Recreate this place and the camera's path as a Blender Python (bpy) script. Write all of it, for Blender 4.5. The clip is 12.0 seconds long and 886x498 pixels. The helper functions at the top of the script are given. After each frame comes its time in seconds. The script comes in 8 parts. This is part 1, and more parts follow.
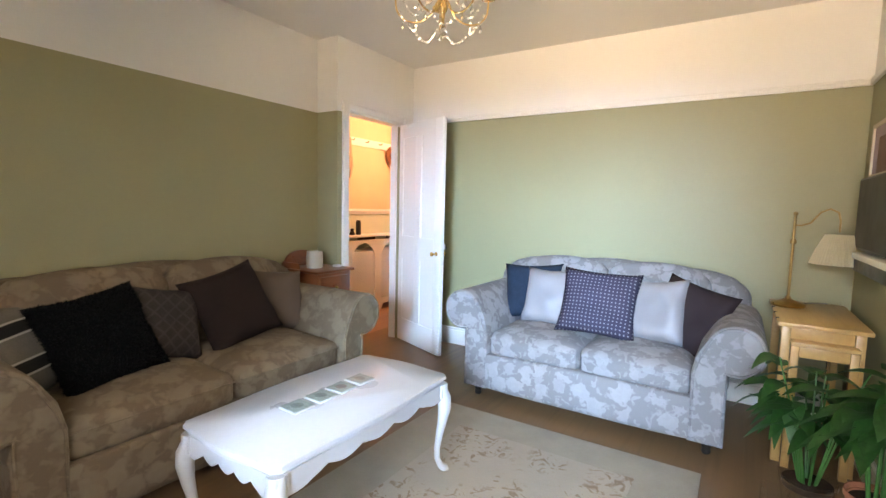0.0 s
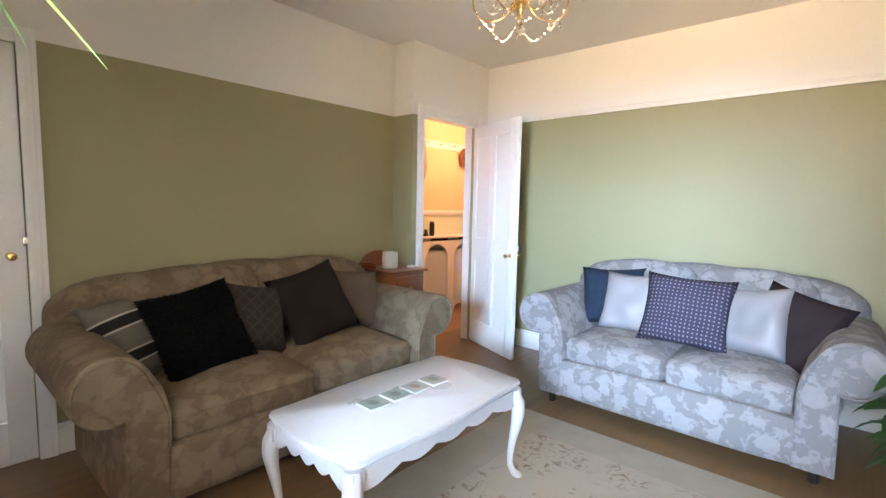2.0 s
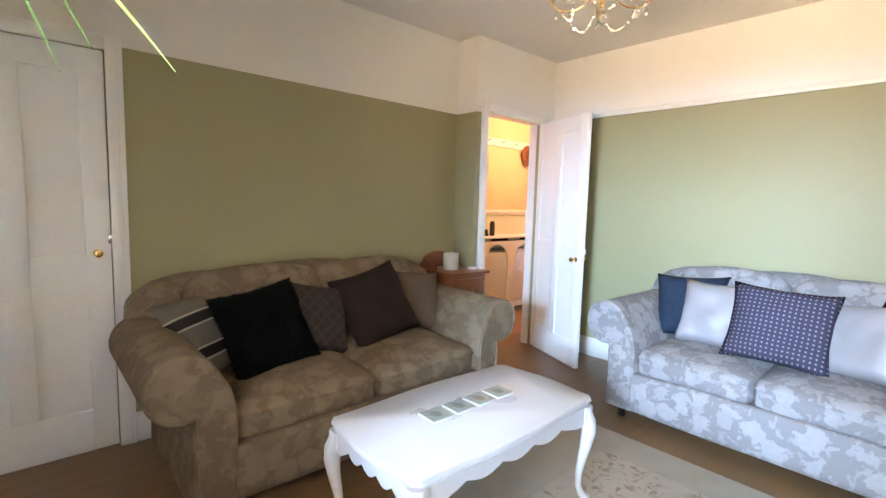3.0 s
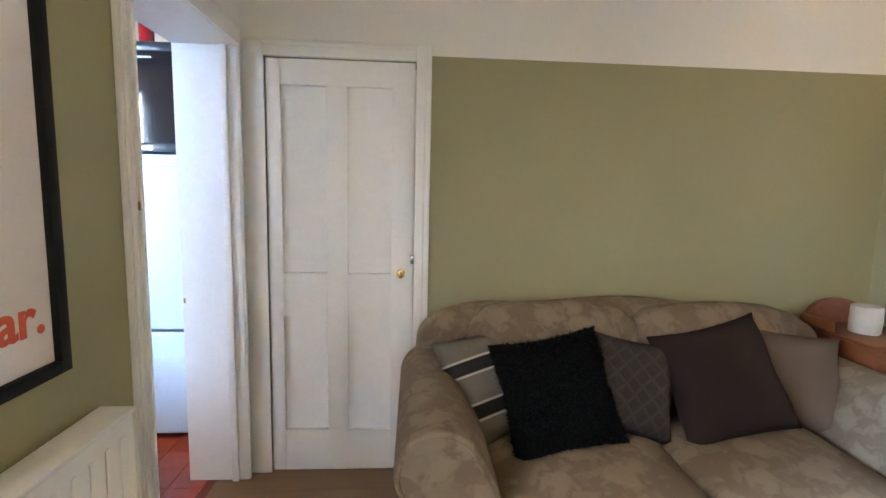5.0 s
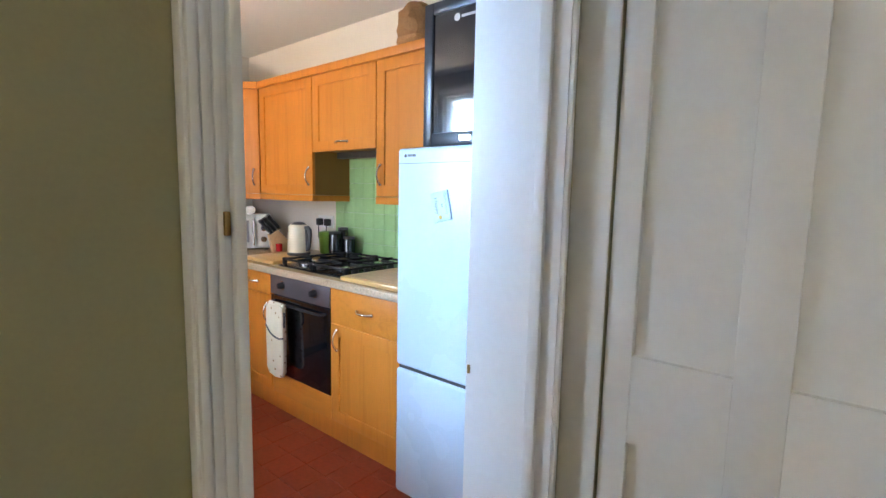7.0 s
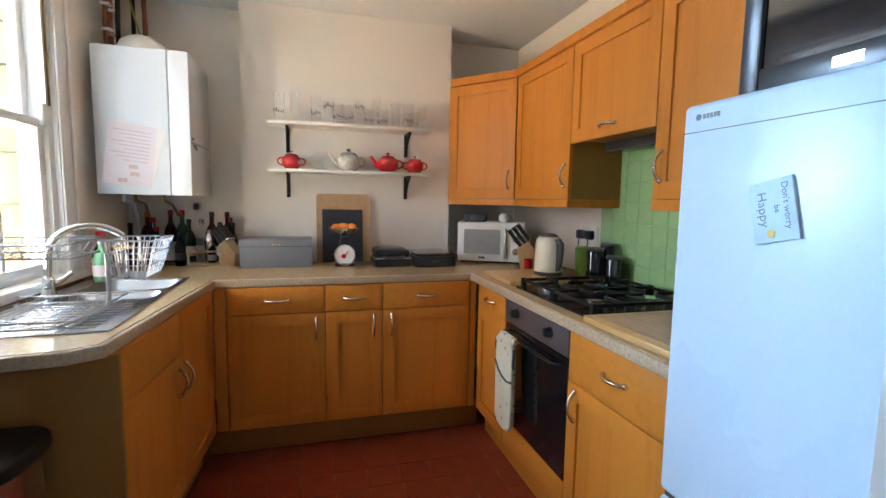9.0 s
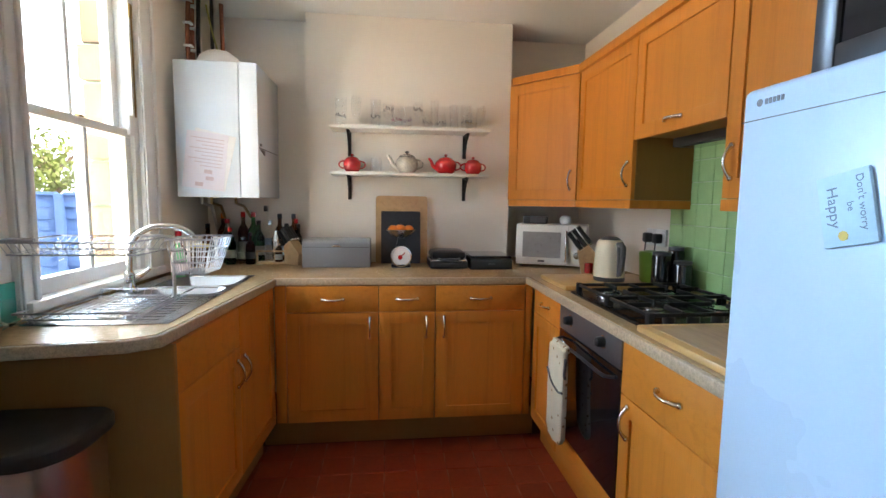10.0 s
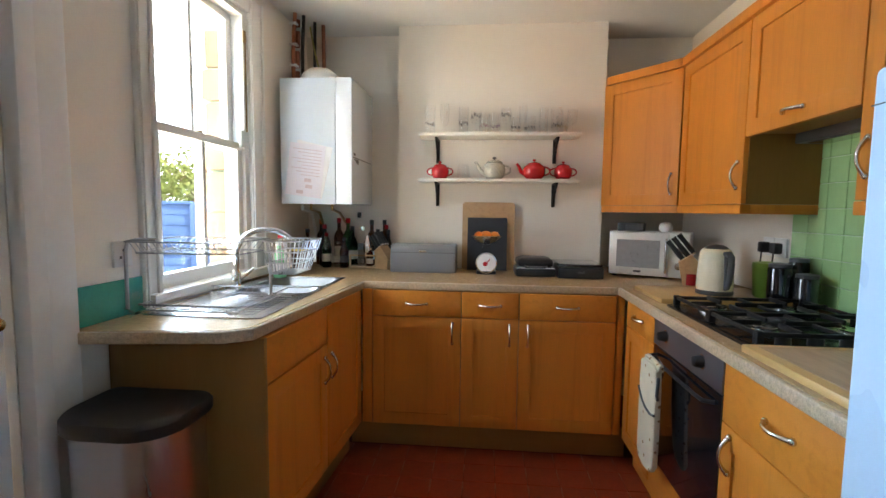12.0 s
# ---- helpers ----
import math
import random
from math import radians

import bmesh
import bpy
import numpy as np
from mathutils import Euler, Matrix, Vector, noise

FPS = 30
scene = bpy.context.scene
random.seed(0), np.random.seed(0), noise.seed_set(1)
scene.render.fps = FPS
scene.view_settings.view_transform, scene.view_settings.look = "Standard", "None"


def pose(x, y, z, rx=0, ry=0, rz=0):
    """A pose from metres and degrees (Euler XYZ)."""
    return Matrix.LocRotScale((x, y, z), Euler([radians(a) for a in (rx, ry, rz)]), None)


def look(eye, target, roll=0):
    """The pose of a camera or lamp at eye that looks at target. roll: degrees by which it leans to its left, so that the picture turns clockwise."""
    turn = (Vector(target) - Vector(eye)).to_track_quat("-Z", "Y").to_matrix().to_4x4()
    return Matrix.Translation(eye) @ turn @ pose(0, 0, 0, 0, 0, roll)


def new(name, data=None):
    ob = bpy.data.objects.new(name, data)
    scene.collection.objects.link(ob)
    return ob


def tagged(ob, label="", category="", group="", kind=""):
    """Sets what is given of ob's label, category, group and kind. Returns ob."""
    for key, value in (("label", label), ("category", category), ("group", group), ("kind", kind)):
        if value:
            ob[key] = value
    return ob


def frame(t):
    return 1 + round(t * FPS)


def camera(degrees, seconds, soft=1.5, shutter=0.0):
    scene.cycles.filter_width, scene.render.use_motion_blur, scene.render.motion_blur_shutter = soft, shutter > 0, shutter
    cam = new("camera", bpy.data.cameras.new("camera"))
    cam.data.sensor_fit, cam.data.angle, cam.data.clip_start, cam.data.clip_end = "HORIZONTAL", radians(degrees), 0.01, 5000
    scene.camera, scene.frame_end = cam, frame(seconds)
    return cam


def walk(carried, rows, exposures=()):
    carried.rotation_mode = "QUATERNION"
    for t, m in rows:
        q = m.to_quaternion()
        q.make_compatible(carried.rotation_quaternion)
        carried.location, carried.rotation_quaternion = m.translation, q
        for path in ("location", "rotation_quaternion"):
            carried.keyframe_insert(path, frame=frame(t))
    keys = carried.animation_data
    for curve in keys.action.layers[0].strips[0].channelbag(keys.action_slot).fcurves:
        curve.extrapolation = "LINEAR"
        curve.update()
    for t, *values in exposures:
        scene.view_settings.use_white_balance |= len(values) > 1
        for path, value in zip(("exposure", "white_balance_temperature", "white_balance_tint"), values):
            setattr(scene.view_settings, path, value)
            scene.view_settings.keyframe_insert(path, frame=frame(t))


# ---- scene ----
cam = camera(86.9, 12.0)
PATH = [
    (0, (-2.209, -0.158, 1.252), (-3.274, 1.524, 1.071), 1.4),
    (0.5, (-2.215, -0.156, 1.247), (-3.352, 1.48, 1.069), 1.5),
    (1, (-2.219, -0.155, 1.246), (-3.418, 1.436, 1.068), 1.5),
    (1.5, (-2.224, -0.152, 1.251), (-3.478, 1.395, 1.071), 1.3),
    (2, (-2.231, -0.15, 1.253), (-3.541, 1.35, 1.07), 1.2),
    (2.5, (-2.254, -0.143, 1.255), (-3.627, 1.3, 1.07), 1.3),
    (4.5, (-2.753, 0.114, 1.368), (-4.659, 0.663, 1.115), 1.7),
    (5, (-2.92, 0.2, 1.359), (-4.902, 0.329, 1.123), 1.3),
    (5.5, (-3.177, 0.209, 1.36), (-5.141, -0.087, 1.126), 1.2),
    (6, (-3.464, 0.173, 1.358), (-5.335, -0.495, 1.125), 1.2),
    (6.5, (-3.745, 0.09, 1.336), (-5.471, -0.894, 1.101), 1.3),
    (7, (-4.007, -0.075, 1.34), (-5.544, -1.333, 1.11), 1.2),
    (7.2, (-4.105, -0.142, 1.336), (-5.552, -1.503, 1.107), 1.2),
    (8.8, (-4.528, -0.537, 1.314), (-5.167, -2.421, 1.103), 1.0),
    (9, (-4.57, -0.557, 1.304), (-5.115, -2.47, 1.099), 1.0),
    (9.5, (-4.636, -0.564, 1.301), (-5.006, -2.519, 1.1), 0.9),
    (10, (-4.683, -0.573, 1.297), (-4.918, -2.549, 1.1), 0.8),
    (10.5, (-4.715, -0.576, 1.289), (-4.854, -2.562, 1.099), 0.8),
    (11, (-4.73, -0.582, 1.285), (-4.798, -2.573, 1.104), 0.7),
    (11.5, (-4.743, -0.588, 1.281), (-4.729, -2.581, 1.108), 0.7),
    (12, (-4.749, -0.597, 1.282), (-4.573, -2.583, 1.117), 0.7),
]
walk(cam, [(t, look(eye, target, roll)) for t, eye, target, roll in PATH], [(0.0, 2.03, 6900, 20), (2.7, 2.1, 6950, 21), (4.5, 2.4, 6700, 21), (6.0, 2.3, 6100, 19), (7.2, 1.9, 6300, 16), (8.8, 1.45, 6550, 14), (12.0, 1.4, 6500, 11)])

# ---- world, sun and window light ----
world = bpy.data.worlds.new("sky")
scene.world = world
world.use_nodes = True
wn = world.node_tree.nodes
sky = wn.new("ShaderNodeTexSky")
sky.sky_type, sky.sun_disc = "NISHITA", False
sky.sun_elevation, sky.sun_rotation = radians(44), radians(-66)
wn["Background"].inputs["Strength"].default_value = 0.15
world.node_tree.links.new(sky.outputs[0], wn["Background"].inputs["Color"])


def lamp(name, kind, m, power, colour, size=0.1, size_y=None):
    data = bpy.data.lights.new(name, kind)
    data.energy, data.color = power, colour
    if kind == "AREA":
        data.shape, data.size, data.size_y = "RECTANGLE", size, size_y or size
    elif kind == "SUN":
        data.angle = size
    else:
        data.shadow_soft_size = size
    ob = new(name, data)
    ob.matrix_basis = m
    return ob


lamp("sun", "SUN", look((-8, 2.5, 8), (0, -1, 0)), 3.0, (1.0, 0.93, 0.82), radians(0.5))
# added area lamps stand in for cool skylight down through each window and warm garden light up through it
lamp("window_skylight_living", "AREA", look((-1.20, -4.2, 2.05), (-3.60, 3.4, 1.0)), 128, (0.36, 0.64, 1.0), 1.1, 0.9).data.spread = radians(110)
lamp("window_garden_light_living", "AREA", look((-2.20, -2.3, 0.55), (-3.50, 3.0, 2.2)), 46, (1.0, 0.77, 0.48), 1.6, 0.9).data.spread = radians(130)
lamp("window_skylight_kitchen", "AREA", look((-2.35, -3.25, 2.20), (-5.0, -0.8, 0.95)), 56, (0.56, 0.79, 1.0), 1.2, 1.3)
lamp("window_garden_light_kitchen", "AREA", look((-2.45, -2.30, 0.70), (-4.8, -2.6, 2.3)), 68, (1.0, 0.85, 0.64), 1.5, 0.8)
lamp("hall_bulb", "POINT", pose(-5.15, 4.2, 2.06), 9.5, (1.0, 0.60, 0.34), 0.08)



def bright_sky(name, m, w, h, strength):
    """Hazy bright sky far beyond the garden."""
    me = bpy.data.meshes.new(name)
    me.from_pydata([(-w / 2, 0, 0), (w / 2, 0, 0), (w / 2, 0, h), (-w / 2, 0, h)], [], [(0, 1, 2, 3)])
    k = bpy.data.materials.new("hazy_sky")
    k.use_nodes = True
    n = k.node_tree.nodes
    e = n.new("ShaderNodeEmission")
    e.inputs["Color"].default_value, e.inputs["Strength"].default_value = (0.82, 0.91, 1.0, 1), strength
    k.node_tree.links.new(e.outputs[0], n["Material Output"].inputs["Surface"])
    me.materials.append(k)
    ob = new(name, me)
    ob.matrix_basis = m
    return tagged(ob, "bright hazy sky beyond the garden", "sky", kind="structure")


bright_sky("backdrop_south", pose(20, -62, -2), 170, 75, 4.5)
bright_sky("backdrop_east", pose(62, 0, -2, 0, 0, 90), 124, 75, 4.5)

# ---- materials ----


def mat(name, colour, rough=0.5, metal=0.0, var=0.12, scale=6.0, fine=90.0, bump=0.08, spec=0.5, stretch=(1, 1, 1), obj_var=0.0, sheen=0.0, coat=0.0):
    """A painted, woven or moulded surface: two scales of variation and fine relief."""
    m = bpy.data.materials.new(name)
    m.use_nodes = True
    n, l = m.node_tree.nodes, m.node_tree.links
    b = n["Principled BSDF"]
    tc = n.new("ShaderNodeTexCoord")
    mp = n.new("ShaderNodeMapping")
    mp.inputs["Scale"].default_value = stretch
    l.new(tc.outputs["Object"], mp.inputs["Vector"])
    big, small = n.new("ShaderNodeTexNoise"), n.new("ShaderNodeTexNoise")
    big.inputs["Scale"].default_value, small.inputs["Scale"].default_value = scale, fine
    big.inputs["Detail"].default_value = small.inputs["Detail"].default_value = 4
    for k in (big, small):
        l.new(mp.outputs[0], k.inputs["Vector"])
    add = n.new("ShaderNodeMath")
    add.operation = "ADD"
    l.new(big.outputs["Fac"], add.inputs[0])
    l.new(small.outputs["Fac"], add.inputs[1])
    last = add.outputs[0]
    rng = n.new("ShaderNodeMapRange")
    rng.inputs["From Min"].default_value, rng.inputs["From Max"].default_value = 0.6, 1.4
    rng.inputs["To Min"].default_value, rng.inputs["To Max"].default_value = 1 - var, 1 + var
    l.new(last, rng.inputs["Value"])
    val = rng.outputs[0]
    if obj_var:
        oi = n.new("ShaderNodeObjectInfo")
        r2 = n.new("ShaderNodeMapRange")
        r2.inputs["To Min"].default_value, r2.inputs["To Max"].default_value = 1 - obj_var, 1 + obj_var
        l.new(oi.outputs["Random"], r2.inputs["Value"])
        mu = n.new("ShaderNodeMath")
        mu.operation = "MULTIPLY"
        l.new(val, mu.inputs[0])
        l.new(r2.outputs[0], mu.inputs[1])
        val = mu.outputs[0]
    hsv = n.new("ShaderNodeHueSaturation")
    hsv.inputs["Color"].default_value = (*colour, 1)
    l.new(val, hsv.inputs["Value"])
    l.new(hsv.outputs[0], b.inputs["Base Color"])
    rr = n.new("ShaderNodeMapRange")
    rr.inputs["To Min"].default_value, rr.inputs["To Max"].default_value = max(0.02, rough - 0.08), min(1, rough + 0.08)
    l.new(big.outputs["Fac"], rr.inputs["Value"])
    l.new(rr.outputs[0], b.inputs["Roughness"])
    b.inputs["Metallic"].default_value = metal
    b.inputs["Specular IOR Level"].default_value = 0.10 if rough >= 0.88 else spec
    b.inputs["Sheen Weight"].default_value = sheen
    b.inputs["Coat Weight"].default_value = coat
    if bump:
        bp = n.new("ShaderNodeBump")
        bp.inputs["Strength"].default_value, bp.inputs["Distance"].default_value = bump, 0.004
        l.new(last, bp.inputs["Height"])
        l.new(bp.outputs[0], b.inputs["Normal"])
    return m


def mixed(m, fac, colour):
    """Lays a second colour over the base colour of m where the socket fac is 1."""
    n, l = m.node_tree.nodes, m.node_tree.links
    sock = n["Principled BSDF"].inputs["Base Color"]
    before = sock.links[0].from_socket
    mx = n.new("ShaderNodeMix")
    mx.data_type = "RGBA"
    l.new(fac, mx.inputs["Factor"])
    l.new(before, mx.inputs[6])
    mx.inputs[7].default_value = (*colour, 1)
    l.new(mx.outputs[2], sock)
    return m


def node(m, kind, links=(), **values):
    k = m.node_tree.nodes.new(kind)
    for key, v in values.items():
        if key == "op":
            k.operation = v
        elif key == "band":
            k.bands_direction = v
        else:
            k.inputs[key.replace("_", " ")].default_value = v
    for sock, i in links:
        m.node_tree.links.new(sock, k.inputs[i])
    return k


def ramp(m, sock, lo, hi):
    k = m.node_tree.nodes.new("ShaderNodeMapRange")
    k.interpolation_type = "SMOOTHSTEP"
    k.inputs["From Min"].default_value, k.inputs["From Max"].default_value = lo, hi
    m.node_tree.links.new(sock, k.inputs["Value"])
    return k.outputs[0]


def op(m, kind, a, b=None, value=None):
    k = m.node_tree.nodes.new("ShaderNodeMath")
    k.operation = kind
    m.node_tree.links.new(a, k.inputs[0])
    if b is not None:
        m.node_tree.links.new(b, k.inputs[1])
    elif value is not None:
        k.inputs[1].default_value = value
    return k.outputs[0]


def damask(name, base, flower, size=7.5, soft=0.035):
    """Jacquard upholstery: pale flowers, leaves and tendrils on a matt ground."""
    m = mat(name, base, 0.85, var=0.10, scale=4, fine=420, bump=0.25)
    tc = node(m, "ShaderNodeTexCoord")
    warp = node(m, "ShaderNodeTexNoise", [(tc.outputs["Object"], "Vector")], Scale=14.0, Detail=2.0)
    off = node(m, "ShaderNodeVectorMath", [(warp.outputs["Color"], 0)], op="SUBTRACT")
    off.inputs[1].default_value = (0.5, 0.5, 0.5)
    sc = node(m, "ShaderNodeVectorMath", [(off.outputs[0], 0)], op="SCALE", Scale=0.11)
    vec = node(m, "ShaderNodeVectorMath", [(tc.outputs["Object"], 0), (sc.outputs[0], 1)], op="ADD")
    vo = node(m, "ShaderNodeTexVoronoi", [(vec.outputs[0], "Vector")], Scale=size, Randomness=0.85)
    petal = node(m, "ShaderNodeTexNoise", [(tc.outputs["Object"], "Vector")], Scale=size * 3.2, Detail=2.0, Distortion=0.7)
    edge = op(m, "ADD", vo.outputs["Distance"], op(m, "MULTIPLY", petal.outputs["Fac"], value=0.55))
    bloom = ramp(m, edge, 0.685 + soft, 0.685 - soft)
    sprig = node(m, "ShaderNodeTexNoise", [(vec.outputs[0], "Vector")], Scale=size * 2.6, Detail=1.0, Distortion=0.5)
    leaf = op(m, "MULTIPLY", ramp(m, sprig.outputs["Fac"], 0.585 - soft, 0.585 + soft), value=0.7)
    shade = op(m, "ADD", op(m, "MULTIPLY", petal.outputs["Fac"], value=0.7), value=0.45)
    fac = op(m, "MULTIPLY", op(m, "MAXIMUM", bloom, leaf), shade)
    return mixed(m, op(m, "MULTIPLY", fac, value=0.95), flower)


def wood(name, colour, dark, rough=0.45, axis="X", scale=3.0, amount=0.55, obj_var=0.06, coat=0.0):
    st = {"X": (0.25, 5, 5), "Y": (5, 0.25, 5), "Z": (5, 5, 0.25)}[axis]
    m = mat(name, colour, rough, var=0.08, scale=2.0, fine=60, bump=0.04, stretch=st, obj_var=obj_var, coat=coat)
    tc = node(m, "ShaderNodeTexCoord")
    mp = node(m, "ShaderNodeMapping", [(tc.outputs["Object"], "Vector")], Scale=tuple(scale * s for s in st))
    nz = node(m, "ShaderNodeTexNoise", [(mp.outputs[0], "Vector")], Scale=3.0, Detail=6.0, Distortion=0.6)
    return mixed(m, op(m, "MULTIPLY", ramp(m, nz.outputs["Fac"], 0.45, 0.75), value=amount), dark)


def glass(name, colour=(1, 1, 1), rough=0.0):
    m = bpy.data.materials.new(name)
    m.use_nodes = True
    b = m.node_tree.nodes["Principled BSDF"]
    b.inputs["Base Color"].default_value = (*colour, 1)
    b.inputs["Transmission Weight"].default_value, b.inputs["Roughness"].default_value, b.inputs["IOR"].default_value = 1.0, rough, 1.45
    return m


def pane(name):
    """Thin window glass: clear, with a faint mirror."""
    m = bpy.data.materials.new(name)
    m.use_nodes = True
    n, l = m.node_tree.nodes, m.node_tree.links
    tr, gl, mx = n.new("ShaderNodeBsdfTransparent"), n.new("ShaderNodeBsdfGlossy"), n.new("ShaderNodeMixShader")
    gl.inputs["Roughness"].default_value = 0.02
    mx.inputs[0].default_value = 0.05
    l.new(tr.outputs[0], mx.inputs[1])
    l.new(gl.outputs[0], mx.inputs[2])
    l.new(mx.outputs[0], n["Material Output"].inputs["Surface"])
    return m


def thin_glass(name):
    """Thin-walled glassware: clear in the middle, glossy towards its edges."""
    m = pane(name)
    lw = node(m, "ShaderNodeLayerWeight", Blend=0.25)
    g = ramp(m, lw.outputs["Facing"], 0.28, 1.15)
    mx = [k for k in m.node_tree.nodes if k.type == "MIX_SHADER"][0]
    m.node_tree.links.new(op(m, "ADD", g, value=0.04), mx.inputs[0])
    return m


GREEN = mat("sage_green_wall_paint", (0.320, 0.302, 0.165), 0.55, var=0.04, scale=1.5, fine=180, bump=0.05, spec=0.45)
WHITE_WALL = mat("white_wall_paint", (0.80, 0.79, 0.76), 0.75, var=0.03, scale=1.2, fine=160, bump=0.06, spec=0.3)
CEIL = mat("ceiling_paint", (0.74, 0.73, 0.70), 0.9, var=0.03, scale=1.0, fine=120, bump=0.05, spec=0.2)
GLOSS = mat("white_gloss_paint", (0.80, 0.79, 0.75), 0.32, var=0.03, scale=3, fine=40, bump=0.05)
CREAM_GLOSS = mat("aged_white_gloss_paint", (0.82, 0.82, 0.80), 0.34, var=0.03, scale=3, fine=40, bump=0.025)
PALE_GREEN = mat("pale_green_wall_paint", (0.62, 0.68, 0.56), 0.7, var=0.04, bump=0.05)
FLOOR = wood("brown_laminate_floor", (0.205, 0.120, 0.055), (0.125, 0.072, 0.033), 0.38, "Y", 1.2, 0.6)
HALL_FLOOR = wood("honey_laminate_floor", (0.36, 0.20, 0.11), (0.26, 0.13, 0.07), 0.38, "Y", 1.2, 0.6)
RED_TILE = mat("red_quarry_tile", (0.32, 0.056, 0.024), 0.30, var=0.2, scale=5, fine=70, bump=0.06, obj_var=0.07)
GROUT_DARK = mat("dark_grout", (0.15, 0.036, 0.022), 0.7, var=0.2)
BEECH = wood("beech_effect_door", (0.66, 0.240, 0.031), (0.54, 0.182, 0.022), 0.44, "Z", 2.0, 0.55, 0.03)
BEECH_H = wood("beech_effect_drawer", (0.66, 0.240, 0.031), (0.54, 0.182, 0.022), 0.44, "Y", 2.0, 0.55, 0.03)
# darker than the door fronts, for carcases, end panel and most plinths
BEECH_DARK = wood("beech_effect_side_panel", (0.34, 0.17, 0.045), (0.30, 0.14, 0.035), 0.45, "Z", 2.0, 0.4, 0.0)
WORKTOP = mat("speckled_beige_laminate", (0.53, 0.375, 0.210), 0.24, var=0.22, scale=60, fine=260, bump=0.02)
WIRE = mat("dull_chromed_wire", (0.45, 0.46, 0.48), 0.30, 0.95, var=0.1, scale=20, bump=0.02)
# satin steel of the bowls, darkened in colour for the shade inside them
BOWL_STEEL_SHADED = mat("satin_sink_steel", (0.33, 0.34, 0.35), 0.38, 1.0, var=0.08, scale=6, fine=200, bump=0.03)
MAGNOLIA = mat("warm_white_kitchen_paint", (0.82, 0.765, 0.685), 0.75, var=0.035, scale=1.4, fine=160, bump=0.07, spec=0.3)
STEEL = mat("brushed_stainless_steel", (0.62, 0.62, 0.63), 0.24, 1.0, var=0.06, scale=8, fine=200, bump=0.03, stretch=(1, 8, 1))
CHROME = mat("polished_chrome", (0.80, 0.80, 0.80), 0.10, 1.0, var=0.03, bump=0.0)
PEWTER = mat("brushed_nickel_handle", (0.66, 0.64, 0.60), 0.22, 1.0, var=0.05, bump=0.02)
BRASS = mat("polished_brass", (0.80, 0.56, 0.22), 0.20, 1.0, var=0.08, scale=20, bump=0.02)
OLD_BRASS = mat("aged_brass", (0.36, 0.24, 0.09), 0.30, 1.0, var=0.2, scale=20, bump=0.03)
IRON = mat("black_cast_iron", (0.014, 0.013, 0.013), 0.5, var=0.3, scale=30, bump=0.15, spec=0.22)
BLACK = mat("black_plastic", (0.016, 0.016, 0.018), 0.32, var=0.2, scale=20, bump=0.03)
BLACK_GLASS = mat("black_glass", (0.008, 0.008, 0.010), 0.05, var=0.1, bump=0.0, coat=0.5)
WHITE_APPL = mat("white_enamel", (0.77, 0.83, 0.89), 0.16, var=0.02, scale=2, fine=150, bump=0.03)
# white fridge enamel with the blue cast of the skylight put into its colour
FRIDGE_SKYLIT = mat("cool_white_fridge_enamel", (0.54, 0.66, 0.78), 0.27, var=0.02, scale=2, fine=150, bump=0.03, spec=0.22)
WHITE_PLASTIC = mat("white_plastic", (0.80, 0.80, 0.78), 0.35, var=0.03, bump=0.02)
CREAM = mat("cream_enamel", (0.80, 0.72, 0.54), 0.25, var=0.03, bump=0.02)
GREY_ENAMEL = mat("grey_enamel", (0.23, 0.235, 0.25), 0.38, var=0.05, scale=6, bump=0.04)
DARK_GREY = mat("dark_grey_plastic", (0.07, 0.07, 0.075), 0.4, var=0.1, bump=0.03)
RED_CERAMIC = mat("red_glazed_ceramic", (0.50, 0.015, 0.02), 0.12, var=0.06, bump=0.02, coat=0.4)
TILE_GREEN = mat("green_glazed_tile", (0.36, 0.58, 0.27), 0.12, var=0.05, scale=4, fine=30, bump=0.05, obj_var=0.05, coat=0.2)
TILE_TEAL = mat("teal_glazed_tile", (0.06, 0.36, 0.28), 0.15, var=0.08, scale=6, bump=0.05)
GROUT = mat("pale_grout", (0.46, 0.60, 0.42), 0.8, var=0.08)
for beech in (BEECH, BEECH_H, BEECH_DARK):
    beech.node_tree.nodes["Principled BSDF"].inputs["Specular IOR Level"].default_value = 0.28
BOARD = wood("chopping_board_wood", (0.52, 0.33, 0.17), (0.38, 0.22, 0.10), 0.5, "Y", 2.5, 0.6)
PALE_WOOD = wood("pale_varnished_pine", (0.58, 0.36, 0.13), (0.46, 0.26, 0.08), 0.34, "Y", 2.0, 0.5)
CHEST_WOOD = wood("reddish_stained_wood", (0.19, 0.060, 0.020), (0.11, 0.032, 0.010), 0.30, "X", 2.5, 0.6)
SLATE = mat("dark_slate", (0.025, 0.027, 0.035), 0.55, var=0.25, scale=12, bump=0.2)
SHELF_WHITE = mat("white_painted_shelf", (0.78, 0.76, 0.70), 0.4, var=0.05, bump=0.05)
ORANGE = mat("orange_peel", (0.80, 0.22, 0.02), 0.4, var=0.10, scale=30, fine=300, bump=0.3)
SOFA = damask("taupe_damask_upholstery", (0.135, 0.096, 0.055), (0.210, 0.160, 0.100), 8.0, 0.09)
LOVE = damask("silver_grey_damask_upholstery", (0.200, 0.190, 0.190), (0.33, 0.320, 0.320), 8.0, 0.05)
DARK_FOOT = mat("black_stained_foot", (0.018, 0.014, 0.012), 0.4, var=0.2)
TABLE_WHITE = mat("white_satin_furniture_paint", (0.50, 0.49, 0.48), 0.30, var=0.03, scale=3, fine=50, bump=0.05)
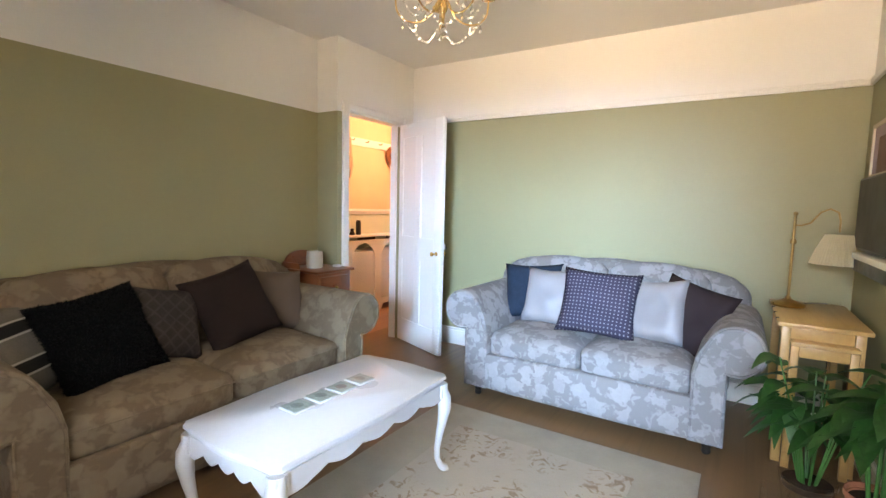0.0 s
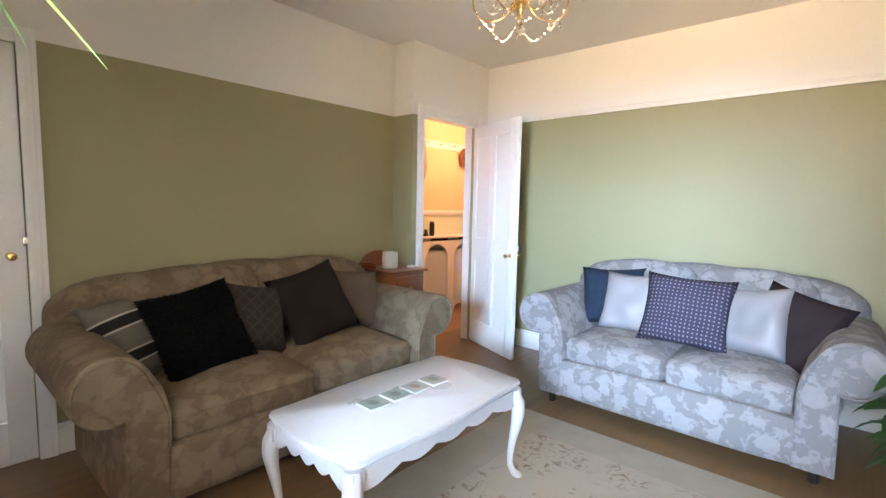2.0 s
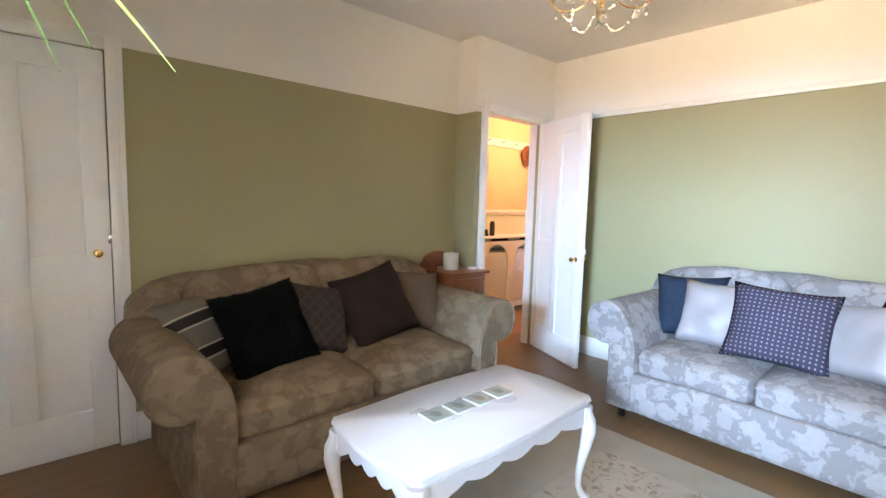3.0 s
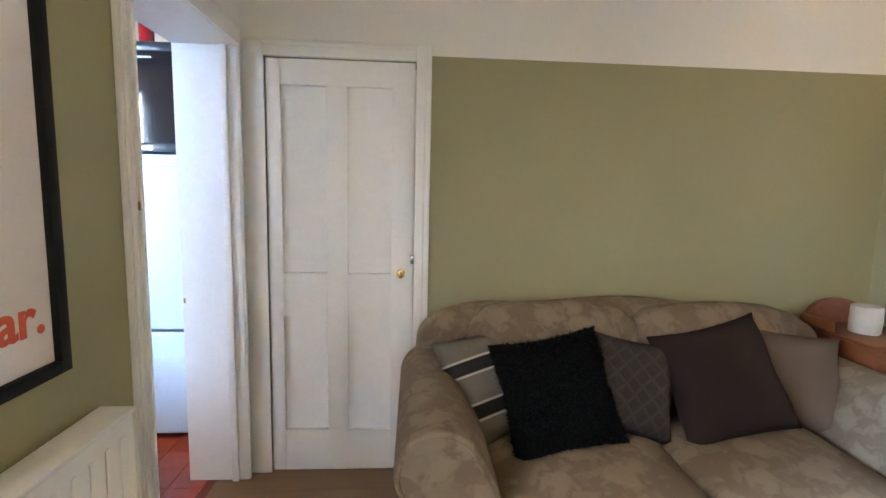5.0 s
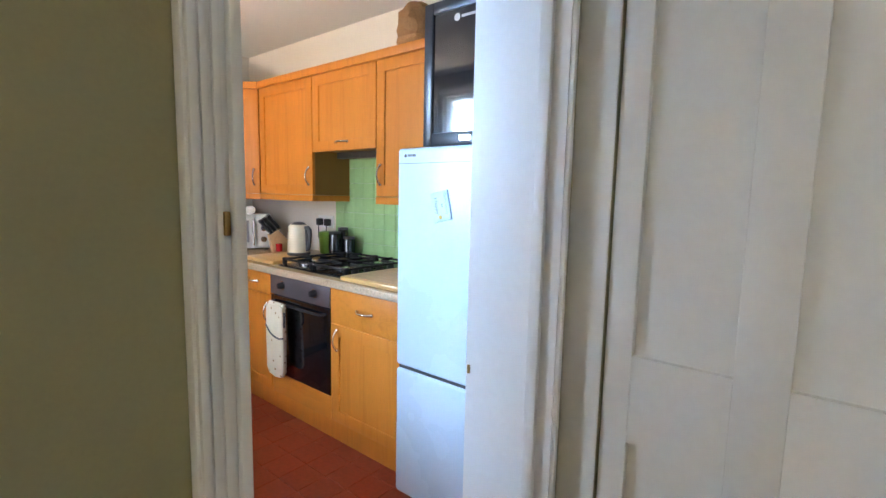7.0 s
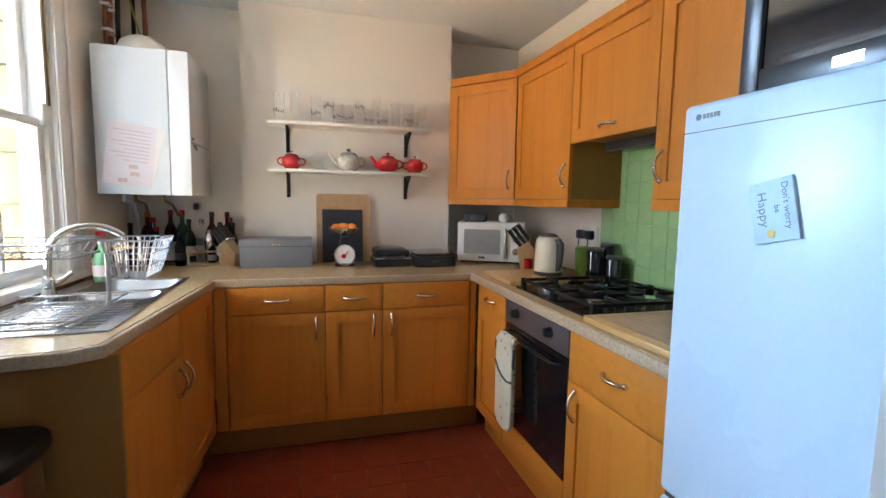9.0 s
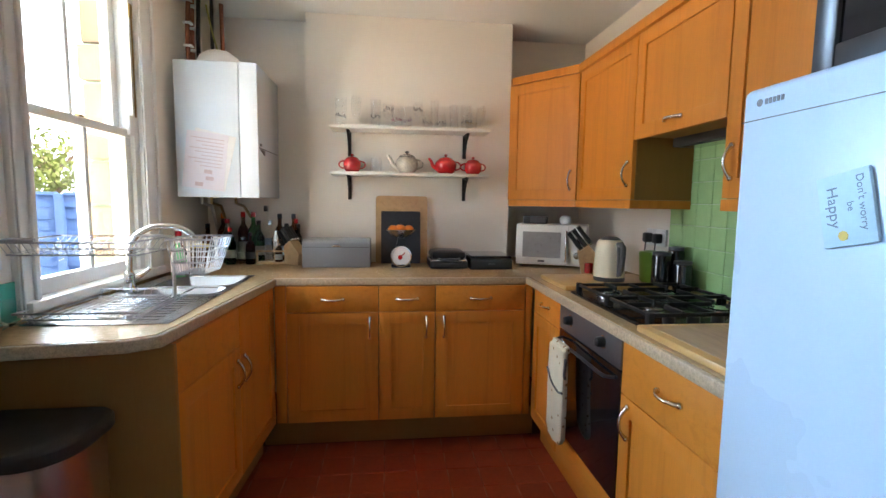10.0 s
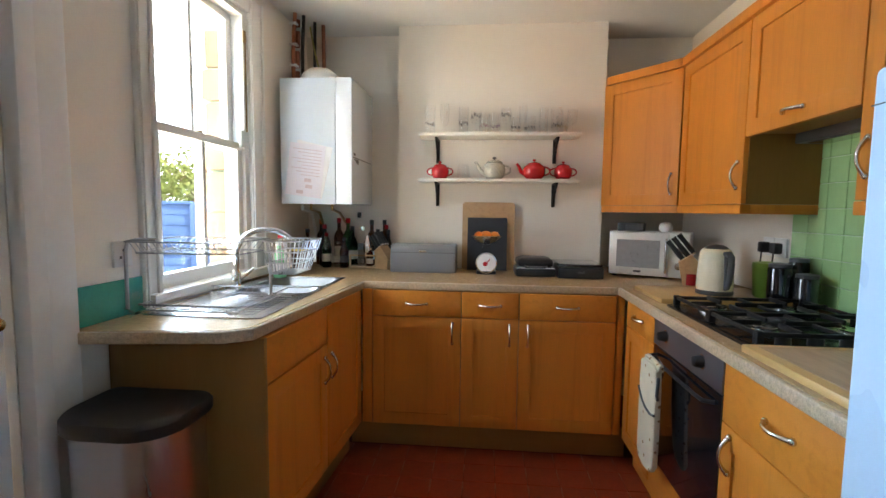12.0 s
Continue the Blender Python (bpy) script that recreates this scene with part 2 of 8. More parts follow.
LEAF = mat("glossy_green_leaf", (0.034, 0.125, 0.024), 0.40, var=0.35, scale=9, fine=60, bump=0.1)
LEAF_PALE = mat("pale_striped_leaf", (0.30, 0.42, 0.16), 0.4, var=0.4, scale=9, fine=60, bump=0.1)
BARK = mat("plant_cane", (0.20, 0.13, 0.07), 0.8, var=0.3, scale=25, bump=0.4)
SOIL = mat("potting_soil", (0.04, 0.025, 0.015), 0.95, var=0.4, scale=40, bump=0.6)
TERRA = mat("terracotta_pot", (0.40, 0.15, 0.08), 0.7, var=0.15, scale=10, bump=0.1)
CLEAR = thin_glass("clear_glass")
GREEN_GLASS = glass("green_bottle_glass", (0.05, 0.30, 0.08))
BROWN_GLASS = glass("brown_bottle_glass", (0.16, 0.05, 0.015))
CRYSTAL = glass("cut_crystal", (0.96, 0.95, 0.92), 0.03)
PANE = pane("window_glass")
PAPER = mat("white_paper", (0.82, 0.80, 0.80), 0.7, var=0.03, bump=0.02)
SHADE = mat("cream_pleated_fabric", (0.80, 0.72, 0.48), 0.8, var=0.06, scale=10, fine=200, bump=0.2)
POSTER = mat("cream_poster_paper", (0.74, 0.68, 0.64), 0.5, var=0.03, scale=2, bump=0.02)
POSTER_RED = mat("coral_red_print", (0.62, 0.10, 0.05), 0.5, var=0.06, bump=0.0)
STONE = mat("honey_sandstone", (0.28, 0.20, 0.12), 0.85, var=0.25, scale=7, fine=60, bump=0.5, obj_var=0.15)
FENCE = mat("blue_fence_stain", (0.095, 0.185, 0.40), 0.7, var=0.22, scale=4, fine=50, bump=0.25, stretch=(0.5, 1, 4), obj_var=0.08)
GROUND = mat("garden_gravel", (0.20, 0.17, 0.12), 0.95, var=0.35, scale=2, fine=40, bump=0.5)
COPPER = mat("dull_copper_pipe", (0.30, 0.12, 0.07), 0.4, 1.0, var=0.2, scale=15, bump=0.05)
KNIT_NAVY = mat("navy_cable_knit", (0.020, 0.032, 0.052), 0.95, var=0.25, scale=25, fine=160, bump=0.8)
PLUM = mat("plum_brown_cotton", (0.033, 0.023, 0.025), 0.9, var=0.12, scale=10, fine=350, bump=0.3)
BROWN_COTTON = mat("dark_brown_cotton", (0.024, 0.016, 0.014), 0.9, var=0.12, scale=10, fine=350, bump=0.3)
BLACK_FUR = mat("black_shaggy_pile", (0.004, 0.005, 0.005), 1.0, var=0.5, scale=60, fine=250, bump=1.0)
TAUPE = mat("taupe_cotton", (0.115, 0.084, 0.060), 0.9, var=0.1, scale=8, fine=350, bump=0.3)
CREAM_SATIN = mat("off_white_satin", (0.30, 0.285, 0.29), 0.42, var=0.05, scale=5, fine=200, bump=0.15)
GREY_WEAVE = mat("grey_brown_quilted_weave", (0.036, 0.029, 0.025), 0.9, var=0.25, scale=30, fine=200, bump=0.6)
tcq = node(GREY_WEAVE, "ShaderNodeTexCoord")
mpq = node(GREY_WEAVE, "ShaderNodeMapping", [(tcq.outputs["Object"], "Vector")], Scale=(20.0, 20.0, 0.0), Rotation=(0, 0, 0.785))
vq = node(GREY_WEAVE, "ShaderNodeTexVoronoi", [(mpq.outputs[0], "Vector")], Scale=1.0, Randomness=0.0)
vq.distance = "CHEBYCHEV"
mixed(GREY_WEAVE, op(GREY_WEAVE, "MULTIPLY", ramp(GREY_WEAVE, vq.outputs["Distance"], 0.34, 0.46), value=0.35), (0.075, 0.060, 0.052))
SPOT = mat("dusky_purple_spotted_cotton", (0.050, 0.044, 0.070), 0.9, var=0.08, scale=10, fine=350, bump=0.2)
tcs = node(SPOT, "ShaderNodeTexCoord")
vs = node(SPOT, "ShaderNodeTexVoronoi", [(tcs.outputs["Object"], "Vector")], Scale=44.0, Randomness=0.0)
vs.voronoi_dimensions = "2D"
mixed(SPOT, ramp(SPOT, vs.outputs["Distance"], 0.25, 0.15), (0.24, 0.23, 0.26))
STRIPE = mat("striped_wool", (0.15, 0.135, 0.105), 0.95, var=0.2, scale=12, fine=200, bump=0.5)
tcw = node(STRIPE, "ShaderNodeTexCoord")
ws = node(STRIPE, "ShaderNodeTexWave", [(tcw.outputs["Object"], "Vector")], Scale=1.95, Distortion=0.3, band="X")
mixed(STRIPE, ramp(STRIPE, ws.outputs["Fac"], 0.80, 0.83), (0.022, 0.020, 0.018))
mixed(STRIPE, op(STRIPE, "MULTIPLY", ramp(STRIPE, ws.outputs["Fac"], 0.64, 0.67), ramp(STRIPE, ws.outputs["Fac"], 0.81, 0.78)), (0.42, 0.39, 0.33))
RUG = mat("pale_floral_wool_rug", (0.47, 0.44, 0.37), 0.98, var=0.10, scale=4, fine=260, bump=0.5)
tcr = node(RUG, "ShaderNodeTexCoord")
nr = node(RUG, "ShaderNodeTexNoise", [(tcr.outputs["Object"], "Vector")], Scale=3.6, Detail=1.0)
vr = node(RUG, "ShaderNodeTexNoise", [(tcr.outputs["Object"], "Vector")], Scale=15.0, Detail=4.0, Distortion=1.8)
sprigs = op(RUG, "MULTIPLY", ramp(RUG, vr.outputs["Fac"], 0.52, 0.64), ramp(RUG, nr.outputs["Fac"], 0.42, 0.54))
mixed(RUG, op(RUG, "MULTIPLY", sprigs, value=0.8), (0.27, 0.20, 0.13))
RUG_EDGE = mat("beige_rug_border", (0.42, 0.40, 0.33), 0.98, var=0.12, scale=8, fine=260, bump=0.5)

# ---- mesh helpers ----


def box(bm, x0, y0, z0, x1, y1, z1, bev=0.0, seg=2):
    vs = bmesh.ops.create_cube(bm, size=1.0)["verts"]
    for v in vs:
        v.co = Vector(((x0, x1)[v.co.x > 0], (y0, y1)[v.co.y > 0], (z0, z1)[v.co.z > 0]))
    if x1 < x0 or y1 < y0 or z1 < z0:
        bmesh.ops.recalc_face_normals(bm, faces=list({f for v in vs for f in v.link_faces}))
    if bev:
        bmesh.ops.bevel(bm, geom=list({e for v in vs for e in v.link_edges}), offset=bev, segments=seg, profile=0.5, affect="EDGES")
    return bm


def B(*a, **k):
    return box(bmesh.new(), *a, **k)


def lathe(bm, profile, seg=24, m=None, close=True):
    """Turns a profile of (radius, height) about z."""
    m = m or Matrix()
    rings = [[bm.verts.new(m @ Vector((r * math.cos(2 * math.pi * i / seg), r * math.sin(2 * math.pi * i / seg), z))) for i in range(seg)] for r, z in profile]
    for a, b in zip(rings, rings[1:]):
        for i in range(seg):
            bm.faces.new((a[i], a[(i + 1) % seg], b[(i + 1) % seg], b[i]))
    if close:
        bm.faces.new(rings[0][::-1])
        bm.faces.new(rings[-1])
    return bm


def tube(bm, pts, r, seg=8, closed=False):
    """A round bar along points; r is one radius or one for each point."""
    pts = [Vector(p) for p in pts]
    k = len(pts)
    rad = r if isinstance(r, (list, tuple)) else [r] * k
    rings, up = [], None
    for i, p in enumerate(pts):
        d = (pts[(i + 1) % k] - pts[i - 1]) if closed or 0 < i < k - 1 else (pts[1] - pts[0] if i == 0 else pts[-1] - pts[-2])
        d.normalize()
        if up is None:
            up = d.orthogonal().normalized()
        up = (up - d * up.dot(d)).normalized()
        s = d.cross(up)
        rings.append([bm.verts.new(p + rad[i] * (math.cos(2 * math.pi * j / seg) * up + math.sin(2 * math.pi * j / seg) * s)) for j in range(seg)])
    for i in range(k if closed else k - 1):
        a, b = rings[i], rings[(i + 1) % k]
        for j in range(seg):
            bm.faces.new((a[j], a[(j + 1) % seg], b[(j + 1) % seg], b[j]))
    if not closed:
        bm.faces.new(rings[0][::-1])
        bm.faces.new(rings[-1])
    return bm


def prism(bm, outline, m, depth):
    """Extrudes an outline of (u, v) by depth along w, laid into place by m."""
    a = [bm.verts.new(m @ Vector((u, v, 0))) for u, v in outline]
    b = [bm.verts.new(m @ Vector((u, v, depth))) for u, v in outline]
    k = len(a)
    bm.faces.new(a[::-1])
    bm.faces.new(b)
    for i in range(k):
        bm.faces.new((a[i], a[(i + 1) % k], b[(i + 1) % k], b[i]))
    bmesh.ops.recalc_face_normals(bm, faces=bm.faces)
    return bm


def arc(cx, cy, r, a0, a1, n=8):
    return [(cx + r * math.cos(radians(a0 + (a1 - a0) * i / n)), cy + r * math.sin(radians(a0 + (a1 - a0) * i / n))) for i in range(n + 1)]


def ball(bm, c, r, sx=1, sy=1, sz=1, u=16, v=10):
    bmesh.ops.create_uvsphere(bm, u_segments=u, v_segments=v, radius=r, matrix=Matrix.Translation(c) @ Matrix.Diagonal((sx, sy, sz, 1)))
    return bm


def thing(name, m, label, category, group="", kind=""):
    ob = new(name)
    ob.empty_display_size = 0.05
    ob.matrix_basis = m if isinstance(m, Matrix) else Matrix.Translation(m)
    return tagged(ob, label, category, group, kind)


def origin_of(ob):
    m = Matrix()
    while ob is not None:
        m = ob.matrix_basis @ m
        ob = ob.parent
    return m


def part(name, bm, material, parent=None, label="", world=False, smooth=40):
    """Links a bmesh as one mesh object. world: its places are the world's, not the parent's."""
    if world and parent is not None:
        bm.transform(origin_of(parent).inverted())
    me = bpy.data.meshes.new(name)
    bm.to_mesh(me)
    bm.free()
    for k in (material if isinstance(material, (list, tuple)) else [material]):
        me.materials.append(k)
    if smooth:
        me.shade_smooth()
        me.set_sharp_from_angle(angle=radians(smooth))
    ob = new(name, me)
    ob.parent = parent
    if label:
        ob["label"] = label
    return ob


def again(ob, m, parent=None):
    """One more object on the same mesh."""
    o = new(ob.name.split(".")[0], ob.data)
    o.parent, o.matrix_basis = parent, m
    return o


def setting(name, bm, material, label, category="wall"):
    return tagged(part(name, bm, material, None, smooth=35), label, category, kind="structure")


def soft_box(w, d, h, r=0.05, puff=0.02, n=10):
    """An upholstered block: rounded edges and slightly domed faces; base centre at the origin."""
    bm = bmesh.new()
    bmesh.ops.create_cube(bm, size=2.0)
    bmesh.ops.subdivide_edges(bm, edges=bm.edges[:], cuts=n, use_grid_fill=True)
    for v in bm.verts:
        c = v.co.copy()
        p = Vector((c.x * w / 2, c.y * d / 2, c.z * h / 2))
        core = Vector((max(-w / 2 + r, min(w / 2 - r, p.x)), max(-d / 2 + r, min(d / 2 - r, p.y)), max(-h / 2 + r, min(h / 2 - r, p.z))))
        q = p - core
        if q.length > 1e-6:
            p = core + q.normalized() * r
        bulge = (1 - c.x**2) * (1 - c.y**2), (1 - c.y**2) * (1 - c.z**2), (1 - c.x**2) * (1 - c.z**2)
        p.z += puff * bulge[0] * c.z
        p.x += puff * 0.6 * bulge[1] * c.x
        p.y += puff * 0.6 * bulge[2] * c.y
        v.co = p + Vector((0, 0, h / 2))
    return bm


def pillow(w, h, thick, n=14, seed=0):
    """A scatter cushion in the x-y plane, with pointed corners, thin seams and creases."""
    bm = bmesh.new()
    grid = {}
    for side in (1, -1):
        for i in range(n + 1):
            for j in range(n + 1):
                u, v = 2 * i / n - 1, 2 * j / n - 1
                edge = i in (0, n) or j in (0, n)
                if edge and side < 0:
                    grid[i, j, side] = grid[i, j, 1]
                    continue
                pinch = 1 - 0.09 * (1 - abs(u) ** 2) * abs(v) ** 2, 1 - 0.09 * (1 - abs(v) ** 2) * abs(u) ** 2
                t = max(0.0, (1 - u**4)) ** 0.55 * max(0.0, (1 - v**4)) ** 0.55
                wob = noise.noise(Vector((u * 1.7 + seed * 7, v * 1.7, side * 3.1)))
                z = side * thick / 2 * t * (1 + 0.35 * wob)
                x, y = u * w / 2 * pinch[1], v * h / 2 * pinch[0]
                grid[i, j, side] = bm.verts.new((x + 0.006 * wob, y, z + 0.012 * noise.noise(Vector((u * 2, v * 2, seed)))))
    for side in (1, -1):
        for i in range(n):
            for j in range(n):
                q = [grid[i, j, side], grid[i + 1, j, side], grid[i + 1, j + 1, side], grid[i, j + 1, side]]
                bm.faces.new(q if side > 0 else q[::-1])
    return bm

# ---- the large structure ----
RAIL, LC, KC = 2.012, 2.52, 2.43      # paint line, living room and kitchen ceilings


def wall(name, runs, label, lower, upper=None, split=RAIL):
    """Boxes of a wall (x0, y0, z0, x1, y1, z1); below the paint line one paint, above it another."""
    bm = bmesh.new()
    for x0, y0, z0, x1, y1, z1 in runs:
        if upper is not None and z0 < split < z1:
            k = len(bm.faces)
            box(bm, x0, y0, z0, x1, y1, split)
            box(bm, x0, y0, split, x1, y1, z1)
            bm.faces.ensure_lookup_table()
            for f in bm.faces[k + 6:]:
                f.material_index = 1
        else:
            k = len(bm.faces)
            box(bm, x0, y0, z0, x1, y1, z1)
            bm.faces.ensure_lookup_table()
            if upper is not None and z0 >= split - 0.06:
                for f in bm.faces[k:]:
                    f.material_index = 1
    return setting(name, bm, [lower, upper or lower], label)


# living room
LW, JOG, DW, FW, EW, SW = -5.09, 2.49, -4.87, 3.47, -1.62, -0.56   # left wall, jog, door wall, far, east and south faces
setting("floor_living_room", B(-5.2, -0.70, -0.1, EW + 0.1, FW + 0.1, 0.0), FLOOR, "brown wood-effect laminate floor with fine grain", "floor")
setting("ceiling_living_room", B(-5.35, -0.80, LC, EW + 0.15, FW + 0.15, LC + 0.1), CEIL, "plain white painted ceiling", "ceiling")
PD0, PD1, PDH = -0.462, 0.205, 1.935      # white cupboard door
wall("wall_west", [(LW - 0.14, PD1, 0, LW, JOG, LC), (LW - 0.14, PD0, PDH, LW, PD1, LC), (LW - 0.14, -0.70, 0, LW, PD0, LC)], "sage green wall with white upper band", GREEN, WHITE_WALL, 1.965)
wall("wall_jog", [(LW - 0.14, JOG, 0, DW - 0.1, JOG + 0.1, LC)], "short sage green return wall", GREEN, WHITE_WALL, 1.965)
D0, D1, DH = 2.60, 3.29, 1.985
wall("wall_hall_door", [(DW - 0.1, JOG, 0, DW, D0, LC), (DW - 0.1, D1, 0, DW, FW, LC), (DW - 0.1, D0, DH, DW, D1, LC)], "sage green wall round the hall doorway", GREEN, WHITE_WALL, 1.965)
wall("wall_north", [(DW - 0.1, FW, 0, EW + 0.15, FW + 0.15, LC)], "sage green wall with white upper band", GREEN, WHITE_WALL)
wall("wall_east", [(EW, SW - 0.14, 0, EW + 0.15, FW, LC)], "sage green wall with white upper band", GREEN, WHITE_WALL)
K0, K1, KH = -5.035, -4.250, 1.972        # kitchen doorway
W0, W1, WZ0, WZ1 = -3.08, -1.76, 0.80, 1.96   # living room window
wall("wall_south", [(K1, SW - 0.14, 0, W0, SW, LC), (W0, SW - 0.14, 0, W1, SW, WZ0), (W0, SW - 0.14, WZ1, W1, SW, LC), (W1, SW - 0.14, 0, EW, SW, LC),
                    (LW, SW - 0.14, 0, K0, SW, LC), (K0, SW - 0.14, KH, K1, SW, LC)], "sage green wall beside the kitchen doorway", GREEN, WHITE_WALL)
setting("trim_picture_rail", box(box(bmesh.new(), DW, FW - 0.022, RAIL - 0.012, EW, FW, RAIL + 0.022, 0.006), DW, FW - 0.03, RAIL + 0.010, EW, FW, RAIL + 0.024, 0.004), GLOSS, "white painted picture rail", "trim")
setting("trim_picture_rail_east", B(EW - 0.022, SW, RAIL - 0.012, EW, FW - 0.03, RAIL + 0.022, 0.006), GLOSS, "white painted picture rail", "trim")


def skirting(name, x0, y0, x1, y1):
    """A moulded skirting board along a wall face, set off it by 18 mm."""
    bm = B(x0, y0, 0, x1, y1, 0.13, 0.003)
    ins = 0.004
    box(bm, x0 + ins * (x1 - x0 < 0.1), y0 + ins * (y1 - y0 < 0.1), 0.13, x1 - ins * (x1 - x0 < 0.1), y1 - ins * (y1 - y0 < 0.1), 0.155, 0.003)
    return setting(name, bm, GLOSS, "white moulded skirting board", "skirting")


skirting("baseboard_north", DW, FW - 0.02, EW, FW)
skirting("baseboard_west", LW, 0.275, LW + 0.02, JOG)
skirting("baseboard_jog", LW, JOG - 0.02, DW, JOG)
skirting("baseboard_east", EW - 0.02, SW, EW, FW - 0.02)
skirting("baseboard_south", -4.15, SW, EW - 0.02, SW + 0.02)


def architrave(name, frame_m, width, height, label, face=0.07, thick=0.02, mat_=None, plain_first=False):
    """A stepped door surround: local x across the opening, z up, y out of the wall."""
    bm = bmesh.new()
    for a, b in ((-face, 0.0), (width, width + face)):
        if plain_first and a < 0:
            box(bm, a - 0.0295, 0, 0, b, 0.008, height + face, 0.003)
            continue
        box(bm, a, 0, 0, b, thick, height + face, 0.003)
        lo, hi = (a, a + 0.022) if a < 0 else (b - 0.022, b)
        box(bm, lo, thick, 0, hi, thick + 0.006, height + face, 0.0025)
        mid = (a + b) / 2
        box(bm, mid - 0.008, thick, 0, mid + 0.008, thick + 0.003, height + face - 0.02, 0.0012)
    box(bm, 0, 0, height, width, thick, height + face, 0.003)
    box(bm, 0, thick, height + face - 0.022, width, thick + 0.006, height + face, 0.0025)
    bm.transform(frame_m)
    bmesh.ops.recalc_face_normals(bm, faces=bm.faces)
    return setting(name, bm, mat_ or CREAM_GLOSS, label, "door frame")


def panel_door(name, m, width, height, label, hinge_left=True, knob_z=0.985, latch=True, mat_=None, thick=0.036, stile=0.062, far=0.100):
    """A four-panel door: local x from the hinge-side edge, z up, y towards the room."""
    mat_ = mat_ or CREAM_GLOSS
    d = thing(name, m, label, "door", kind="structure")
    top, bot, z1, z2 = 0.112, 0.212, 0.768, 0.978
    pw = (width - stile - far - 0.095) / 2
    m0, m1 = stile + pw, stile + pw + 0.095
    bm = bmesh.new()
    for a, b in ((0, stile), (width - far, width), (m0, m1)):
        lo, hi = (0.008, height) if a in (0, width - far) else (bot, height - top)
        box(bm, a, 0, lo, b, thick, hi, 0.002)
    for a, b in ((0.008, bot), (z1, z2), (height - top, height)):
        if a == z1:
            box(bm, stile, 0, a, m0, thick - 0.0005, b)
            box(bm, m1, 0, a, width - far, thick - 0.0005, b)
        else:
            box(bm, stile, 0, a, width - far, thick - 0.0005, b)
    part("door_leaf", bm, mat_, d)
    for x0, x1 in ((stile, m0), (m1, width - far)):
        for a, b in ((bot, z1), (z2, height - top)):
            bm = B(x0 - 0.002, 0.008, a - 0.002, x1 + 0.002, thick - 0.020, b + 0.002)
            part("panel", bm, mat_, d)
    kx = width - 0.055 if hinge_left else 0.055
    for side in (1, -1):
        prof = [(0.018, 0), (0.018, 0.004), (0.007, 0.008), (0.006, 0.030), (0.014, 0.036), (0.019, 0.046), (0.015, 0.055), (0.005, 0.058)]
        mm = Matrix.Translation((kx, thick if side > 0 else 0, knob_z)) @ Matrix.Rotation(radians(-90 * side), 4, "X")
        part("knob", lathe(bmesh.new(), prof, 20, mm), BRASS, d, "polished brass knob")
    if latch:
        lx = width if hinge_left else 0
        part("rim_latch", B(lx - 0.012, thick, knob_z + 0.045, lx + 0.018, thick + 0.016, knob_z + 0.085, 0.003), STEEL, d, "small steel latch")
    return d


# white cupboard door in the west wall: local x runs along +y, local y along +x
WEST = Matrix(((0, 1, 0, 0), (1, 0, 0, 0), (0, 0, 1, 0), (0, 0, 0, 1)))
panel_door("door_1", pose(LW - 0.040, PD0 + 0.004, 0) @ Matrix(((0, 1, 0, 0), (1, 0, 0, 0), (0, 0, 1, 0), (0, 0, 0, 1))), PD1 - PD0 - 0.008, PDH - 0.002, "closed white four-panel cupboard door with brass knob", True)
architrave("trim_cupboard_door", Matrix.Translation((LW, PD0, 0)) @ WEST, PD1 - PD0, PDH, "white moulded door surround", 0.068, plain_first=True)
setting("cupboard_back", B(LW - 0.20, -0.60, 0, LW - 0.15, PD1 + 0.1, PDH + 0.1), WHITE_WALL, "plain white wall behind the cupboard door")
# hall door, open into the room
hall_leaf = panel_door("door_2", pose(DW - 0.005, D1 - 0.012, 0, 0, 0, -21.5), 0.665, 1.965, "open white four-panel door with brass knob", True, 0.86, mat_=GLOSS)
architrave("trim_hall_door", Matrix.Translation((DW, D0, 0)) @ WEST, D1 - D0, DH, "white moulded door surround", 0.065, mat_=GLOSS)
bm = B(DW - 0.11, D0, 0, DW + 0.004, D0 + 0.014, DH)
box(bm, DW - 0.11, D1 - 0.012, 0, DW - 0.042, D1, DH)
box(bm, DW - 0.11, D0 + 0.014, DH - 0.014, DW + 0.004, D1 - 0.012, DH)
setting("trim_hall_door_lining", bm, GLOSS, "white painted door lining", "door frame")
# kitchen doorway: deep cream lining, moulded edges
bm = B(K0 - 0.012, -0.822, 0, K0 + 0.002, SW + 0.004, KH)
box(bm, K1 - 0.002, -0.822, 0, K1 + 0.012, SW + 0.004, KH)
box(bm, K0 + 0.002, -0.822, KH - 0.012, K1 - 0.002, SW + 0.004, KH + 0.002)
setting("trim_kitchen_lining", bm, CREAM_GLOSS, "cream painted deep door lining", "door frame")
bm = bmesh.new()
box(bm, K0 - 0.020, SW, 0, K0 - 0.002, SW + 0.014, KH + 0.06, 0.004)
box(bm, K0 + 0.003, -0.625, 0, K0 + 0.020, -0.595, KH - 0.012, 0.004)
a, b = K1 + 0.002, K1 + 0.055
box(bm, a, SW, 0, b, SW + 0.018, KH + 0.06, 0.003)
for x, w, d in ((a, 0.012, 0.030), (a + 0.018, 0.008, 0.023), (a + 0.030, 0.008, 0.023), (a + 0.042, 0.008, 0.026)):
    box(bm, x, SW + 0.018, 0, x + w, SW + d, KH + 0.06, 0.002)
box(bm, K0 - 0.004, SW, KH - 0.01, K1 + 0.002, SW + 0.018, KH + 0.06, 0.003)
setting("trim_kitchen_doorway", bm, CREAM_GLOSS, "cream moulded door surround with chipped edges", "door frame")
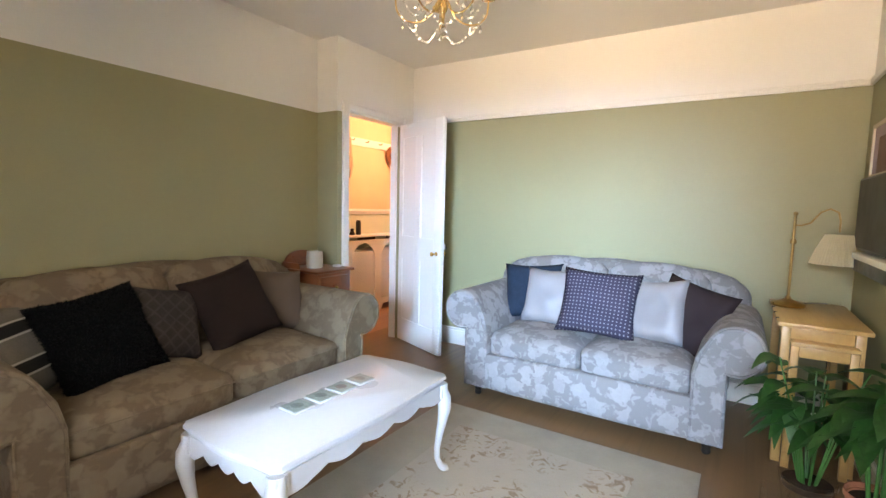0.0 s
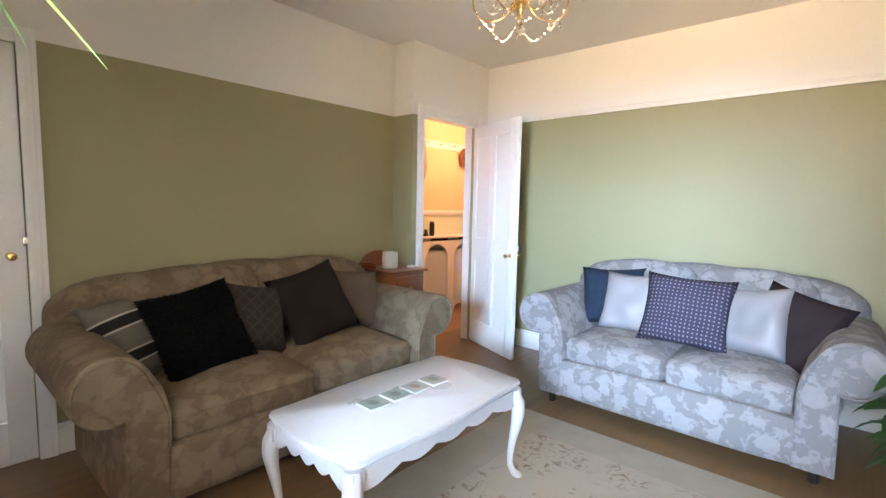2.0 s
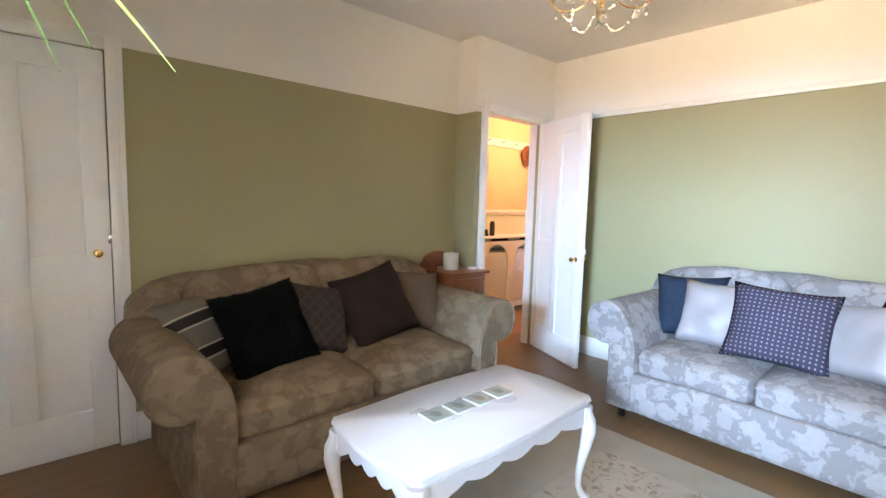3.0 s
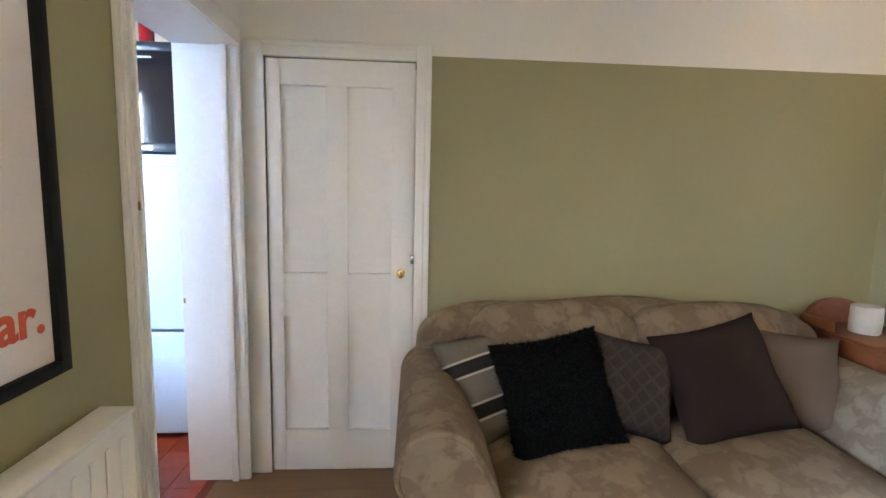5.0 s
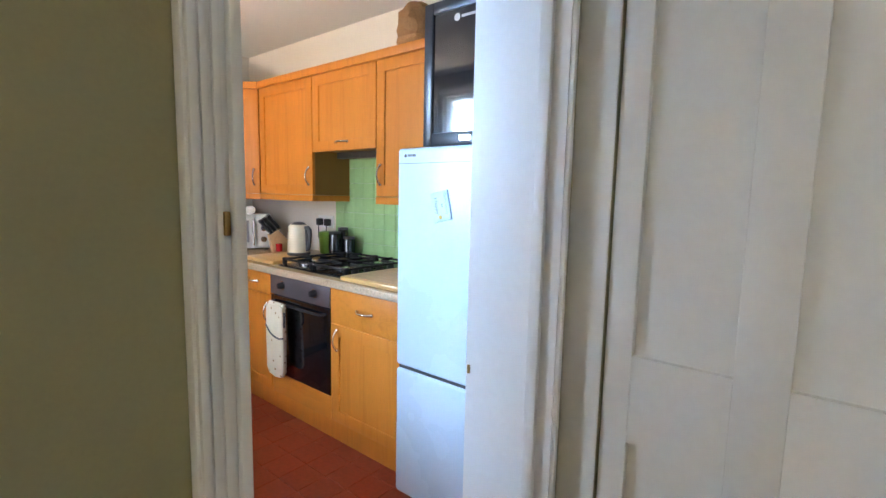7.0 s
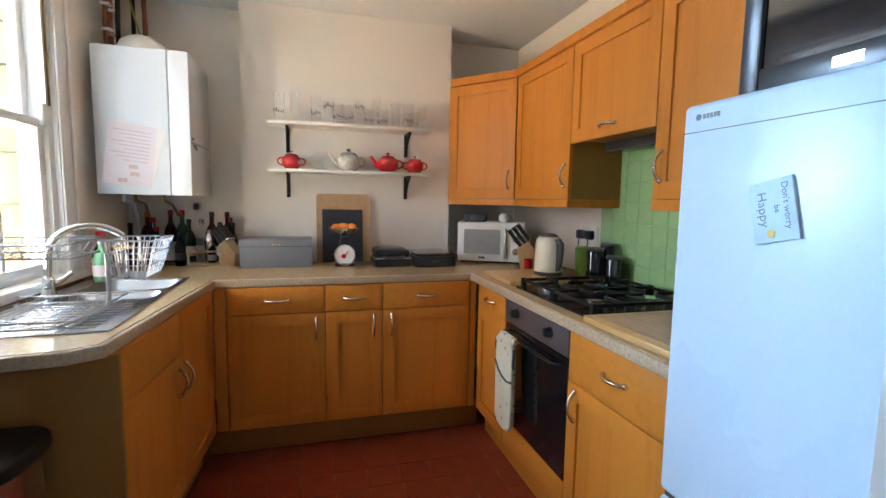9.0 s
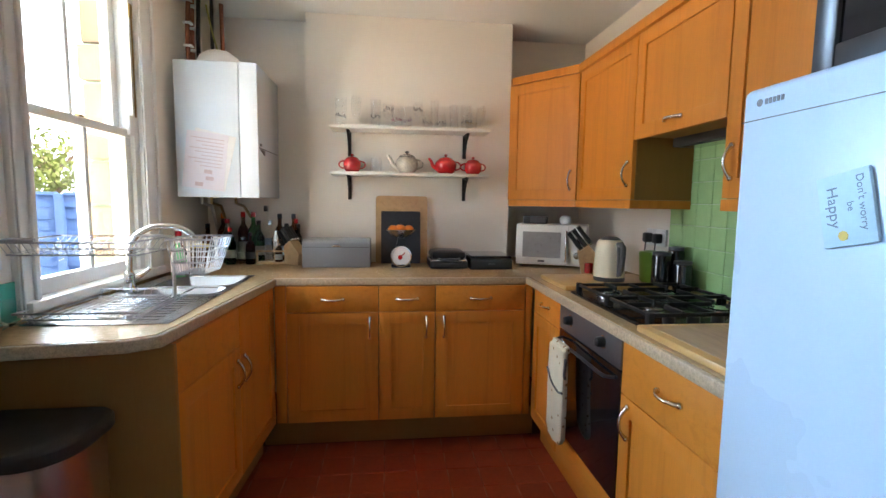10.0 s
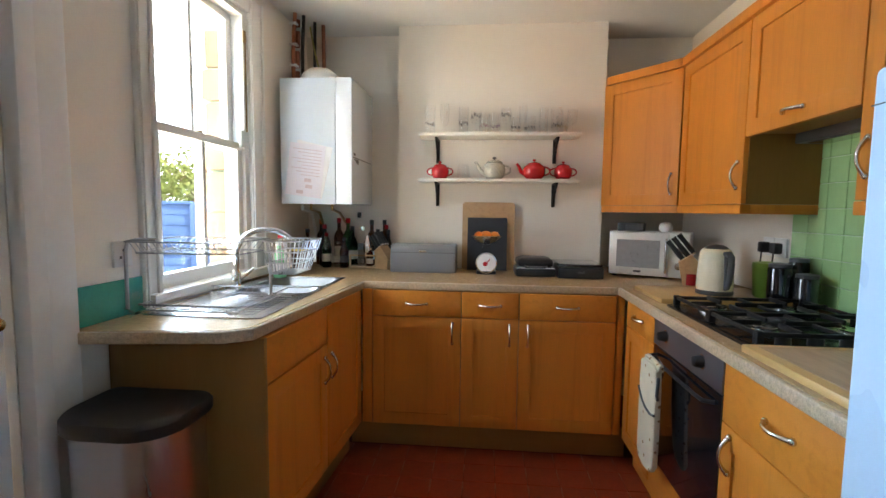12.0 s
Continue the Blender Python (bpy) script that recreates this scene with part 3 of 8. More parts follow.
for nm, x, y, z in (("strike_plate", K0 + 0.003, -0.812, 0.858), ("keep_plate", K1 + 0.020, -0.537, 1.307)):
    tagged(part(nm, B(x - 0.003, y - 0.004, z - 0.012, x + 0.003, y + 0.004, z + 0.012, 0.001), OLD_BRASS), "small brass plate let into the door lining", "door plate", kind="structure")

# hall
HX, HY0, HY1 = -6.03, JOG + 0.1, 6.2
setting("floor_hall", B(HX - 0.1, JOG, -0.1, -5.2, HY1, 0.0), HALL_FLOOR, "honey brown laminate hall floor", "floor")
setting("floor_hall_side", B(-5.2, FW + 0.1, -0.1, DW - 0.02, HY1, 0.0), HALL_FLOOR, "honey brown laminate hall floor", "floor")
HALL_WALL = mat("peach_hall_wall_paint", (0.80, 0.58, 0.38), 0.7, var=0.04, bump=0.06)
wall("wall_hall_west", [(HX - 0.1, JOG, 0, HX, HY1, LC)], "peach hall wall, pale green below the dado rail", PALE_GREEN, HALL_WALL, 1.17)
wall("wall_hall_end", [(HX - 0.1, HY1, 0, DW, HY1 + 0.1, LC)], "peach hall end wall", PALE_GREEN, HALL_WALL, 1.17)
wall("wall_hall_near", [(HX - 0.1, JOG - 0.1, 0, LW - 0.14, JOG, LC)], "peach hall wall", PALE_GREEN, HALL_WALL, 1.17)
wall("wall_hall_east", [(DW - 0.1, FW + 0.15, 0, DW, HY1, LC)], "peach hall wall", PALE_GREEN, HALL_WALL, 1.17)
setting("ceiling_hall", B(HX - 0.1, JOG - 0.1, LC, -5.35, HY1 + 0.1, LC + 0.1), CEIL, "white hall ceiling", "ceiling")
setting("ceiling_hall_side", B(-5.35, FW + 0.15, LC, DW, HY1 + 0.1, LC + 0.1), CEIL, "white hall ceiling", "ceiling")
bm = B(HX, JOG, 1.14, HX + 0.02, HY1, 1.20, 0.005)
box(bm, HX, JOG, 1.165, HX + 0.032, HY1, 1.18, 0.005)
setting("trim_dado", bm, GLOSS, "cream moulded dado rail", "trim")

# kitchen
KE, KW, KN, KS, BR = -3.53, -6.08, -0.82, -3.89, -3.60   # east, west, north, south faces and chimney breast
OUT = -3.335                                             # outer face of the window wall
part_floor = setting("floor_kitchen", B(KW - 0.1, KS - 0.1, -0.1, OUT, -0.70, -0.004), GROUT_DARK, "dark red quarry-tiled kitchen floor", "floor")
setting("ceiling_kitchen", B(KW - 0.1, KS - 0.15, KC, OUT, -0.80, KC + 0.1), CEIL, "white painted kitchen ceiling", "ceiling")
wall("wall_kitchen_west", [(KW - 0.12, KS - 0.1, 0, KW, -0.70, KC)], "white kitchen wall behind the cooker", MAGNOLIA)
wall("wall_kitchen_south", [(KW, KS - 0.12, 0, OUT, KS, KC)], "white alcove wall", MAGNOLIA)
wall("wall_alcove", [(-4.187, KS, 0, KE, -3.76, KC)], "white painted alcove wall", MAGNOLIA)
wall("wall_chimney_breast", [(-5.471, KS, 0, -4.187, BR, KC)], "white painted chimney breast", MAGNOLIA)
wall("wall_kitchen_north", [(KW, KN, 0, K0 - 0.012, -0.70, KC), (K1 + 0.012, KN, 0, OUT, -0.70, KC), (K0 - 0.012, KN, KH + 0.002, K1 + 0.012, -0.70, KC)], "white kitchen wall round the doorway", MAGNOLIA)
WY0, WY1, KZ0, KZ1 = -2.95, -2.215, 0.96, 2.26           # kitchen window opening
B0, B1, BH = -1.69, -0.97, 2.03                          # back door opening
wall("wall_kitchen_east", [(KE, KS, 0, OUT, WY0, KC), (KE, WY0, 0, OUT, WY1, KZ0), (KE, WY0, KZ1, OUT, WY1, KC), (KE, WY1, 0, OUT, B0, KC),
                           (KE, B0, BH, OUT, B1, KC), (KE, B1, 0, OUT, KN, KC)], "white kitchen wall with sash window and back door", MAGNOLIA)
EAST = Matrix(((0, -1, 0, 0), (1, 0, 0, 0), (0, 0, 1, 0), (0, 0, 0, 1)))   # local x along +y, local y along -x
panel_door("door_3", Matrix.Translation((KE + 0.06, B0 + 0.004, 0)) @ EAST, B1 - B0 - 0.008, BH - 0.006, "closed white panelled back door", False, latch=False)
bm = bmesh.new()
for a, b in ((B0 - 0.17, B0 - 0.06), (B0 - 0.06, B0 - 0.002), (B1 + 0.002, B1 + 0.11)):
    box(bm, a, 0, 0, b, 0.03 if b - a > 0.08 else 0.05, BH + 0.1, 0.006)
box(bm, B0 - 0.002, 0, BH, B1 + 0.002, 0.03, BH + 0.1, 0.006)
bm.transform(Matrix.Translation((KE, 0, 0)) @ EAST)
bmesh.ops.recalc_face_normals(bm, faces=bm.faces)
setting("trim_back_door", bm, CREAM_GLOSS, "white moulded back door surround", "door frame")


def sash_window():
    """A two-over-two vertical sash: each sash has stiles, rails, one glazing bar and two panes."""
    w = thing("window_1", (KE, (WY0 + WY1) / 2, KZ0), "white painted timber sash window, half of it bright sky", "window", kind="structure")
    mid = 1.585
    bm = bmesh.new()
    for a, b in ((WY0, WY0 + 0.055), (WY1 - 0.03, WY1)):
        box(bm, KE - 0.004, a, KZ0, KE + 0.105, b, KZ1)
    box(bm, KE - 0.004, WY0 + 0.055, KZ1 - 0.03, KE + 0.105, WY1 - 0.03, KZ1)
    part("window_frame", bm, GLOSS, w, world=True)
    bm = bmesh.new()
    for a, b in ((WY0 - 0.115, WY0 + 0.012), (WY1 - 0.005, WY1 + 0.07)):
        box(bm, KE - 0.022, a, KZ0 - 0.04, KE, b, KZ1 + 0.08, 0.004)
        box(bm, KE - 0.034, a, KZ0 - 0.04, KE - 0.022, a + 0.02, KZ1 + 0.08, 0.004)
        box(bm, KE - 0.030, b - 0.02, KZ0 - 0.04, KE - 0.022, b - 0.006, KZ1 + 0.08, 0.003)
    box(bm, KE - 0.022, WY0 + 0.012, KZ1 - 0.005, KE, WY1 - 0.005, KZ1 + 0.08, 0.004)
    part("architrave", bm, GLOSS, w, world=True)
    part("window_sill", B(KE - 0.05, WY0 - 0.10, KZ0 - 0.03, KE + 0.105, WY1 + 0.06, KZ0 + 0.006, 0.006), GLOSS, w, world=True)
    y0, y1 = WY0 + 0.055, WY1 - 0.03
    for nm, x, a, b, low in (("lower_sash", KE + 0.012, KZ0 + 0.006, mid + 0.02, 0.055), ("upper_sash", KE + 0.058, mid - 0.02, KZ1 - 0.03, 0.04)):
        bm = bmesh.new()
        for p, q in ((y0, y0 + 0.045), (y1 - 0.045, y1), ((y0 + y1) / 2 - 0.012, (y0 + y1) / 2 + 0.012)):
            box(bm, x, p, a + low, x + 0.040, q, b - 0.035, 0.003)
        box(bm, x - 0.001, y0, a, x + 0.041, y1, a + low, 0.003)
        box(bm, x - 0.001, y0, b - 0.035, x + 0.041, y1, b, 0.003)
        s = part(nm, bm, GLOSS, w, world=True)
        for p, q in ((y0 + 0.045, (y0 + y1) / 2 - 0.012), ((y0 + y1) / 2 + 0.012, y1 - 0.045)):
            g = part("pane", B(x + 0.020, p, a + low, x + 0.024, q, b - 0.035), PANE, s, world=True)
            g.visible_shadow = False
    part("sash_horn", B(KE - 0.004, y0 - 0.004, mid - 0.005, KE + 0.012, y0 + 0.03, mid + 0.085, 0.004), GLOSS, w, world=True)
    part("sash_cord", tube(bmesh.new(), [(KE - 0.008, y0 - 0.016, mid + 0.08), (KE - 0.008, y0 - 0.016, KZ1 - 0.14)], 0.004), OLD_BRASS, w, "dark sash cord", world=True)
    part("cord_pulley", B(KE - 0.012, y0 - 0.024, KZ1 - 0.16, KE + 0.000, y0 - 0.002, KZ1 - 0.10, 0.003), OLD_BRASS, w, world=True)
    part("sash_catch", B(KE + 0.02, (y0 + y1) / 2 - 0.02, mid + 0.02, KE + 0.045, (y0 + y1) / 2 + 0.012, mid + 0.034, 0.006), OLD_BRASS, w, "small brass sash catch", world=True)


sash_window()
# assumed, unseen living room window behind the start of the walk; its sill shades the table
w2 = thing("window_2", ((W0 + W1) / 2, SW - 0.07, WZ0), "unseen living room window with white frame, its place assumed", "window", kind="structure")
bm = bmesh.new()
for a, b in ((W0, W0 + 0.05), (W1 - 0.05, W1), ((W0 + W1) / 2 - 0.03, (W0 + W1) / 2 + 0.03)):
    box(bm, a, SW - 0.11, WZ0 + 0.05, b, SW - 0.05, WZ1 - 0.05, 0.004)
box(bm, W0, SW - 0.11, WZ0, W1, SW - 0.05, WZ0 + 0.05, 0.004)
box(bm, W0, SW - 0.11, WZ1 - 0.05, W1, SW - 0.05, WZ1, 0.004)
part("window_frame", bm, GLOSS, w2, world=True)
for a, b in ((W0 + 0.05, (W0 + W1) / 2 - 0.03), ((W0 + W1) / 2 + 0.03, W1 - 0.05)):
    part("pane", B(a, SW - 0.082, WZ0 + 0.05, b, SW - 0.078, WZ1 - 0.05), PANE, w2, world=True).visible_shadow = False
part("window_sill", B(W0 - 0.04, SW - 0.05, WZ0 - 0.03, W1 + 0.04, SW + 0.12, WZ0 - 0.002, 0.008), GLOSS, w2, world=True)

# garden
setting("ground", B(-60, -90, -0.25, 60, 60, -0.12), GROUND, "pale gravel and grass garden ground", "ground")

# ---- living room things ----


def sofa(name, m, inner, upholstery, label, depth=0.90):
    """A two-cushion sofa with scroll arms. Local x along its width, front towards -y, back at y = depth / 2."""
    s = thing(name, m, label, "sofa")
    arm, half, f = 0.165, inner / 2, -depth / 2
    out = half + arm
    part("base", B(-out + 0.015, f + 0.025, 0.08, out - 0.015, depth / 2 - 0.06, 0.30, 0.015), upholstery, s)
    part("front_rail", soft_box(inner + 0.02, 0.07, 0.235, 0.02, 0.006, 6), upholstery, s).location = (0, f + 0.035, 0.075)
    for sx in (-1, 1):
        c = part("seat_cushion", soft_box(half - 0.004, depth - 0.26, 0.165, 0.045, 0.035), upholstery, s)
        c.location = (sx * half / 2, -0.09, 0.292)
        c.rotation_euler = (radians(1.5), 0, radians(0.6 * sx))
        # seam piping round the front of the seat cushion
        z, w2, d2 = 0.045, half / 2 - 0.012, (depth - 0.26) / 2
        part("piping", tube(bmesh.new(), [(-w2, -d2 - 0.002, 0.125), (-w2 * 0.5, -d2 - 0.012, 0.127), (0, -d2 - 0.016, 0.128), (w2 * 0.5, -d2 - 0.012, 0.127), (w2, -d2 - 0.002, 0.125)], 0.0045, 6), upholstery, c)
    bm = soft_box(2 * out + 0.16, 0.21, 0.50, 0.095, 0.02, 16)
    for v in bm.verts:
        t = abs(v.co.x) / (out + 0.05)
        k = max(0.0, v.co.z - 0.2) / 0.3
        v.co.z += k * (0.012 * math.cos(v.co.x / (out + 0.05) * 2 * math.pi) - 0.075 * max(0.0, t - 0.72) / 0.28 * t)
        v.co.y += 0.05 * k
    b = part("backrest", bm, upholstery, s)
    b.location = (0, depth / 2 - 0.155, 0.38)
    for sx in (-1, 1):
        bm = soft_box(half + 0.02, 0.19, 0.45, 0.075, 0.045)
        c = part("back_cushion", bm, upholstery, s)
        c.location = (sx * (half + 0.022) / 2, depth / 2 - 0.295, 0.43)
        c.rotation_euler = (radians(-9), 0, 0)
    for sx in (-1, 1):
        prof = [(0, 0.075), (0, 0.45), (0.025, 0.55)] + arc(0.190, 0.574, 0.130, 150, -110, 20) + [(0.168, 0.400), (0.160, 0.37), (0.160, 0.30), (0.163, 0.075)]
        bm = prism(bmesh.new(), prof, Matrix(((sx, 0, 0, sx * half), (0, 0, 1, f + 0.005), (0, 1, 0, 0), (0, 0, 0, 1))), depth - 0.14)
        rim = [e for e in bm.edges if all(abs(v.co.y - f - 0.005) < 1e-5 for v in e.verts)]
        bmesh.ops.bevel(bm, geom=rim, offset=0.014, segments=3, profile=0.6, affect="EDGES")
        a = part("arm", bm, upholstery, s)
        pts = [(sx * (half + u), f + 0.001, z) for u, z in [(0.012, 0.12), (0.012, 0.44), (0.035, 0.52)] + arc(0.190, 0.574, 0.116, 150, -110, 18) + [(0.152, 0.40), (0.148, 0.30), (0.150, 0.12)]]
        part("piping", tube(bmesh.new(), pts, 0.0055, 6), upholstery, a)
    for sx in (-1, 1):
        for y in (f + 0.085, depth / 2 - 0.12):
            bm = lathe(bmesh.new(), [(0.018, 0), (0.024, 0.012), (0.020, 0.03), (0.030, 0.06), (0.036, 0.105)], 16)
            part("foot", bm, DARK_FOOT, s, "black turned foot").location = (sx * (out - 0.075), y, 0)
    return s


sofa("sofa", pose(-4.595, 1.145, 0, 0, 0, 90), 1.34, SOFA, "taupe damask sofa with scroll arms against a green wall", 0.93)
sofa("loveseat", pose(-2.955, 2.955, 0, 0, 0, 0), 1.17, LOVE, "silver-grey floral damask loveseat with scroll arms", 0.93)


def cushion(m, w, h, t, material, label, seed, piping=None):
    bm = pillow(w, h, t, 14, seed)
    c = tagged(part("cushion", bm, material, None, smooth=180), label, "cushion")
    c.matrix_basis = m
    return c


def lean_n(x, y, z, turn=0, tip=66, roll=0):
    """Leaning back towards +y, its face towards -y."""
    return pose(x, y, z, 0, 0, turn) @ pose(0, 0, 0, tip, 0, 0) @ pose(0, 0, 0, 0, 0, roll)


cushion(lean_n(-3.43, 3.00, 0.665, 14, 72, 3), 0.42, 0.40, 0.13, KNIT_NAVY, "navy cable-knit cushion on the loveseat", 1)
cushion(lean_n(-3.27, 2.915, 0.655, -4, 68, 2), 0.40, 0.40, 0.14, CREAM_SATIN, "off-white satin cushion on the loveseat", 2)
cushion(lean_n(-2.93, 2.815, 0.672, 4, 66, -2), 0.48, 0.43, 0.15, SPOT, "dusky purple cushion with small pale motifs", 3)
cushion(lean_n(-2.62, 2.90, 0.65, -22, 68, 8), 0.40, 0.40, 0.15, CREAM_SATIN, "pale satin cushion tilted on the loveseat", 4)
cushion(lean_n(-2.43, 2.915, 0.640, -18, 68, -14), 0.42, 0.42, 0.13, PLUM, "plum brown cotton cushion on the loveseat", 5)


def lean_w(x, y, z, turn=0, tip=66, roll=0):
    """Leaning back towards -x, its face towards +x."""
    return pose(x, y, z, 0, 0, 90 + turn) @ pose(0, 0, 0, tip, 0, 0) @ pose(0, 0, 0, 0, 0, roll)


cushion(lean_w(-4.66, 0.530, 0.630, 26, 58, 6) @ pose(0, 0, 0, 0, 0, 90), 0.42, 0.44, 0.13, STRIPE, "striped wool cushion in brown, grey and cream", 6)
shaggy = cushion(lean_w(-4.52, 0.735, 0.645, 6, 62, 8), 0.44, 0.43, 0.15, BLACK_FUR, "shaggy black cushion on the sofa", 7)
def shag(mesh, count, length, seed):
    """A pile of short tapered tufts standing on a mesh."""
    rnd = random.Random(seed)
    polys = list(mesh.polygons)
    weights = [p.area for p in polys]
    bm = bmesh.new()
    for p in rnd.choices(polys, weights, k=count):
        q = [mesh.vertices[i].co for i in p.vertices]
        u, v = rnd.random(), rnd.random()
        at = q[0].lerp(q[1], u).lerp(q[-1].lerp(q[2] if len(q) > 3 else q[1], u), v)
        side = Vector((rnd.gauss(0, 1), rnd.gauss(0, 1), rnd.gauss(0, 1))).normalized()
        tip = at + p.normal * length * rnd.uniform(0.5, 1.0) + side * length * 0.6
        w = side.cross(p.normal).normalized() * 0.0022
        bm.faces.new([bm.verts.new(at - w), bm.verts.new(at + w), bm.verts.new(tip)])
    return bm


part("fur_cover", shag(shaggy.data, 14000, 0.012, 3), BLACK_FUR, shaggy)
cushion(lean_w(-4.60, 1.03, 0.640, 2, 66, -12), 0.38, 0.38, 0.13, GREY_WEAVE, "grey-brown quilted cushion on the sofa", 8)
cushion(lean_w(-4.58, 1.40, 0.665, -4, 64, 14), 0.45, 0.45, 0.15, BROWN_COTTON, "dark brown cotton cushion on the sofa", 9)
cushion(lean_w(-4.66, 1.74, 0.640, -8, 68, -8), 0.40, 0.40, 0.13, TAUPE, "taupe cotton cushion beside the sofa arm", 10)


def coffee_table():
    x0, x1, y0, y1, top = -3.845, -3.285, 0.665, 1.675, 0.475
    t = thing("coffee_table", ((x0 + x1) / 2, (y0 + y1) / 2, 0), "white painted coffee table with cabriole legs and scalloped apron", "coffee table")
    hx, hy = (x1 - x0) / 2, (y1 - y0) / 2

    def outline(hx, hy, cut=0.045, bow=0.022):
        """Rectangle with clipped corners and bowed sides."""
        pts = []
        for (ax, ay), (bx, by) in (((hx - cut, -hy), (-hx + cut, -hy)), ((-hx, -hy + cut), (-hx, hy - cut)), ((-hx + cut, hy), (hx - cut, hy)), ((hx, hy - cut), (hx, -hy + cut))):
            for i in range(13):
                k = i / 12
                px, py = ax + (bx - ax) * k, ay + (by - ay) * k
                wave = bow * (math.cos(2 * math.pi * (k - 0.5)) * 0.5 - 0.5)
                nx, ny = (0, 1 if ay > 0 else -1) if ay == by else (1 if ax > 0 else -1, 0)
                pts.append((px + nx * wave, py + ny * wave))
        return pts[::-1]

    bm = bmesh.new()
    rings = [[bm.verts.new((u, v, z)) for u, v in outline(hx - ins, hy - ins)] for z, ins in ((top - 0.040, 0.024), (top - 0.032, 0.008), (top - 0.024, 0.012), (top - 0.016, 0.0), (top - 0.004, 0.001), (top, 0.007))]
    k = len(rings[0])
    for a, b in zip(rings, rings[1:]):
        for i in range(k):
            bm.faces.new((a[i], a[(i + 1) % k], b[(i + 1) % k], b[i]))
    bm.faces.new(rings[0][::-1])
    bm.faces.new(rings[-1])
    bmesh.ops.recalc_face_normals(bm, faces=bm.faces)
    part("tabletop", bm, TABLE_WHITE, t)

    def apron(length, m):
        n = 40
        pts = [(-length / 2, 0), (length / 2, 0)]
        for i in range(n + 1):
            s = 1 - 2 * i / n
            drop = 0.045 + 0.022 * abs(math.cos(s * math.pi * 2.5)) + 0.03 * max(0, abs(s) - 0.75) / 0.25
            pts.append((s * length / 2, -drop))
        part("apron", prism(bmesh.new(), pts[::-1], m, 0.018), TABLE_WHITE, t)

    zt = top - 0.040
    for sy in (-1, 1):
        apron(2 * hx - 0.13, Matrix(((1, 0, 0, 0), (0, 0, 1, sy * (hy - 0.04) - 0.009), (0, 1, 0, zt), (0, 0, 0, 1))))
    for sx in (-1, 1):
        apron(2 * hy - 0.13, Matrix(((0, 0, 1, sx * (hx - 0.04) - 0.009), (1, 0, 0, 0), (0, 1, 0, zt), (0, 0, 0, 1))))
    for sx in (-1, 1):
        for sy in (-1, 1):
            d = Vector((sx, sy, 0)).normalized()
            base = Vector((sx * (hx - 0.05), sy * (hy - 0.05), 0))
            path = [(0.000, zt - 0.002, 0.030), (0.004, 0.40, 0.031), (0.020, 0.36, 0.034), (0.024, 0.32, 0.031), (0.016, 0.26, 0.024), (0.002, 0.19, 0.018), (-0.008, 0.12, 0.014), (-0.006, 0.07, 0.013), (0.010, 0.035, 0.015), (0.030, 0.020, 0.020), (0.038, 0.006, 0.015)]
            bm = tube(bmesh.new(), [base + d * o + Vector((0, 0, z)) for o, z, r in path], [r for o, z, r in path], 12)
            lathe(bm, [(0.022, 0), (0.026, 0.006), (0.018, 0.016)], 12, Matrix.Translation(base + d * 0.034))
            box(bm, base.x - 0.027, base.y - 0.027, zt - 0.065, base.x + 0.027, base.y + 0.027, zt - 0.001, 0.006)
            part("leg", bm, TABLE_WHITE, t)
    return t


coffee_table()
COAST_TOP = mat("grey_green_printed_coaster", (0.25, 0.29, 0.25), 0.35, var=0.4, scale=28, fine=120, bump=0.03)
COAST_DARK = mat("slate_green_coaster_motif", (0.15, 0.18, 0.15), 0.35, var=0.4, scale=40, fine=150, bump=0.03)
COAST_BROWN = mat("taupe_coaster_motif", (0.20, 0.16, 0.13), 0.35, var=0.4, scale=40, fine=150, bump=0.03)
COAST_EDGE = mat("cream_coaster_edge", (0.46, 0.46, 0.42), 0.4, var=0.08)
for i, y in enumerate((1.004, 1.123, 1.236, 1.352)):
    c = thing("coaster", pose(-3.584, y, 0.4755, 0, 0, 2.0 * (i % 3) - 2), "square cream coaster with grey-green print", "coaster", "coasters in a row on the coffee table")
    part("slab", B(-0.048, -0.048, 0, 0.048, 0.048, 0.008, 0.002), COAST_EDGE, c)
    bm = B(-0.045, -0.045, 0.008, 0.045, 0.045, 0.0092, 0.0004, 1)
    part("print", bm, COAST_TOP, c)
    part("medallion", lathe(bmesh.new(), [(0.024, 0.0092), (0.024, 0.0098), (0.006, 0.0099)], 20), COAST_DARK if i != 2 else COAST_BROWN, c)

# rug: pale field with a plain border
rug = thing("rug", (-3.0, 1.2, 0), "pale floral wool rug with plain beige border on laminate", "rug")
part("border", B(-3.74, -0.05, 0.001, -2.285, 2.32, 0.010, 0.004), RUG_EDGE, rug, world=True)
part("field", B(-3.48, 0.20, 0.010, -2.545, 2.08, 0.0135, 0.002), RUG, rug, world=True)


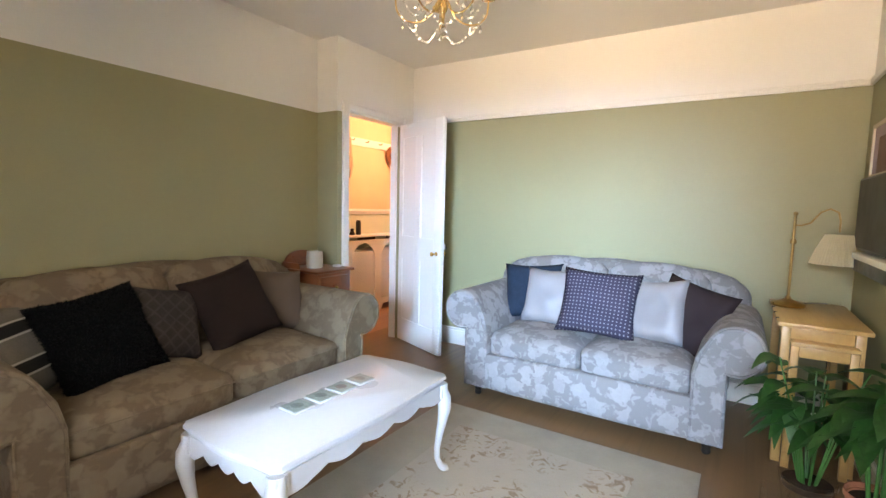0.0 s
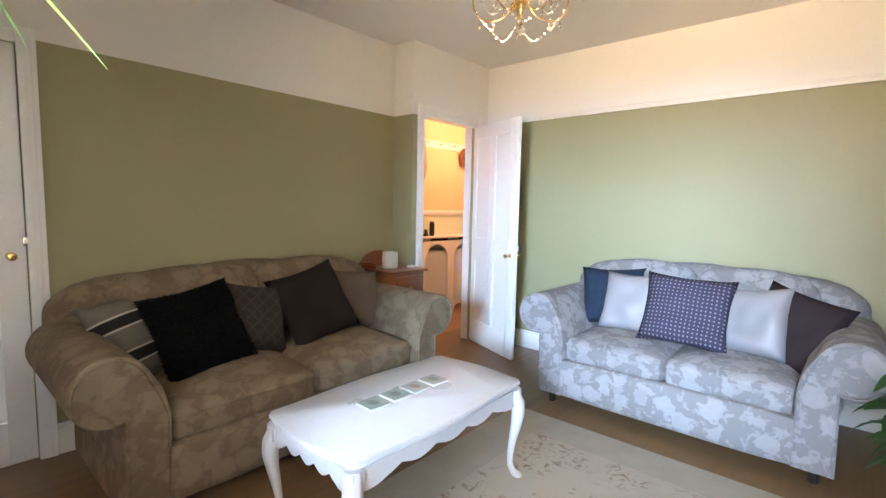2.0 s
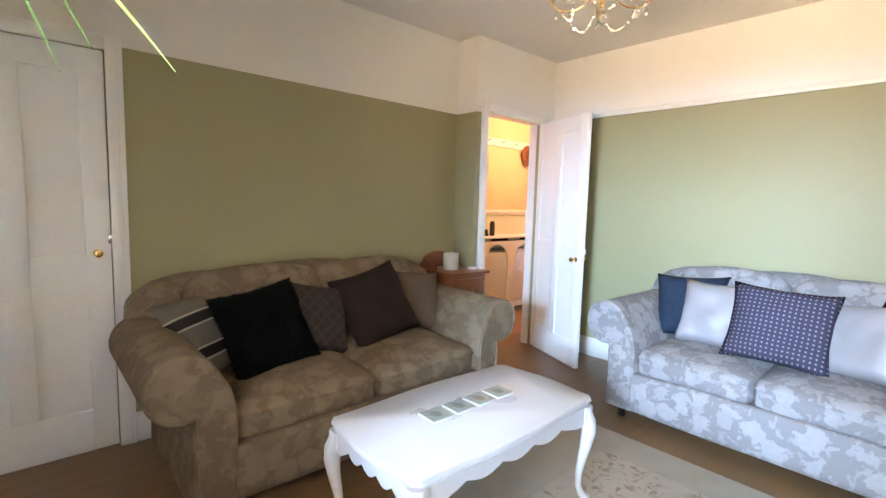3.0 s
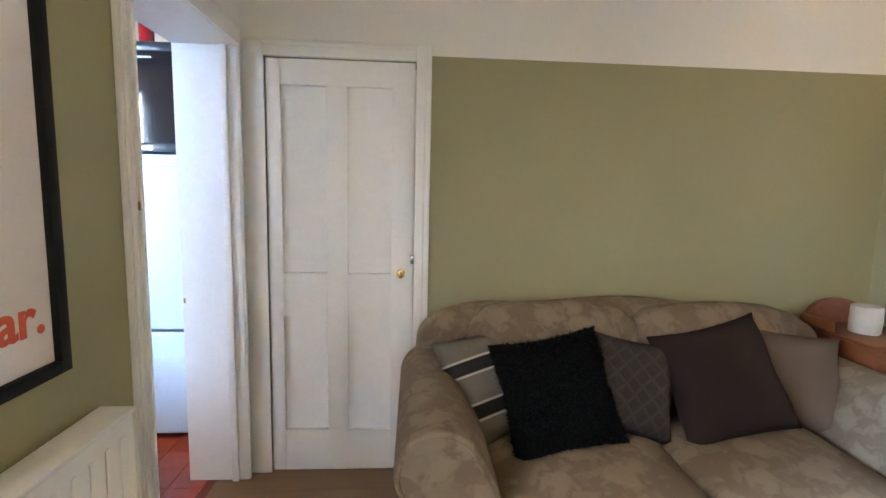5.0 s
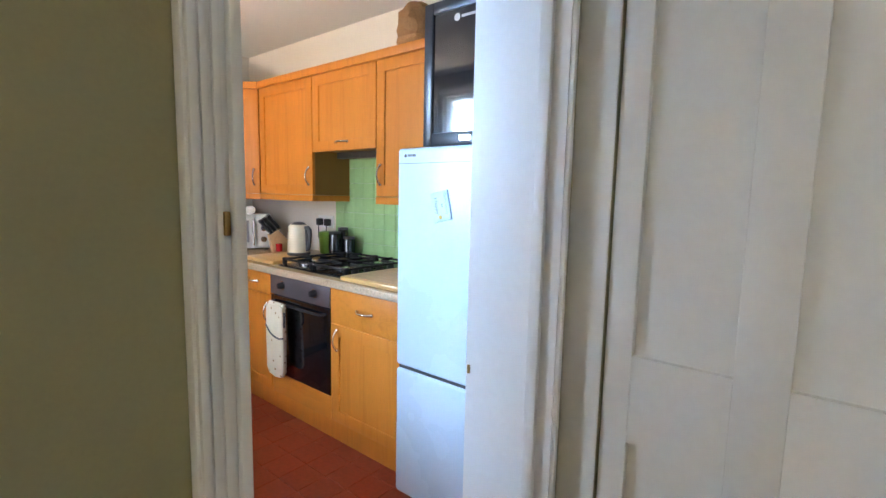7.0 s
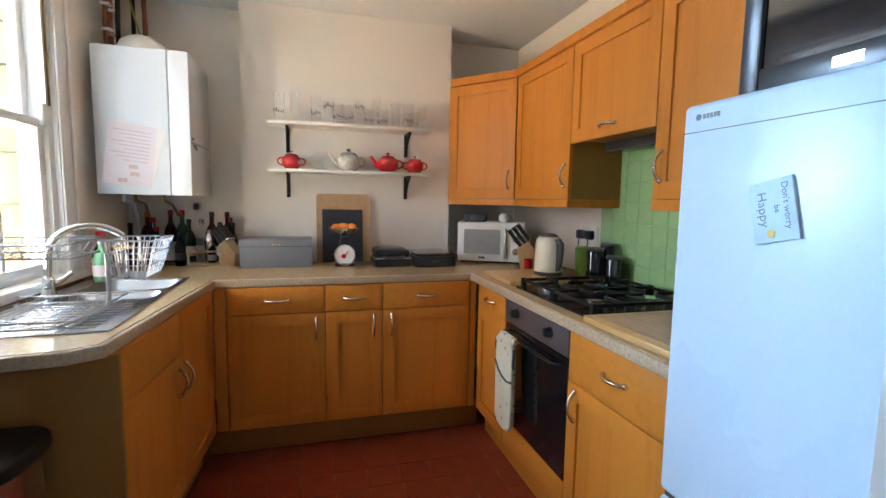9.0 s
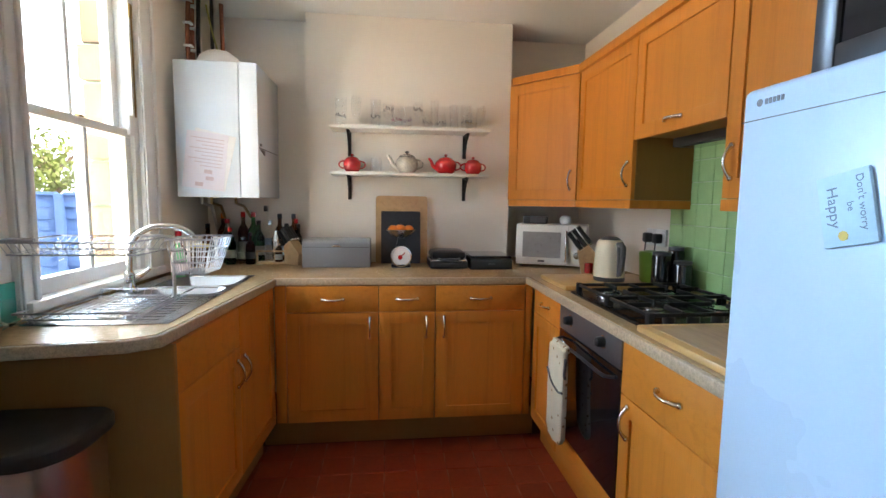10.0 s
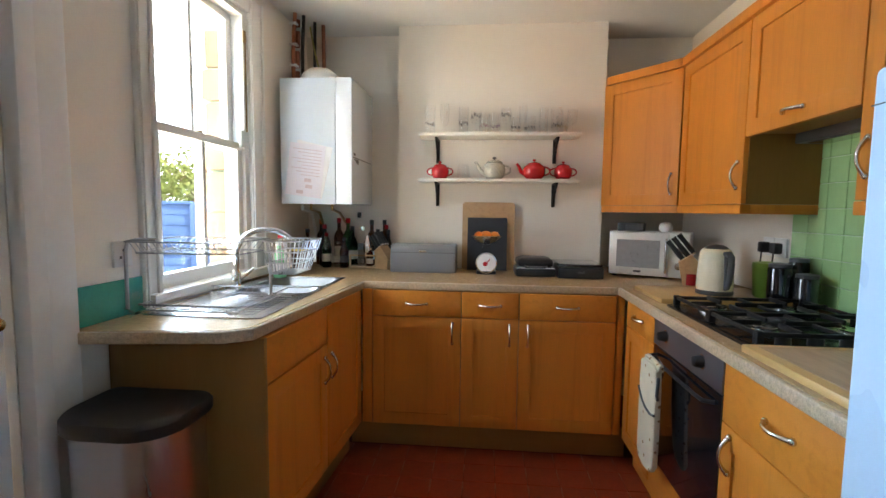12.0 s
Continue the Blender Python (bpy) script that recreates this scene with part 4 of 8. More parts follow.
def chest():
    x0, x1, y0, y1, h = -5.06, -4.66, 2.10, 2.46, 0.775
    c = thing("chest", ((x0 + x1) / 2, (y0 + y1) / 2, 0), "small reddish wooden chest of drawers beside the sofa", "chest of drawers")
    part("body", B(x0 + 0.02, y0 + 0.02, 0.04, x1 - 0.025, y1 - 0.02, h - 0.02, 0.004), CHEST_WOOD, c, world=True)
    part("top", B(x0, y0 - 0.005, h - 0.02, x1, y1 + 0.005, h, 0.006), CHEST_WOOD, c, world=True)
    prof = [(-0.17, 0), (0.17, 0), (0.17, 0.03)] + arc(0.0, 0.03, 0.15, 12, 168, 12) + [(-0.17, 0.03)]
    prof = [(u, v if v <= 0.03 else 0.03 + (v - 0.03) * 0.6) for u, v in prof]
    part("gallery", prism(bmesh.new(), prof, Matrix(((0, 0, 1, x0 + 0.004), (1, 0, 0, (y0 + y1) / 2), (0, 1, 0, h), (0, 0, 0, 1))), 0.018), CHEST_WOOD, c, world=True)
    part("side_gallery", B(x0 + 0.022, y0, h, x0 + 0.20, y0 + 0.014, h + 0.045, 0.005), CHEST_WOOD, c, world=True)
    for z0, z1 in ((0.56, 0.73), (0.33, 0.54), (0.09, 0.31)):
        d = part("drawer", B(x1 - 0.027, y0 + 0.035, z0, x1 - 0.012, y1 - 0.035, z1, 0.004), CHEST_WOOD, c, world=True)
        part("knob", ball(bmesh.new(), (x1 - 0.002, (y0 + y1) / 2, (z0 + z1) / 2), 0.014), OLD_BRASS, d, world=True)
    part("plinth", B(x0 + 0.02, y0 + 0.01, 0, x1 - 0.015, y1 - 0.01, 0.04, 0.004), CHEST_WOOD, c, world=True)


chest()
j = thing("candle_jar", (-4.86, 2.25, 0.775), "cream glazed candle jar on the chest", "candle jar")
part("jar", lathe(bmesh.new(), [(0.052, 0), (0.058, 0.006), (0.060, 0.06), (0.058, 0.118), (0.054, 0.124), (0.050, 0.118), (0.050, 0.08)], 28), mat("pale_wax_candle_glass", (0.44, 0.40, 0.32), 0.3, var=0.06), j)
part("wax", lathe(bmesh.new(), [(0.049, 0.07), (0.049, 0.082)], 24), CREAM_SATIN, j)
tagged(part("soap_dish", lathe(bmesh.new(), [(0.03, 0.776), (0.036, 0.782), (0.030, 0.79), (0.012, 0.786)], 20, Matrix.Translation((-4.78, 2.40, 0))), WHITE_PLASTIC), "small white china ornament on the chest", "ornament")

# double socket by the loveseat
sk = thing("wall_socket", (-4.09, FW - 0.02, 0.20), "white double wall socket with plug", "socket")
part("plate", B(-4.22, FW - 0.012, 0.17, -4.075, FW - 0.0005, 0.255, 0.003), WHITE_PLASTIC, sk, world=True)
part("plug", B(-4.20, FW - 0.05, 0.18, -4.15, FW - 0.012, 0.235, 0.008), WHITE_PLASTIC, sk, world=True)


def side_table():
    x0, x1, y0, y1, h = -2.02, -1.655, 2.66, 3.42, 0.725
    t = thing("side_table", ((x0 + x1) / 2, (y0 + y1) / 2, 0), "pale pine side table beside the loveseat", "side table")
    part("tabletop", B(x0, y0, h - 0.022, x1, y1, h, 0.006), PALE_WOOD, t, world=True)
    for y in (y0 + 0.05, y1 - 0.075):
        part("apron", B(x0 + 0.06, y, h - 0.09, x1 - 0.06, y + 0.02, h - 0.022, 0.002), PALE_WOOD, t, world=True)
    for x in (x0 + 0.03, x1 - 0.05):
        part("apron", B(x, y0 + 0.07, h - 0.09, x + 0.02, y1 - 0.095, h - 0.022, 0.002), PALE_WOOD, t, world=True)
    for x in (x0 + 0.02, x1 - 0.06):
        for y in (y0 + 0.03, y1 - 0.07):
            part("leg", B(x, y, 0, x + 0.04, y + 0.04, h - 0.022, 0.004), PALE_WOOD, t, world=True)
    for i in range(4):
        part("hinge", B(x0 - 0.002, y0 + 0.1 + 0.17 * i, h - 0.006, x0 + 0.012, y0 + 0.125 + 0.17 * i, h + 0.001), IRON, t, world=True)


side_table()


def nested_table():
    x0, x1, y0, y1, h = -1.962, -1.700, 2.635, 3.20, 0.640
    t = thing("side_table", ((x0 + x1) / 2, (y0 + y1) / 2, 0), "smaller pale pine table nested under the side table", "side table")
    part("tabletop", B(x0, y0, h - 0.020, x1, y1, h, 0.005), PALE_WOOD, t, world=True)
    for y in (y0 + 0.012, y1 - 0.05):
        part("apron", B(x0 + 0.036, y, h - 0.075, x1 - 0.036, y + 0.018, h - 0.020, 0.002), PALE_WOOD, t, world=True)
    for x in (x0 + 0.002, x1 - 0.036):
        for y in (y0 + 0.004, y1 - 0.055):
            part("leg", B(x, y, 0, x + 0.034, y + 0.034, h - 0.020, 0.004), PALE_WOOD, t, world=True)


nested_table()


def brass_lamp():
    x, y, z = -1.945, 3.20, 0.725
    l = thing("table_lamp", (x, y, z), "brass swing-arm table lamp with cream pleated shade", "lamp")
    part("base", lathe(bmesh.new(), [(0.085, 0), (0.088, 0.010), (0.080, 0.020), (0.045, 0.030), (0.018, 0.042), (0.010, 0.06)], 32), OLD_BRASS, l)
    part("pole", tube(bmesh.new(), [(0, 0, 0.03), (0, 0, 0.53)], 0.008, 12), OLD_BRASS, l)
    part("collar", lathe(bmesh.new(), [(0.010, 0.36), (0.016, 0.365), (0.016, 0.385), (0.010, 0.39)], 16), OLD_BRASS, l)
    part("finial", ball(bmesh.new(), (0, 0, 0.535), 0.013), OLD_BRASS, l)
    part("arm", tube(bmesh.new(), [(0, 0, 0.47), (0.03, -0.01, 0.468), (0.07, -0.02, 0.485), (0.11, -0.03, 0.545), (0.15, -0.04, 0.565), (0.185, -0.05, 0.545), (0.195, -0.05, 0.50), (0.195, -0.05, 0.44)], 0.0055, 10), OLD_BRASS, l)
    bm = bmesh.new()
    n, rings = 96, []
    for r, h in ((0.060, 0.425), (0.095, 0.345), (0.122, 0.262)):
        rings.append([bm.verts.new((0.195 + (r + (0.002 if i % 2 else -0.002)) * math.cos(2 * math.pi * i / n), -0.05 + (r + (0.002 if i % 2 else -0.002)) * math.sin(2 * math.pi * i / n), h)) for i in range(n)])
    for a, b in zip(rings, rings[1:]):
        for i in range(n):
            bm.faces.new((a[i], a[(i + 1) % n], b[(i + 1) % n], b[i]))
    bmesh.ops.solidify(bm, geom=bm.faces[:], thickness=0.002)
    part("shade", bm, SHADE, l, "cream pleated shade", smooth=0)
    part("cable", tube(bmesh.new(), [(0.05, 0.05, 0.012), (0.12, 0.12, 0.01), (0.20, 0.19, 0.008), (0.235, 0.22, -0.10), (0.235, 0.23, -0.45)], 0.003, 6), BLACK, l)


brass_lamp()

# television on the east wall with a white shelf and sound bar under it
tv = thing("television", (EW - 0.06, 2.6, 1.03), "large black flat television on the green wall", "television")
part("casing", B(EW - 0.065, 2.42, 1.078, EW - 0.02, 3.15, 1.452, 0.008), BLACK, tv, world=True)
part("screen", B(EW - 0.0675, 2.432, 1.093, EW - 0.0655, 3.138, 1.440), mat("dark_television_screen", (0.012, 0.008, 0.008), 0.35, var=0.1, bump=0.0, spec=0.2), tv, world=True)
part("bracket", B(EW - 0.02, 2.6, 1.15, EW - 0.0005, 2.95, 1.35, 0.004), IRON, tv, world=True)
sh = thing("wall_shelf", (EW - 0.1, 2.5, 1.03), "white wall shelf under the television", "shelf")
part("board", B(EW - 0.085, 1.9, 1.035, EW - 0.0005, 3.12, 1.065, 0.004), SHELF_WHITE, sh, world=True)
for y in (2.1, 2.9):
    part("bracket", B(EW - 0.012, y, 0.94, EW - 0.0005, y + 0.02, 1.035, 0.003), SHELF_WHITE, sh, world=True)
tagged(part("sound_bar", B(EW - 0.075, 1.95, 0.968, EW - 0.013, 3.08, 1.034, 0.012), BLACK), "black sound bar mounted under the white shelf", "sound bar")
pic = thing("picture", (EW, 2.9, 1.46), "framed picture with mauve mount and brown centre above the television", "picture")
bm = bmesh.new()
for a in ((2.50, 1.456, 2.522, 1.735), (3.178, 1.456, 3.20, 1.735), (2.522, 1.456, 3.178, 1.472), (2.522, 1.715, 3.178, 1.735)):
    box(bm, EW - 0.03, a[0], a[1], EW - 0.0005, a[2], a[3], 0.003)
part("frame", bm, mat("pale_cream_picture_frame", (0.62, 0.54, 0.42), 0.5, var=0.06), pic, world=True)
part("mount", B(EW - 0.020, 2.520, 1.470, EW - 0.012, 3.180, 1.717), mat("mauve_picture_mount", (0.38, 0.30, 0.34), 0.7, var=0.05), pic, world=True)
part("print", B(EW - 0.024, 2.60, 1.474, EW - 0.0205, 3.06, 1.655, 0.002), mat("russet_brown_print", (0.16, 0.06, 0.035), 0.5, var=0.35, scale=9), pic, world=True)


def blade(bm, base, way, length, width, droop, n=6, fold=0.25):
    """One arching leaf: a folded, tapering strip."""
    way = Vector(way).normalized()
    side = way.cross(Vector((0, 0, 1)))
    side = side.normalized() if side.length > 1e-3 else Vector((1, 0, 0))
    rows = []
    for i in range(n + 1):
        k = i / n
        p = Vector(base) + way * (length * k) + Vector((0, 0, -droop * k * k))
        w = width * math.sin(math.pi * min(1, 0.12 + 0.88 * k) ** 0.8) * 0.5 + 0.0008
        rows.append((bm.verts.new(p - side * w + Vector((0, 0, fold * w))), bm.verts.new(p), bm.verts.new(p + side * w + Vector((0, 0, fold * w)))))
    for a, b in zip(rows, rows[1:]):
        bm.faces.new((a[0], a[1], b[1], b[0]))
        bm.faces.new((a[1], a[2], b[2], b[1]))


def leafy_plant(name, x, y, pot_r, pot_h, stems, spread, height, label, seed, pot_mat):
    rnd = random.Random(seed)
    p = thing(name, (x, y, 0), label, "house plant")
    part("pot", lathe(bmesh.new(), [(pot_r * 0.75, 0), (pot_r, pot_h), (pot_r * 1.04, pot_h), (pot_r * 1.04, pot_h - 0.02), (pot_r * 0.9, pot_h - 0.02)], 28, close=False), pot_mat, p)
    part("soil", lathe(bmesh.new(), [(pot_r * 0.88, pot_h - 0.05), (pot_r * 0.88, pot_h - 0.025)], 24), SOIL, p)
    for i in range(stems):
        a = rnd.uniform(0, 2 * math.pi)
        tip = Vector((math.cos(a) * spread * rnd.uniform(0.3, 1), math.sin(a) * spread * rnd.uniform(0.3, 1), pot_h + height * rnd.uniform(0.58, 1)))
        root = Vector((math.cos(a) * 0.03, math.sin(a) * 0.03, pot_h - 0.03))
        mid = root.lerp(tip, 0.5) + Vector((0, 0, 0.06))
        stem = part("stem", tube(bmesh.new(), [root, mid, tip], [0.005, 0.004, 0.003], 6), LEAF, p)
        bm = bmesh.new()
        for k in range(6):
            b = a + rnd.uniform(-1.6, 1.6)
            at = mid.lerp(tip, rnd.uniform(0.2, 1.0))
            blade(bm, at, (math.cos(b), math.sin(b), rnd.uniform(-0.1, 0.45)), rnd.uniform(0.11, 0.20), rnd.uniform(0.055, 0.090), rnd.uniform(0.05, 0.12))
        bmesh.ops.solidify(bm, geom=bm.faces[:], thickness=0.0008)
        part("leaves", bm, LEAF, stem)
    return p


leafy_plant("house_plant", -1.90, 2.24, 0.10, 0.17, 15, 0.20, 0.50, "bushy green plant with broad pointed leaves in clear pot", 3, CLEAR)
leafy_plant("house_plant", -1.73, 2.02, 0.09, 0.26, 9, 0.12, 0.45, "green house plant in a terracotta pot by the wall", 8, TERRA)
for x, y, r, h in ((-2.02, 2.06, 0.05, 0.17), (-1.90, 1.93, 0.045, 0.13)):
    v = thing("glass_vase", (x, y, 0), "clear glass vase with reddish contents on the floor", "vase")
    part("glass", lathe(bmesh.new(), [(r * 0.9, 0.0), (r, 0.01), (r, h), (r - 0.003, h), (r - 0.003, 0.012), (r * 0.5, 0.010)], 24, close=False), CLEAR, v)
    part("pebbles", lathe(bmesh.new(), [(r * 0.9, 0.012), (r * 0.92, h * 0.4), (r * 0.5, h * 0.45)], 18), TERRA, v)


def dracaena():
    """A tall cane plant by the window, whose long leaves arch over."""
    x, y = -2.80, -0.36
    p = thing("dracaena", (x, y, 0), "tall dracaena with long pale-striped arching leaves", "house plant")
    part("pot", lathe(bmesh.new(), [(0.08, 0), (0.115, 0.24), (0.12, 0.24), (0.12, 0.22), (0.105, 0.22)], 28, close=False), TERRA, p)
    part("soil", lathe(bmesh.new(), [(0.10, 0.18), (0.10, 0.215)], 24), SOIL, p)
    part("cane", tube(bmesh.new(), [(0, 0, 0.2), (0.02, -0.01, 0.9), (0.0, 0.0, 1.70)], [0.018, 0.016, 0.013], 10), BARK, p)
    rnd = random.Random(5)
    for i in range(26):
        a = i * 2.4
        if math.sin(a) > -0.1:
            continue
        bm = bmesh.new()
        blade(bm, (0, 0, 1.56 + 0.014 * (i % 9)), (math.cos(a), 0.5 * math.sin(a), rnd.uniform(0.5, 1.3)), rnd.uniform(0.22, 0.34), 0.024, rnd.uniform(0.12, 0.30), 9)
        bmesh.ops.solidify(bm, geom=bm.faces[:], thickness=0.0008)
        part("leaf", bm, LEAF_PALE if i % 3 else LEAF, p)
    for tip, drop, m_ in (((-2.900, 0.013, 1.404), 0.14, LEAF_PALE), ((-2.90, -0.082, 1.386), 0.45, LEAF), ((-2.91, -0.056, 1.413), 0.32, LEAF)):
        root = Vector((0.0, 0.0, 1.67))
        end = Vector(tip) - Vector((x, y, 0))
        way = end - root + Vector((0, 0, drop))
        bm = bmesh.new()
        blade(bm, root, way, way.length, 0.018, drop, 12)
        bmesh.ops.solidify(bm, geom=bm.faces[:], thickness=0.0008)
        part("leaf", bm, m_, p)


dracaena()


def chandelier():
    cx, cy = -3.285, 1.497
    c = thing("chandelier", (cx, cy, 1.98), "brass chandelier with glass beads and drops", "chandelier")
    part("ceiling_rose", lathe(bmesh.new(), [(0.055, LC - 1.98), (0.055, LC - 2.0), (0.02, LC - 2.03)], 24), BRASS, c)
    part("chain", tube(bmesh.new(), [(0, 0, LC - 2.02), (0, 0, 0.36)], 0.004, 8), BRASS, c)
    part("stem", lathe(bmesh.new(), [(0.004, -0.012), (0.012, 0.0), (0.006, 0.02), (0.010, 0.05), (0.020, 0.075), (0.012, 0.10), (0.014, 0.17), (0.028, 0.20), (0.030, 0.23), (0.012, 0.26), (0.008, 0.37)], 20), BRASS, c)
    part("drop", lathe(bmesh.new(), [(0.002, -0.052), (0.013, -0.040), (0.015, -0.028), (0.009, -0.012), (0.003, 0.004)], 12, Matrix.Translation((0.012, -0.012, 0.0))), CRYSTAL, c, "clear glass drop")
    for i in range(5):
        a = 2 * math.pi * i / 5 + 0.95
        u = Vector((math.cos(a), math.sin(a), 0))
        curve = [u * 0.015 + Vector((0, 0, 0.105))] + [u * (0.115 + 0.088 * math.cos(radians(q))) + Vector((0, 0, 0.105 + 0.082 * math.sin(radians(q)))) for q in range(190, 361, 17)] + [u * 0.205 + Vector((0, 0, 0.15))]
        arm = part("arm", tube(bmesh.new(), curve, 0.0038, 10), BRASS, c)
        part("drip_pan", lathe(bmesh.new(), [(0.006, 0.135), (0.030, 0.142), (0.036, 0.155), (0.030, 0.152), (0.012, 0.16)], 20, Matrix.Translation(u * 0.205)), BRASS, arm)
        part("candle_tube", lathe(bmesh.new(), [(0.011, 0.155), (0.011, 0.24)], 14, Matrix.Translation(u * 0.205)), CREAM, arm)
        bm = bmesh.new()
        for k in range(15):
            q = k / 14
            ball(bm, u * (0.03 + 0.16 * q) + Vector((0, 0, 0.19 - 0.125 * math.sin(math.pi * q) - 0.03 * q)), 0.0046 + 0.0012 * (k % 2), u=8, v=6)
        part("bead_string", bm, CRYSTAL, arm, "string of clear glass beads")
        a2 = a + 2 * math.pi / 5
        w = Vector((math.cos(a2), math.sin(a2), 0))
        bm = bmesh.new()
        for k in range(15):
            q = k / 14
            ball(bm, u.lerp(w, q).normalized() * (0.185 - 0.07 * math.sin(math.pi * q)) + Vector((0, 0, 0.07 - 0.105 * math.sin(math.pi * q))), 0.0042 + 0.0022 * (k % 3 == 0), u=7, v=5)
        part("bead_swag", bm, CRYSTAL, arm, "drooping swag of cut glass beads")
        for k in range(2):
            at = u * (0.12 + 0.05 * k) + Vector((0, 0, 0.020 + 0.012 * k))
            part("glass_drop", lathe(bmesh.new(), [(0.0015, 0.0), (0.002, -0.008), (0.006, -0.021), (0.0045, -0.028), (0.001, -0.031)], 8, Matrix.Translation(at)), CRYSTAL, arm)


chandelier()

# framed poster over a white radiator on the south wall
po = thing("poster", (-3.65, SW, 0.955), "black framed poster with large coral lettering", "poster")
P0, P1, PZ0, PZ1 = -3.950, -3.28, 0.962, 1.87
bm = bmesh.new()
for a in ((P0, PZ0, P0 + 0.027, PZ1), (P1 - 0.027, PZ0, P1, PZ1), (P0 + 0.027, PZ0, P1 - 0.027, PZ0 + 0.027), (P0 + 0.027, PZ1 - 0.027, P1 - 0.027, PZ1)):
    box(bm, a[0], SW, a[1], a[2], SW + 0.025, a[3], 0.002)
part("frame", bm, mat("black_painted_frame", (0.010, 0.010, 0.011), 0.6, var=0.2, scale=20, bump=0.03, spec=0.2), po, "narrow black frame", world=True)
part("print", B(P0 + 0.025, SW + 0.002, PZ0 + 0.025, P1 - 0.025, SW + 0.008, PZ1 - 0.025), POSTER, po, world=True)


def lettering(name, body, size, m, material, parent, extrude=0.0006, offset=0.0):
    cu = bpy.data.curves.new(name, "FONT")
    cu.body, cu.size, cu.extrude, cu.offset = body, size, extrude, offset
    cu.materials.append(material)
    ob = new(name, cu)
    ob.parent = parent
    ob.matrix_basis = origin_of(parent).inverted() @ m
    return ob


lettering("lettering", "ear.", 0.110, pose(-3.738, SW + 0.0085, 1.062, 90, 0, 180), POSTER_RED, po, offset=0.003)


def radiator():
    r = thing("radiator", (-3.5, SW, 0.14), "white panel radiator under the poster", "radiator")
    x0, x1, z0, z1 = -4.03, -3.13, 0.14, 0.825
    part("panel", B(x0, SW + 0.085, z0, x1, SW + 0.097, z1, 0.004), GLOSS, r, world=True)
    for k in range(17):
        x = x0 + 0.04 + 0.051 * k
        part("rib", B(x, SW + 0.097, z0 + 0.04, x + 0.018, SW + 0.101, z1 - 0.04, 0.002), GLOSS, r, world=True)
    part("back_panel", B(x0, SW + 0.025, z0, x1, SW + 0.037, z1, 0.004), GLOSS, r, world=True)
    part("top_grille", B(x0 - 0.004, SW + 0.02, z1, x1 + 0.004, SW + 0.103, z1 + 0.012, 0.003), GLOSS, r, world=True)
    for x in (x0 - 0.004, x1):
        part("side_cover", B(x, SW + 0.02, z0, x + 0.004, SW + 0.103, z1), GLOSS, r, world=True)
    for x in (x0 + 0.12, x1 - 0.12):
        part("wall_bracket", B(x, SW + 0.0005, 0.3, x + 0.03, SW + 0.025, 0.7), STEEL, r, world=True)
    part("pipe", tube(bmesh.new(), [(x0 + 0.03, SW + 0.05, 0.0), (x0 + 0.03, SW + 0.05, 0.16)], 0.008), COPPER, r, world=True)


radiator()

